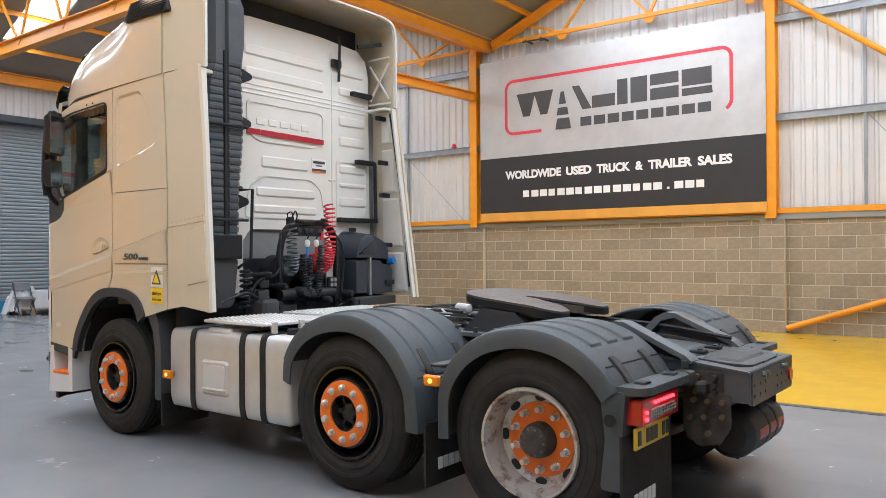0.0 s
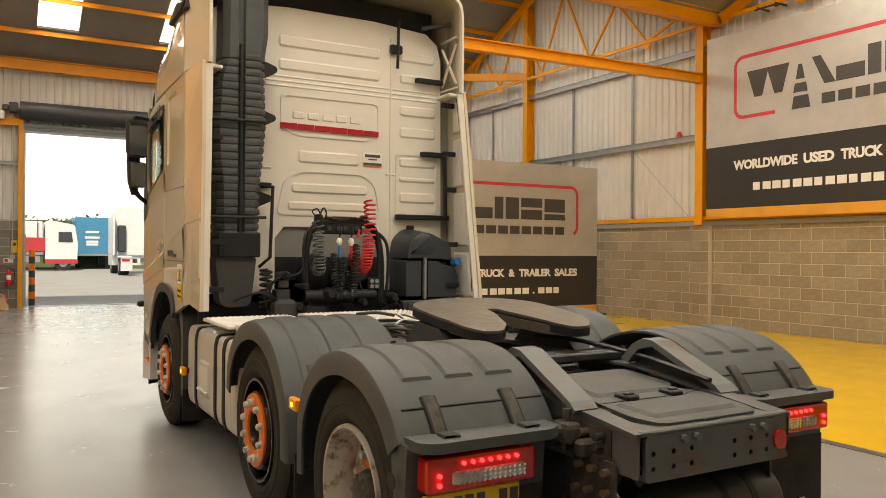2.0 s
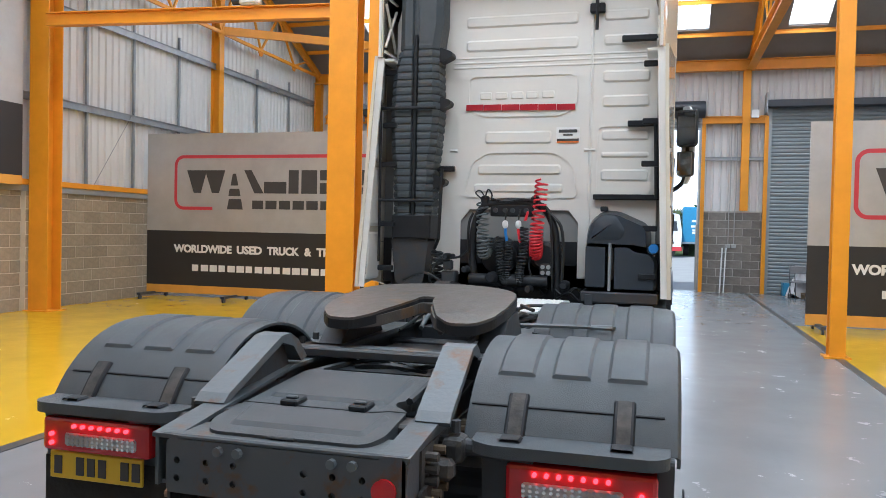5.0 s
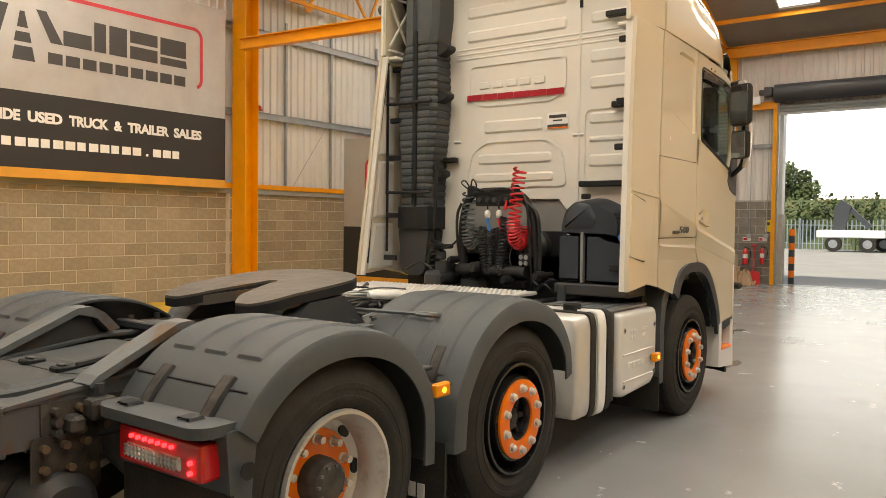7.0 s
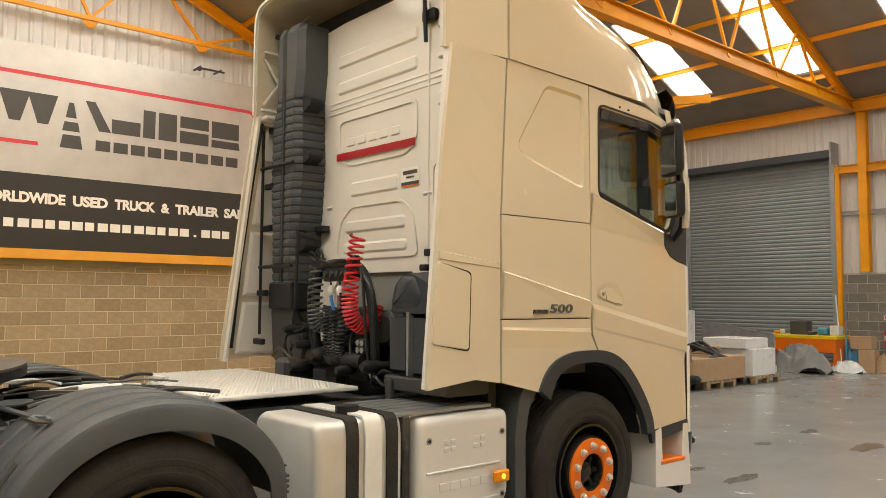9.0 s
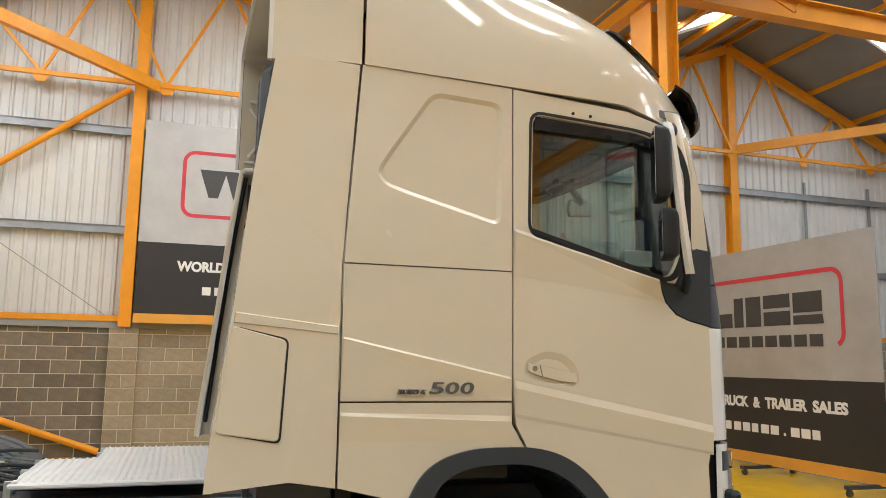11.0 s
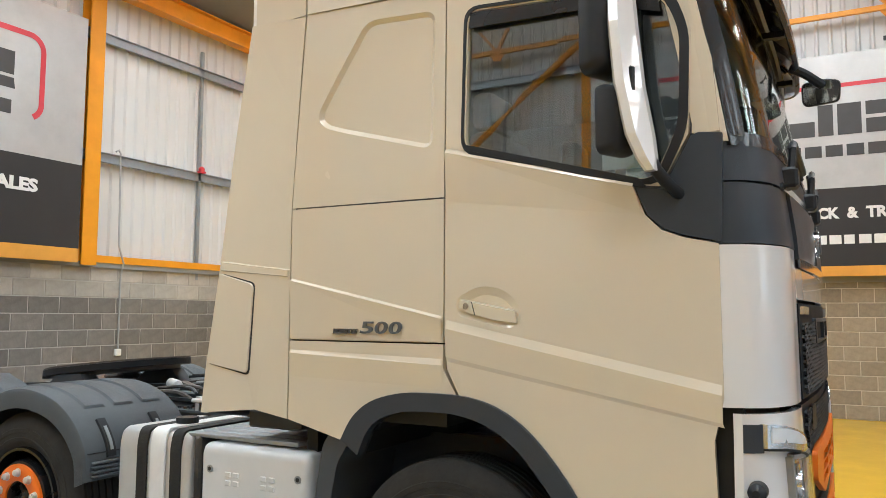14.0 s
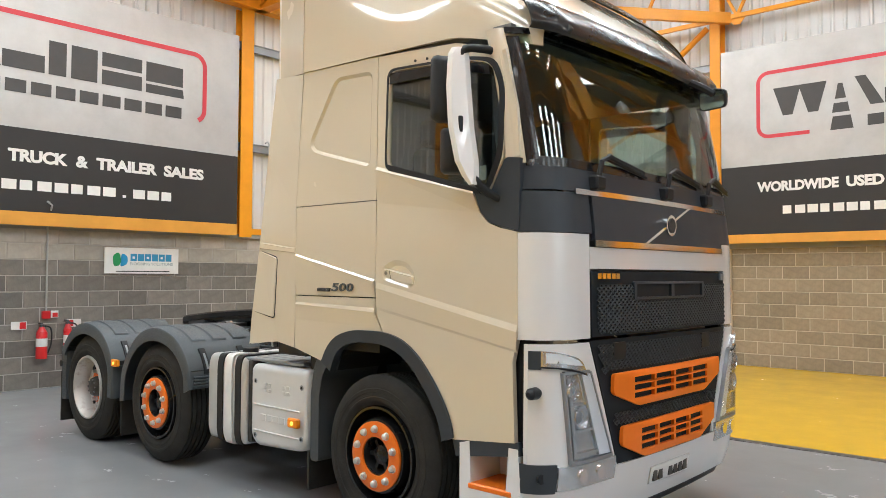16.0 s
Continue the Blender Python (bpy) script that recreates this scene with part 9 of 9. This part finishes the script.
# hoist motor on the tie beam, flood light
t = thing("chain_hoist", "grey electric hoist hung on an orange tie beam", "hoist", at=(-5.2, VAL - 0.15, 5.08))
part("body", bx(-0.16, 0.16, -0.1, 0.1, 0.0, 0.22, 0.03), PAINTSILVER, t)
part("drum", cyl(bmesh.new(), (-0.3, 0, 0.1), (-0.16, 0, 0.1), 0.08, 16), BOXDARK, t)

# ---- the yard outside ----
yard = structure("ground", bx(-400, 400, YF + 0.3, 900, -0.32, -0.02), YARD, "pale concrete yard outside the open door", "ground")
t = thing("fence", "grey steel palisade fence along the yard", "fence")
for i in range(60):
    x = -17 + i * 0.26
    part("pale", bx(x - 0.035, x + 0.035, 57.9, 57.92, 0.0, 2.1), PALISADE, t)
for z in (0.4, 1.7):
    part("rail", bx(-17, -1.2, 57.93, 57.97, z, z + 0.05), PALISADE, t)
for i in range(7):
    part("post", bx(-17 + i * 2.6, -16.9 + i * 2.6, 57.98, 58.08, 0, 2.2), PALISADE, t)
bm = bmesh.new()
vs = []
for i in range(61):
    x = -90 + i * 3
    vs.append([Vector((x, 60, -0.05)), Vector((x, 63, 1.6 + 0.5 * noise.noise(Vector((i * 0.3, 0, 0))))), Vector((x, 68, 3.9 + 0.6 * noise.noise(Vector((i * 0.25, 5, 0))))), Vector((x, 90, 4.2))])
loft(bm, vs)
structure("bank", bm, GRASS, "grassy bank behind the yard", "bank")


def leaf_cloud(name, label, cat, boxes, n, size, material, seed):
    t = thing(name, label, cat, kind="stuff")
    rnd = random.Random(seed)
    v, f = [], []
    for k in range(n):
        x0, x1, y0, y1, z0, z1 = boxes[k % len(boxes)]
        u, w = rnd.random(), rnd.random()
        x, y = x0 + (x1 - x0) * u, y0 + (y1 - y0) * w
        z = z0 + (z1 - z0) * rnd.random() ** 0.8 * (0.6 + 0.4 * noise.noise(Vector((x * 0.4, y * 0.4, seed))))
        s = size * rnd.uniform(0.5, 1.4)
        d = Vector((rnd.uniform(-1, 1), rnd.uniform(-1, 1), rnd.uniform(-1, 1))).normalized()
        e = d.orthogonal().normalized()
        g = d.cross(e)
        b = len(v)
        for a, c in ((-1, 0), (0, -0.6), (1, 0), (0, 0.6)):
            v.append(tuple(Vector((x, y, z)) + e * a * s + g * c * s))
        f.append((b, b + 1, b + 2, b + 3))
    me = bpy.data.meshes.new(name)
    me.from_pydata(v, [], f)
    me.materials.append(material)
    o = new("foliage", me)
    o.parent = t
    return t


leaf_cloud("hedge", "overgrown green bramble hedge on the bank", "hedge", [(-30 + i * 4, -25 + i * 4, 60, 67, 0.8 + 0.3 * (i % 3), 4.4 + 0.5 * (i % 2)) for i in range(18)], 9000, 0.22, LEAF, 1)
leaf_cloud("dry_grass", "tall dry grass on the bank", "grass", [(-30 + i * 6, -24 + i * 6, 62, 66, 2.4, 4.6) for i in range(12)], 3500, 0.16, DRYLEAF, 2)


def tree(x, y, h, seed):
    t = thing("tree", "broadleaf tree beyond the yard", "tree", "trees", at=(x, y, 0))
    rnd = random.Random(seed)
    part("trunk", cyl(bmesh.new(), (0, 0, 0), (0.2, 0, h * 0.55), 0.22, 10, 0.1), BARK, t)
    v, f = [], []
    for k in range(5):
        a = rnd.uniform(0, 6.28)
        part("limb", cyl(bmesh.new(), (0.1, 0, h * 0.4), (math.cos(a) * h * 0.25, math.sin(a) * h * 0.25, h * rnd.uniform(0.65, 0.85)), 0.08, 6, 0.03), BARK, t)
    cl = [(rnd.uniform(-0.3, 0.3) * h, rnd.uniform(-0.3, 0.3) * h, rnd.uniform(0.5, 0.95) * h, rnd.uniform(0.1, 0.2) * h) for _ in range(14)]
    for k in range(2600):
        cx, cy, cz, r = cl[k % 14]
        d = Vector((rnd.gauss(0, 1), rnd.gauss(0, 1), rnd.gauss(0, 1))).normalized() * r * rnd.random() ** 0.4
        e = Vector((rnd.uniform(-1, 1), rnd.uniform(-1, 1), rnd.uniform(-1, 1))).normalized()
        g = e.orthogonal().normalized()
        b = len(v)
        for a, c in ((-1, 0), (0, -0.6), (1, 0), (0, 0.6)):
            v.append(tuple(Vector((cx, cy, cz)) + d + e * a * 0.2 + g * c * 0.2))
        f.append((b, b + 1, b + 2, b + 3))
    me = bpy.data.meshes.new("crown")
    me.from_pydata(v, [], f)
    me.materials.append(LEAF)
    o = new("crown", me)
    o.parent = t
    o["kind"] = "stuff"
    return t


tree(16.5, 78, 9.0, 1)
tree(14.0, 74, 6.0, 2)
tree(22.0, 84, 8.0, 3)
tree(-14.0, 76, 7.0, 4)


def parked_wheel(t, x, y, r=0.5, w=0.3, along_x=True):
    p = part("wheel", cyl(bmesh.new(), (x, y - w / 2, r) if along_x else (x - w / 2, y, r), (x, y + w / 2, r) if along_x else (x + w / 2, y, r), r, 24), RUBBER, t)
    part("rim", cyl(bmesh.new(), (x, y - w / 2 - 0.01, r) if along_x else (x - w / 2 - 0.01, y, r), (x, y + w / 2 + 0.01, r) if along_x else (x + w / 2 + 0.01, y, r), r * 0.55, 18), GREYSTEEL, p)


# flatbed lorry seen from its side
t = thing("flatbed_lorry", "red and white flatbed lorry parked in the yard", "lorry", at=(0.0, 57.0, 0))
part("bed", bx(-6.0, 0.4, -1.2, 1.2, 1.05, 1.25), GREYSTEEL, t)
part("headboard", bx(-1.9, -1.8, -1.2, 1.2, 1.25, 3.6), LORRY_RED, t)
part("side_board", bx(-1.8, 0.5, -1.22, -1.16, 1.3, 2.2), LORRY_RED, t)
for x in (-0.9, 0.0):
    part("stanchion", bx(x, x + 0.05, -1.22, -1.16, 2.2, 3.5), LORRY_RED, t)
part("cab", prism(bmesh.new(), round_poly([(0.5, 0.6), (2.45, 0.6), (2.5, 1.8), (2.3, 3.1), (0.7, 3.4), (0.5, 3.2)], 0.15), lambda u, v, w: Vector((u, -1.2 + w, v)), 2.4), LORRY_WHITE, t)
part("cab_window", prism(bmesh.new(), [(1.3, 1.9), (2.2, 1.9), (2.1, 2.6), (1.3, 2.6)], lambda u, v, w: Vector((u, -1.215 + w, v)), 0.01), BOXDARK, t)
part("cab_skirt", bx(0.5, 2.5, -1.22, 1.22, 0.45, 0.75), LORRY_RED, t)
part("side_guard", bx(-1.9, 0.2, -1.2, -1.15, 0.55, 0.95), GREYSTEEL, t)
for x in (-3.6, -2.4, 1.6):
    parked_wheel(t, x, -1.0)
part("cab_load", bx(-1.7, 0.4, -1.0, 1.0, 1.25, 3.3, 0.1), LORRY_WHITE, t, "white body behind the headboard")
# curtain-sided trailer
t = thing("box_trailer", "blue curtain-sided trailer parked in the yard", "trailer", at=(3.6, 60.0, 0))
part("body", bx(-1.0, 1.25, -1.2, 8, 1.0, 3.75, 0.03), LORRY_BLUE, t)
part("rear_frame", bx(-1.05, 1.3, -1.24, -1.2, 0.95, 1.1), GREYSTEEL, t)
for z, w in ((2.6, 0.9), (2.2, 1.0), (1.9, 0.8), (1.7, 0.8)):
    part("printed_bar", bx(-w / 2 + 0.1, w / 2 + 0.1, -1.215, -1.205, z, z + 0.16), STICKER, t)
parked_wheel(t, 0.9, 0.5, 0.5, 0.4, False)
parked_wheel(t, -0.7, 0.5, 0.5, 0.4, False)


def parked_tractor(x, y, label, bed=False):
    t = thing("parked_tractor", label, "truck", "parked trucks", at=(x, y, 0))
    part("cab", prism(bmesh.new(), round_poly([(-1.2, 1.1), (1.2, 1.1), (1.2, 3.6), (1.0, 4.0), (-1.0, 4.0), (-1.2, 3.6)], 0.15), lambda u, v, w: Vector((u, 2.6 + w, v)), 2.2), LORRY_WHITE, t)
    part("fairing", bx(-1.25, -1.15, 2.0, 2.7, 1.1, 3.7, 0.02), LORRY_WHITE, t)
    part("fairing", bx(1.15, 1.25, 2.0, 2.7, 1.1, 3.7, 0.02), LORRY_WHITE, t)
    part("intake", bx(-0.95, -0.5, 2.3, 2.58, 1.3, 2.9, 0.05), BOXDARK, t)
    part("cab_lower", bx(-1.2, 1.2, 2.7, 4.7, 0.5, 1.1), LORRY_WHITE, t)
    part("frame_rail", bx(-0.5, -0.38, -1.2, 4.0, 0.7, 0.95), BOXDARK, t)
    part("frame_rail", bx(0.38, 0.5, -1.2, 4.0, 0.7, 0.95), BOXDARK, t)
    for sx in (-1, 1):
        part("mudguard", bx(min(sx * 0.6, sx * 1.22), max(sx * 0.6, sx * 1.22), -0.9, 0.6, 0.95, 1.1, 0.05), PAINTSILVER, t)
        part("mudflap", bx(min(sx * 0.6, sx * 1.22), max(sx * 0.6, sx * 1.22), -0.95, -0.9, 0.25, 0.95), PAINTSILVER, t)
        part("tail_lamp", bx(min(sx * 0.75, sx * 1.15), max(sx * 0.75, sx * 1.15), -0.98, -0.95, 0.8, 0.92), REDLENS, t)
        parked_wheel(t, sx * 0.95, 0.0, 0.5, 0.5, False)
        parked_wheel(t, sx * 1.0, 3.6, 0.5, 0.35, False)
    if bed:
        part("bed", bx(-1.25, 1.25, -2.0, 2.4, 1.15, 1.3), GREYSTEEL, t)
        for z in (1.9, 2.8):
            part("load_bar", bx(-1.25, 1.25, -0.1, -0.05, z, z + 0.06), BOXDARK, t)
    return t


parked_tractor(4.9, 45.0, "white tractor truck parked in the yard")
parked_tractor(8.1, 47.0, "white and red flatbed truck parked in the yard", True)
t = thing("lorry_crane", "white truck with a dark folded crane in the yard", "crane truck", at=(-6.3, 55.0, 0))
part("bed", bx(-1.0, 3.0, -1.1, 1.1, 0.9, 1.4, 0.05), STICKER, t)
part("crane_post", prism(bmesh.new(), [(-0.2, 1.4), (0.5, 1.4), (0.9, 3.0), (0.3, 3.4), (-0.1, 2.9)], lambda u, v, w: Vector((u, -0.2 + w, v)), 0.4), BOXDARK, t)
part("crane_arm", bar(bmesh.new(), (0.4, 0, 3.2), (2.0, 0, 1.6), 0.25, 0.3), BOXDARK, t)
parked_wheel(t, 0.0, -0.9)
parked_wheel(t, 2.0, -0.9)
# bollard and the outer jamb
t = thing("hazard_bollard", "black and orange striped bollard outside the doorway", "bollard", at=(-1.62, YF + 0.75, -0.02))
for i in range(8):
    part("stripe", cyl(bmesh.new(), (0, 0, i * 0.19), (0, 0, (i + 1) * 0.19), 0.08, 16), ORANGE_TRIM if i % 2 else BOXDARK, t)
structure("wall_outer_jamb", box(bx(-2.05, -1.78, YF + 0.3, YF + 0.62, 0.0, 1.9), 2.1, 2.35, YF + 0.3, YF + 0.62, 0, 1.9), BLOCK_PALE, "outer brick jambs of the doorway", "wall")
structure("wall_outer_sheet", box(bx(-2.05, -1.8, YF + 0.3, YF + 0.6, 1.9, 5.2), 2.12, 2.35, YF + 0.3, YF + 0.6, 1.9, 5.2), CLADDING, "pale cladding at the outer jambs", "wall")

# ---- concrete blocks of the walls ----
def block_mesh(name, w, h, material):
    """One block: outer face at +w proud of the joints, edges slightly worn."""
    c = 0.005
    vs = [(-w / 2, 0, -h / 2), (w / 2, 0, -h / 2), (w / 2, 0, h / 2), (-w / 2, 0, h / 2),
          (-w / 2, 0.003, -h / 2), (w / 2, 0.003, -h / 2), (w / 2, 0.003, h / 2), (-w / 2, 0.003, h / 2),
          (-w / 2 + c, 0.006, -h / 2 + c), (w / 2 - c, 0.006, -h / 2 + c), (w / 2 - c, 0.006, h / 2 - c), (-w / 2 + c, 0.006, h / 2 - c)]
    fs = [(8, 9, 10, 11)] + [(a, b, b + 4, a + 4) for a, b in ((4, 5), (5, 6), (6, 7))] + [(7, 4, 8, 11)] + [(0, 1, 5, 4), (1, 2, 6, 5), (2, 3, 7, 6), (3, 0, 4, 7)]
    me = bpy.data.meshes.new(name)
    me.from_pydata(vs, [], fs)
    me.materials.append(material)
    return me


BW, BH, J = 0.436, 0.211, 0.014


def block_wall(parent, a0, a1, z1, frame_m, material, far_material, near, pale_from=None):
    """Blocks in half bond from a0 to a1 along the wall. frame_m maps (along, out, up) to the world; near(a) picks singles."""
    full = {}
    rest_v, rest_f = [], []
    rows = int(math.ceil(z1 / (BH + J)))
    for r in range(rows):
        z0 = r * (BH + J) + J / 2
        h = min(BH, z1 - z0)
        if h < 0.03:
            continue
        a = a0 - (0.225 if r % 2 else 0.0)
        while a < a1:
            b0, b1 = max(a + J / 2, a0), min(a + BW + J / 2, a1)
            if b1 - b0 > 0.04:
                w = round(b1 - b0, 3)
                cx, cz = (b0 + b1) / 2, z0 + h / 2
                m = material if pale_from is None or cz < pale_from else BLOCK_PALE
                if near(cx):
                    key = (w, round(h, 3), m.name)
                    if key not in full:
                        full[key] = block_mesh("block", w, h, m)
                    o = new("block", full[key])
                    o.matrix_basis = frame_m @ Matrix.Translation((cx, 0, cz))
                    o.parent = parent
                else:
                    k = len(rest_v)
                    src = block_mesh("tmp", w, h, m)
                    mm = frame_m @ Matrix.Translation((cx, 0, cz))
                    rest_v += [tuple(mm @ v.co) for v in src.vertices]
                    rest_f += [tuple(i + k for i in p.vertices) for p in src.polygons]
                    bpy.data.meshes.remove(src)
            a += BW + J
    if rest_v:
        me = bpy.data.meshes.new("block_rest")
        me.from_pydata(rest_v, [], rest_f)
        me.materials.append(far_material)
        o = new("block_rest", me)
        o.parent = parent
        o["kind"] = "stuff"


MW = Matrix(((0, 1, 0, XL - 0.006), (1, 0, 0, 0), (0, 0, 1, 0), (0, 0, 0, 1)))
ME = Matrix(((0, -1, 0, XR + 0.006), (1, 0, 0, 0), (0, 0, 1, 0), (0, 0, 0, 1)))
MS = Matrix(((1, 0, 0, 0), (0, 1, 0, YB - 0.006), (0, 0, 1, 0), (0, 0, 0, 1)))
MN = Matrix(((1, 0, 0, 0), (0, -1, 0, YF + 0.006), (0, 0, 1, 0), (0, 0, 0, 1)))
block_wall(wl, YB, 1.87, BRICK, MW, BLOCK_BROWN, BLOCK_FAR, lambda a: True)
block_wall(wl, 1.87, YF, BRICK, MW, BLOCK, BLOCK_FAR, lambda a: a < 12.0)
block_wall(wr, YB, YF, BRICK, ME, BLOCK, BLOCK_FAR, lambda a: 0.3 < a < 12.9)
block_wall(wb, XL, XR, BRICK + 0.1, MS, BLOCK_GREY, BLOCK_FAR, lambda a: XL < a < 2.6, 1.75)
for a, b in PIERS:
    block_wall(wf, a, b, 2.28, MN, BLOCK_GREY, BLOCK_FAR, lambda c: True)
# block piers under the wall columns
for nm, x, ys, s in (("wall_pier_west", XL, (1.87, 8.40), 1), ("wall_pier_east", XR, (1.955, VAL + 0.42), -1)):
    for y in ys:
        p = structure(nm, bx(min(x - s * 0.02, x + s * 0.10), max(x - s * 0.02, x + s * 0.10), y - 0.225, y + 0.225, 0.0, BRICK - 0.002), MORTAR, "shallow block pier under a steel column", "wall pier")
        fm = Matrix(((0, s, 0, x + s * 0.10), (1, 0, 0, 0), (0, 0, 1, 0), (0, 0, 0, 1)))
        block_wall(p, y - 0.22, y + 0.22, BRICK - 0.002, fm, BLOCK, BLOCK_FAR, lambda a: True)

# bright sky far beyond the yard
tagged(part("backdrop", bx(-200, 200, 190, 190.5, -2, 120), CLOUD), "bright white overcast sky beyond the yard", "sky", kind="structure")

# damp and oily marks on the lane
OILMARK = mat("oily_floor_mark", (0.14, 0.135, 0.13), 0.22, var=0.4, scale=4, spec=0.4)
rnd_stain = random.Random(11)
for x, y, rx, ry in ((0.93, 9.45, 0.16, 0.42), (0.82, 6.95, 0.09, 0.36), (0.36, 7.0, 0.07, 0.14), (0.06, 10.0, 0.10, 0.22), (0.1, 8.75, 0.10, 0.16), (1.5, 12.4, 0.10, 0.3)):
    o = [(x + rx * math.cos(k) * rnd_stain.uniform(0.55, 1.0), y + ry * math.sin(k) * rnd_stain.uniform(0.55, 1.0)) for k in (2 * math.pi * q / 22 for q in range(22))]
    structure("floor_stain", prism(bmesh.new(), round_poly(o, 0.05, 2), lambda u, v, w: Vector((u, v, 0.001 + w)), 0.001), OILMARK, "dark oily mark on the grey floor", "stain")
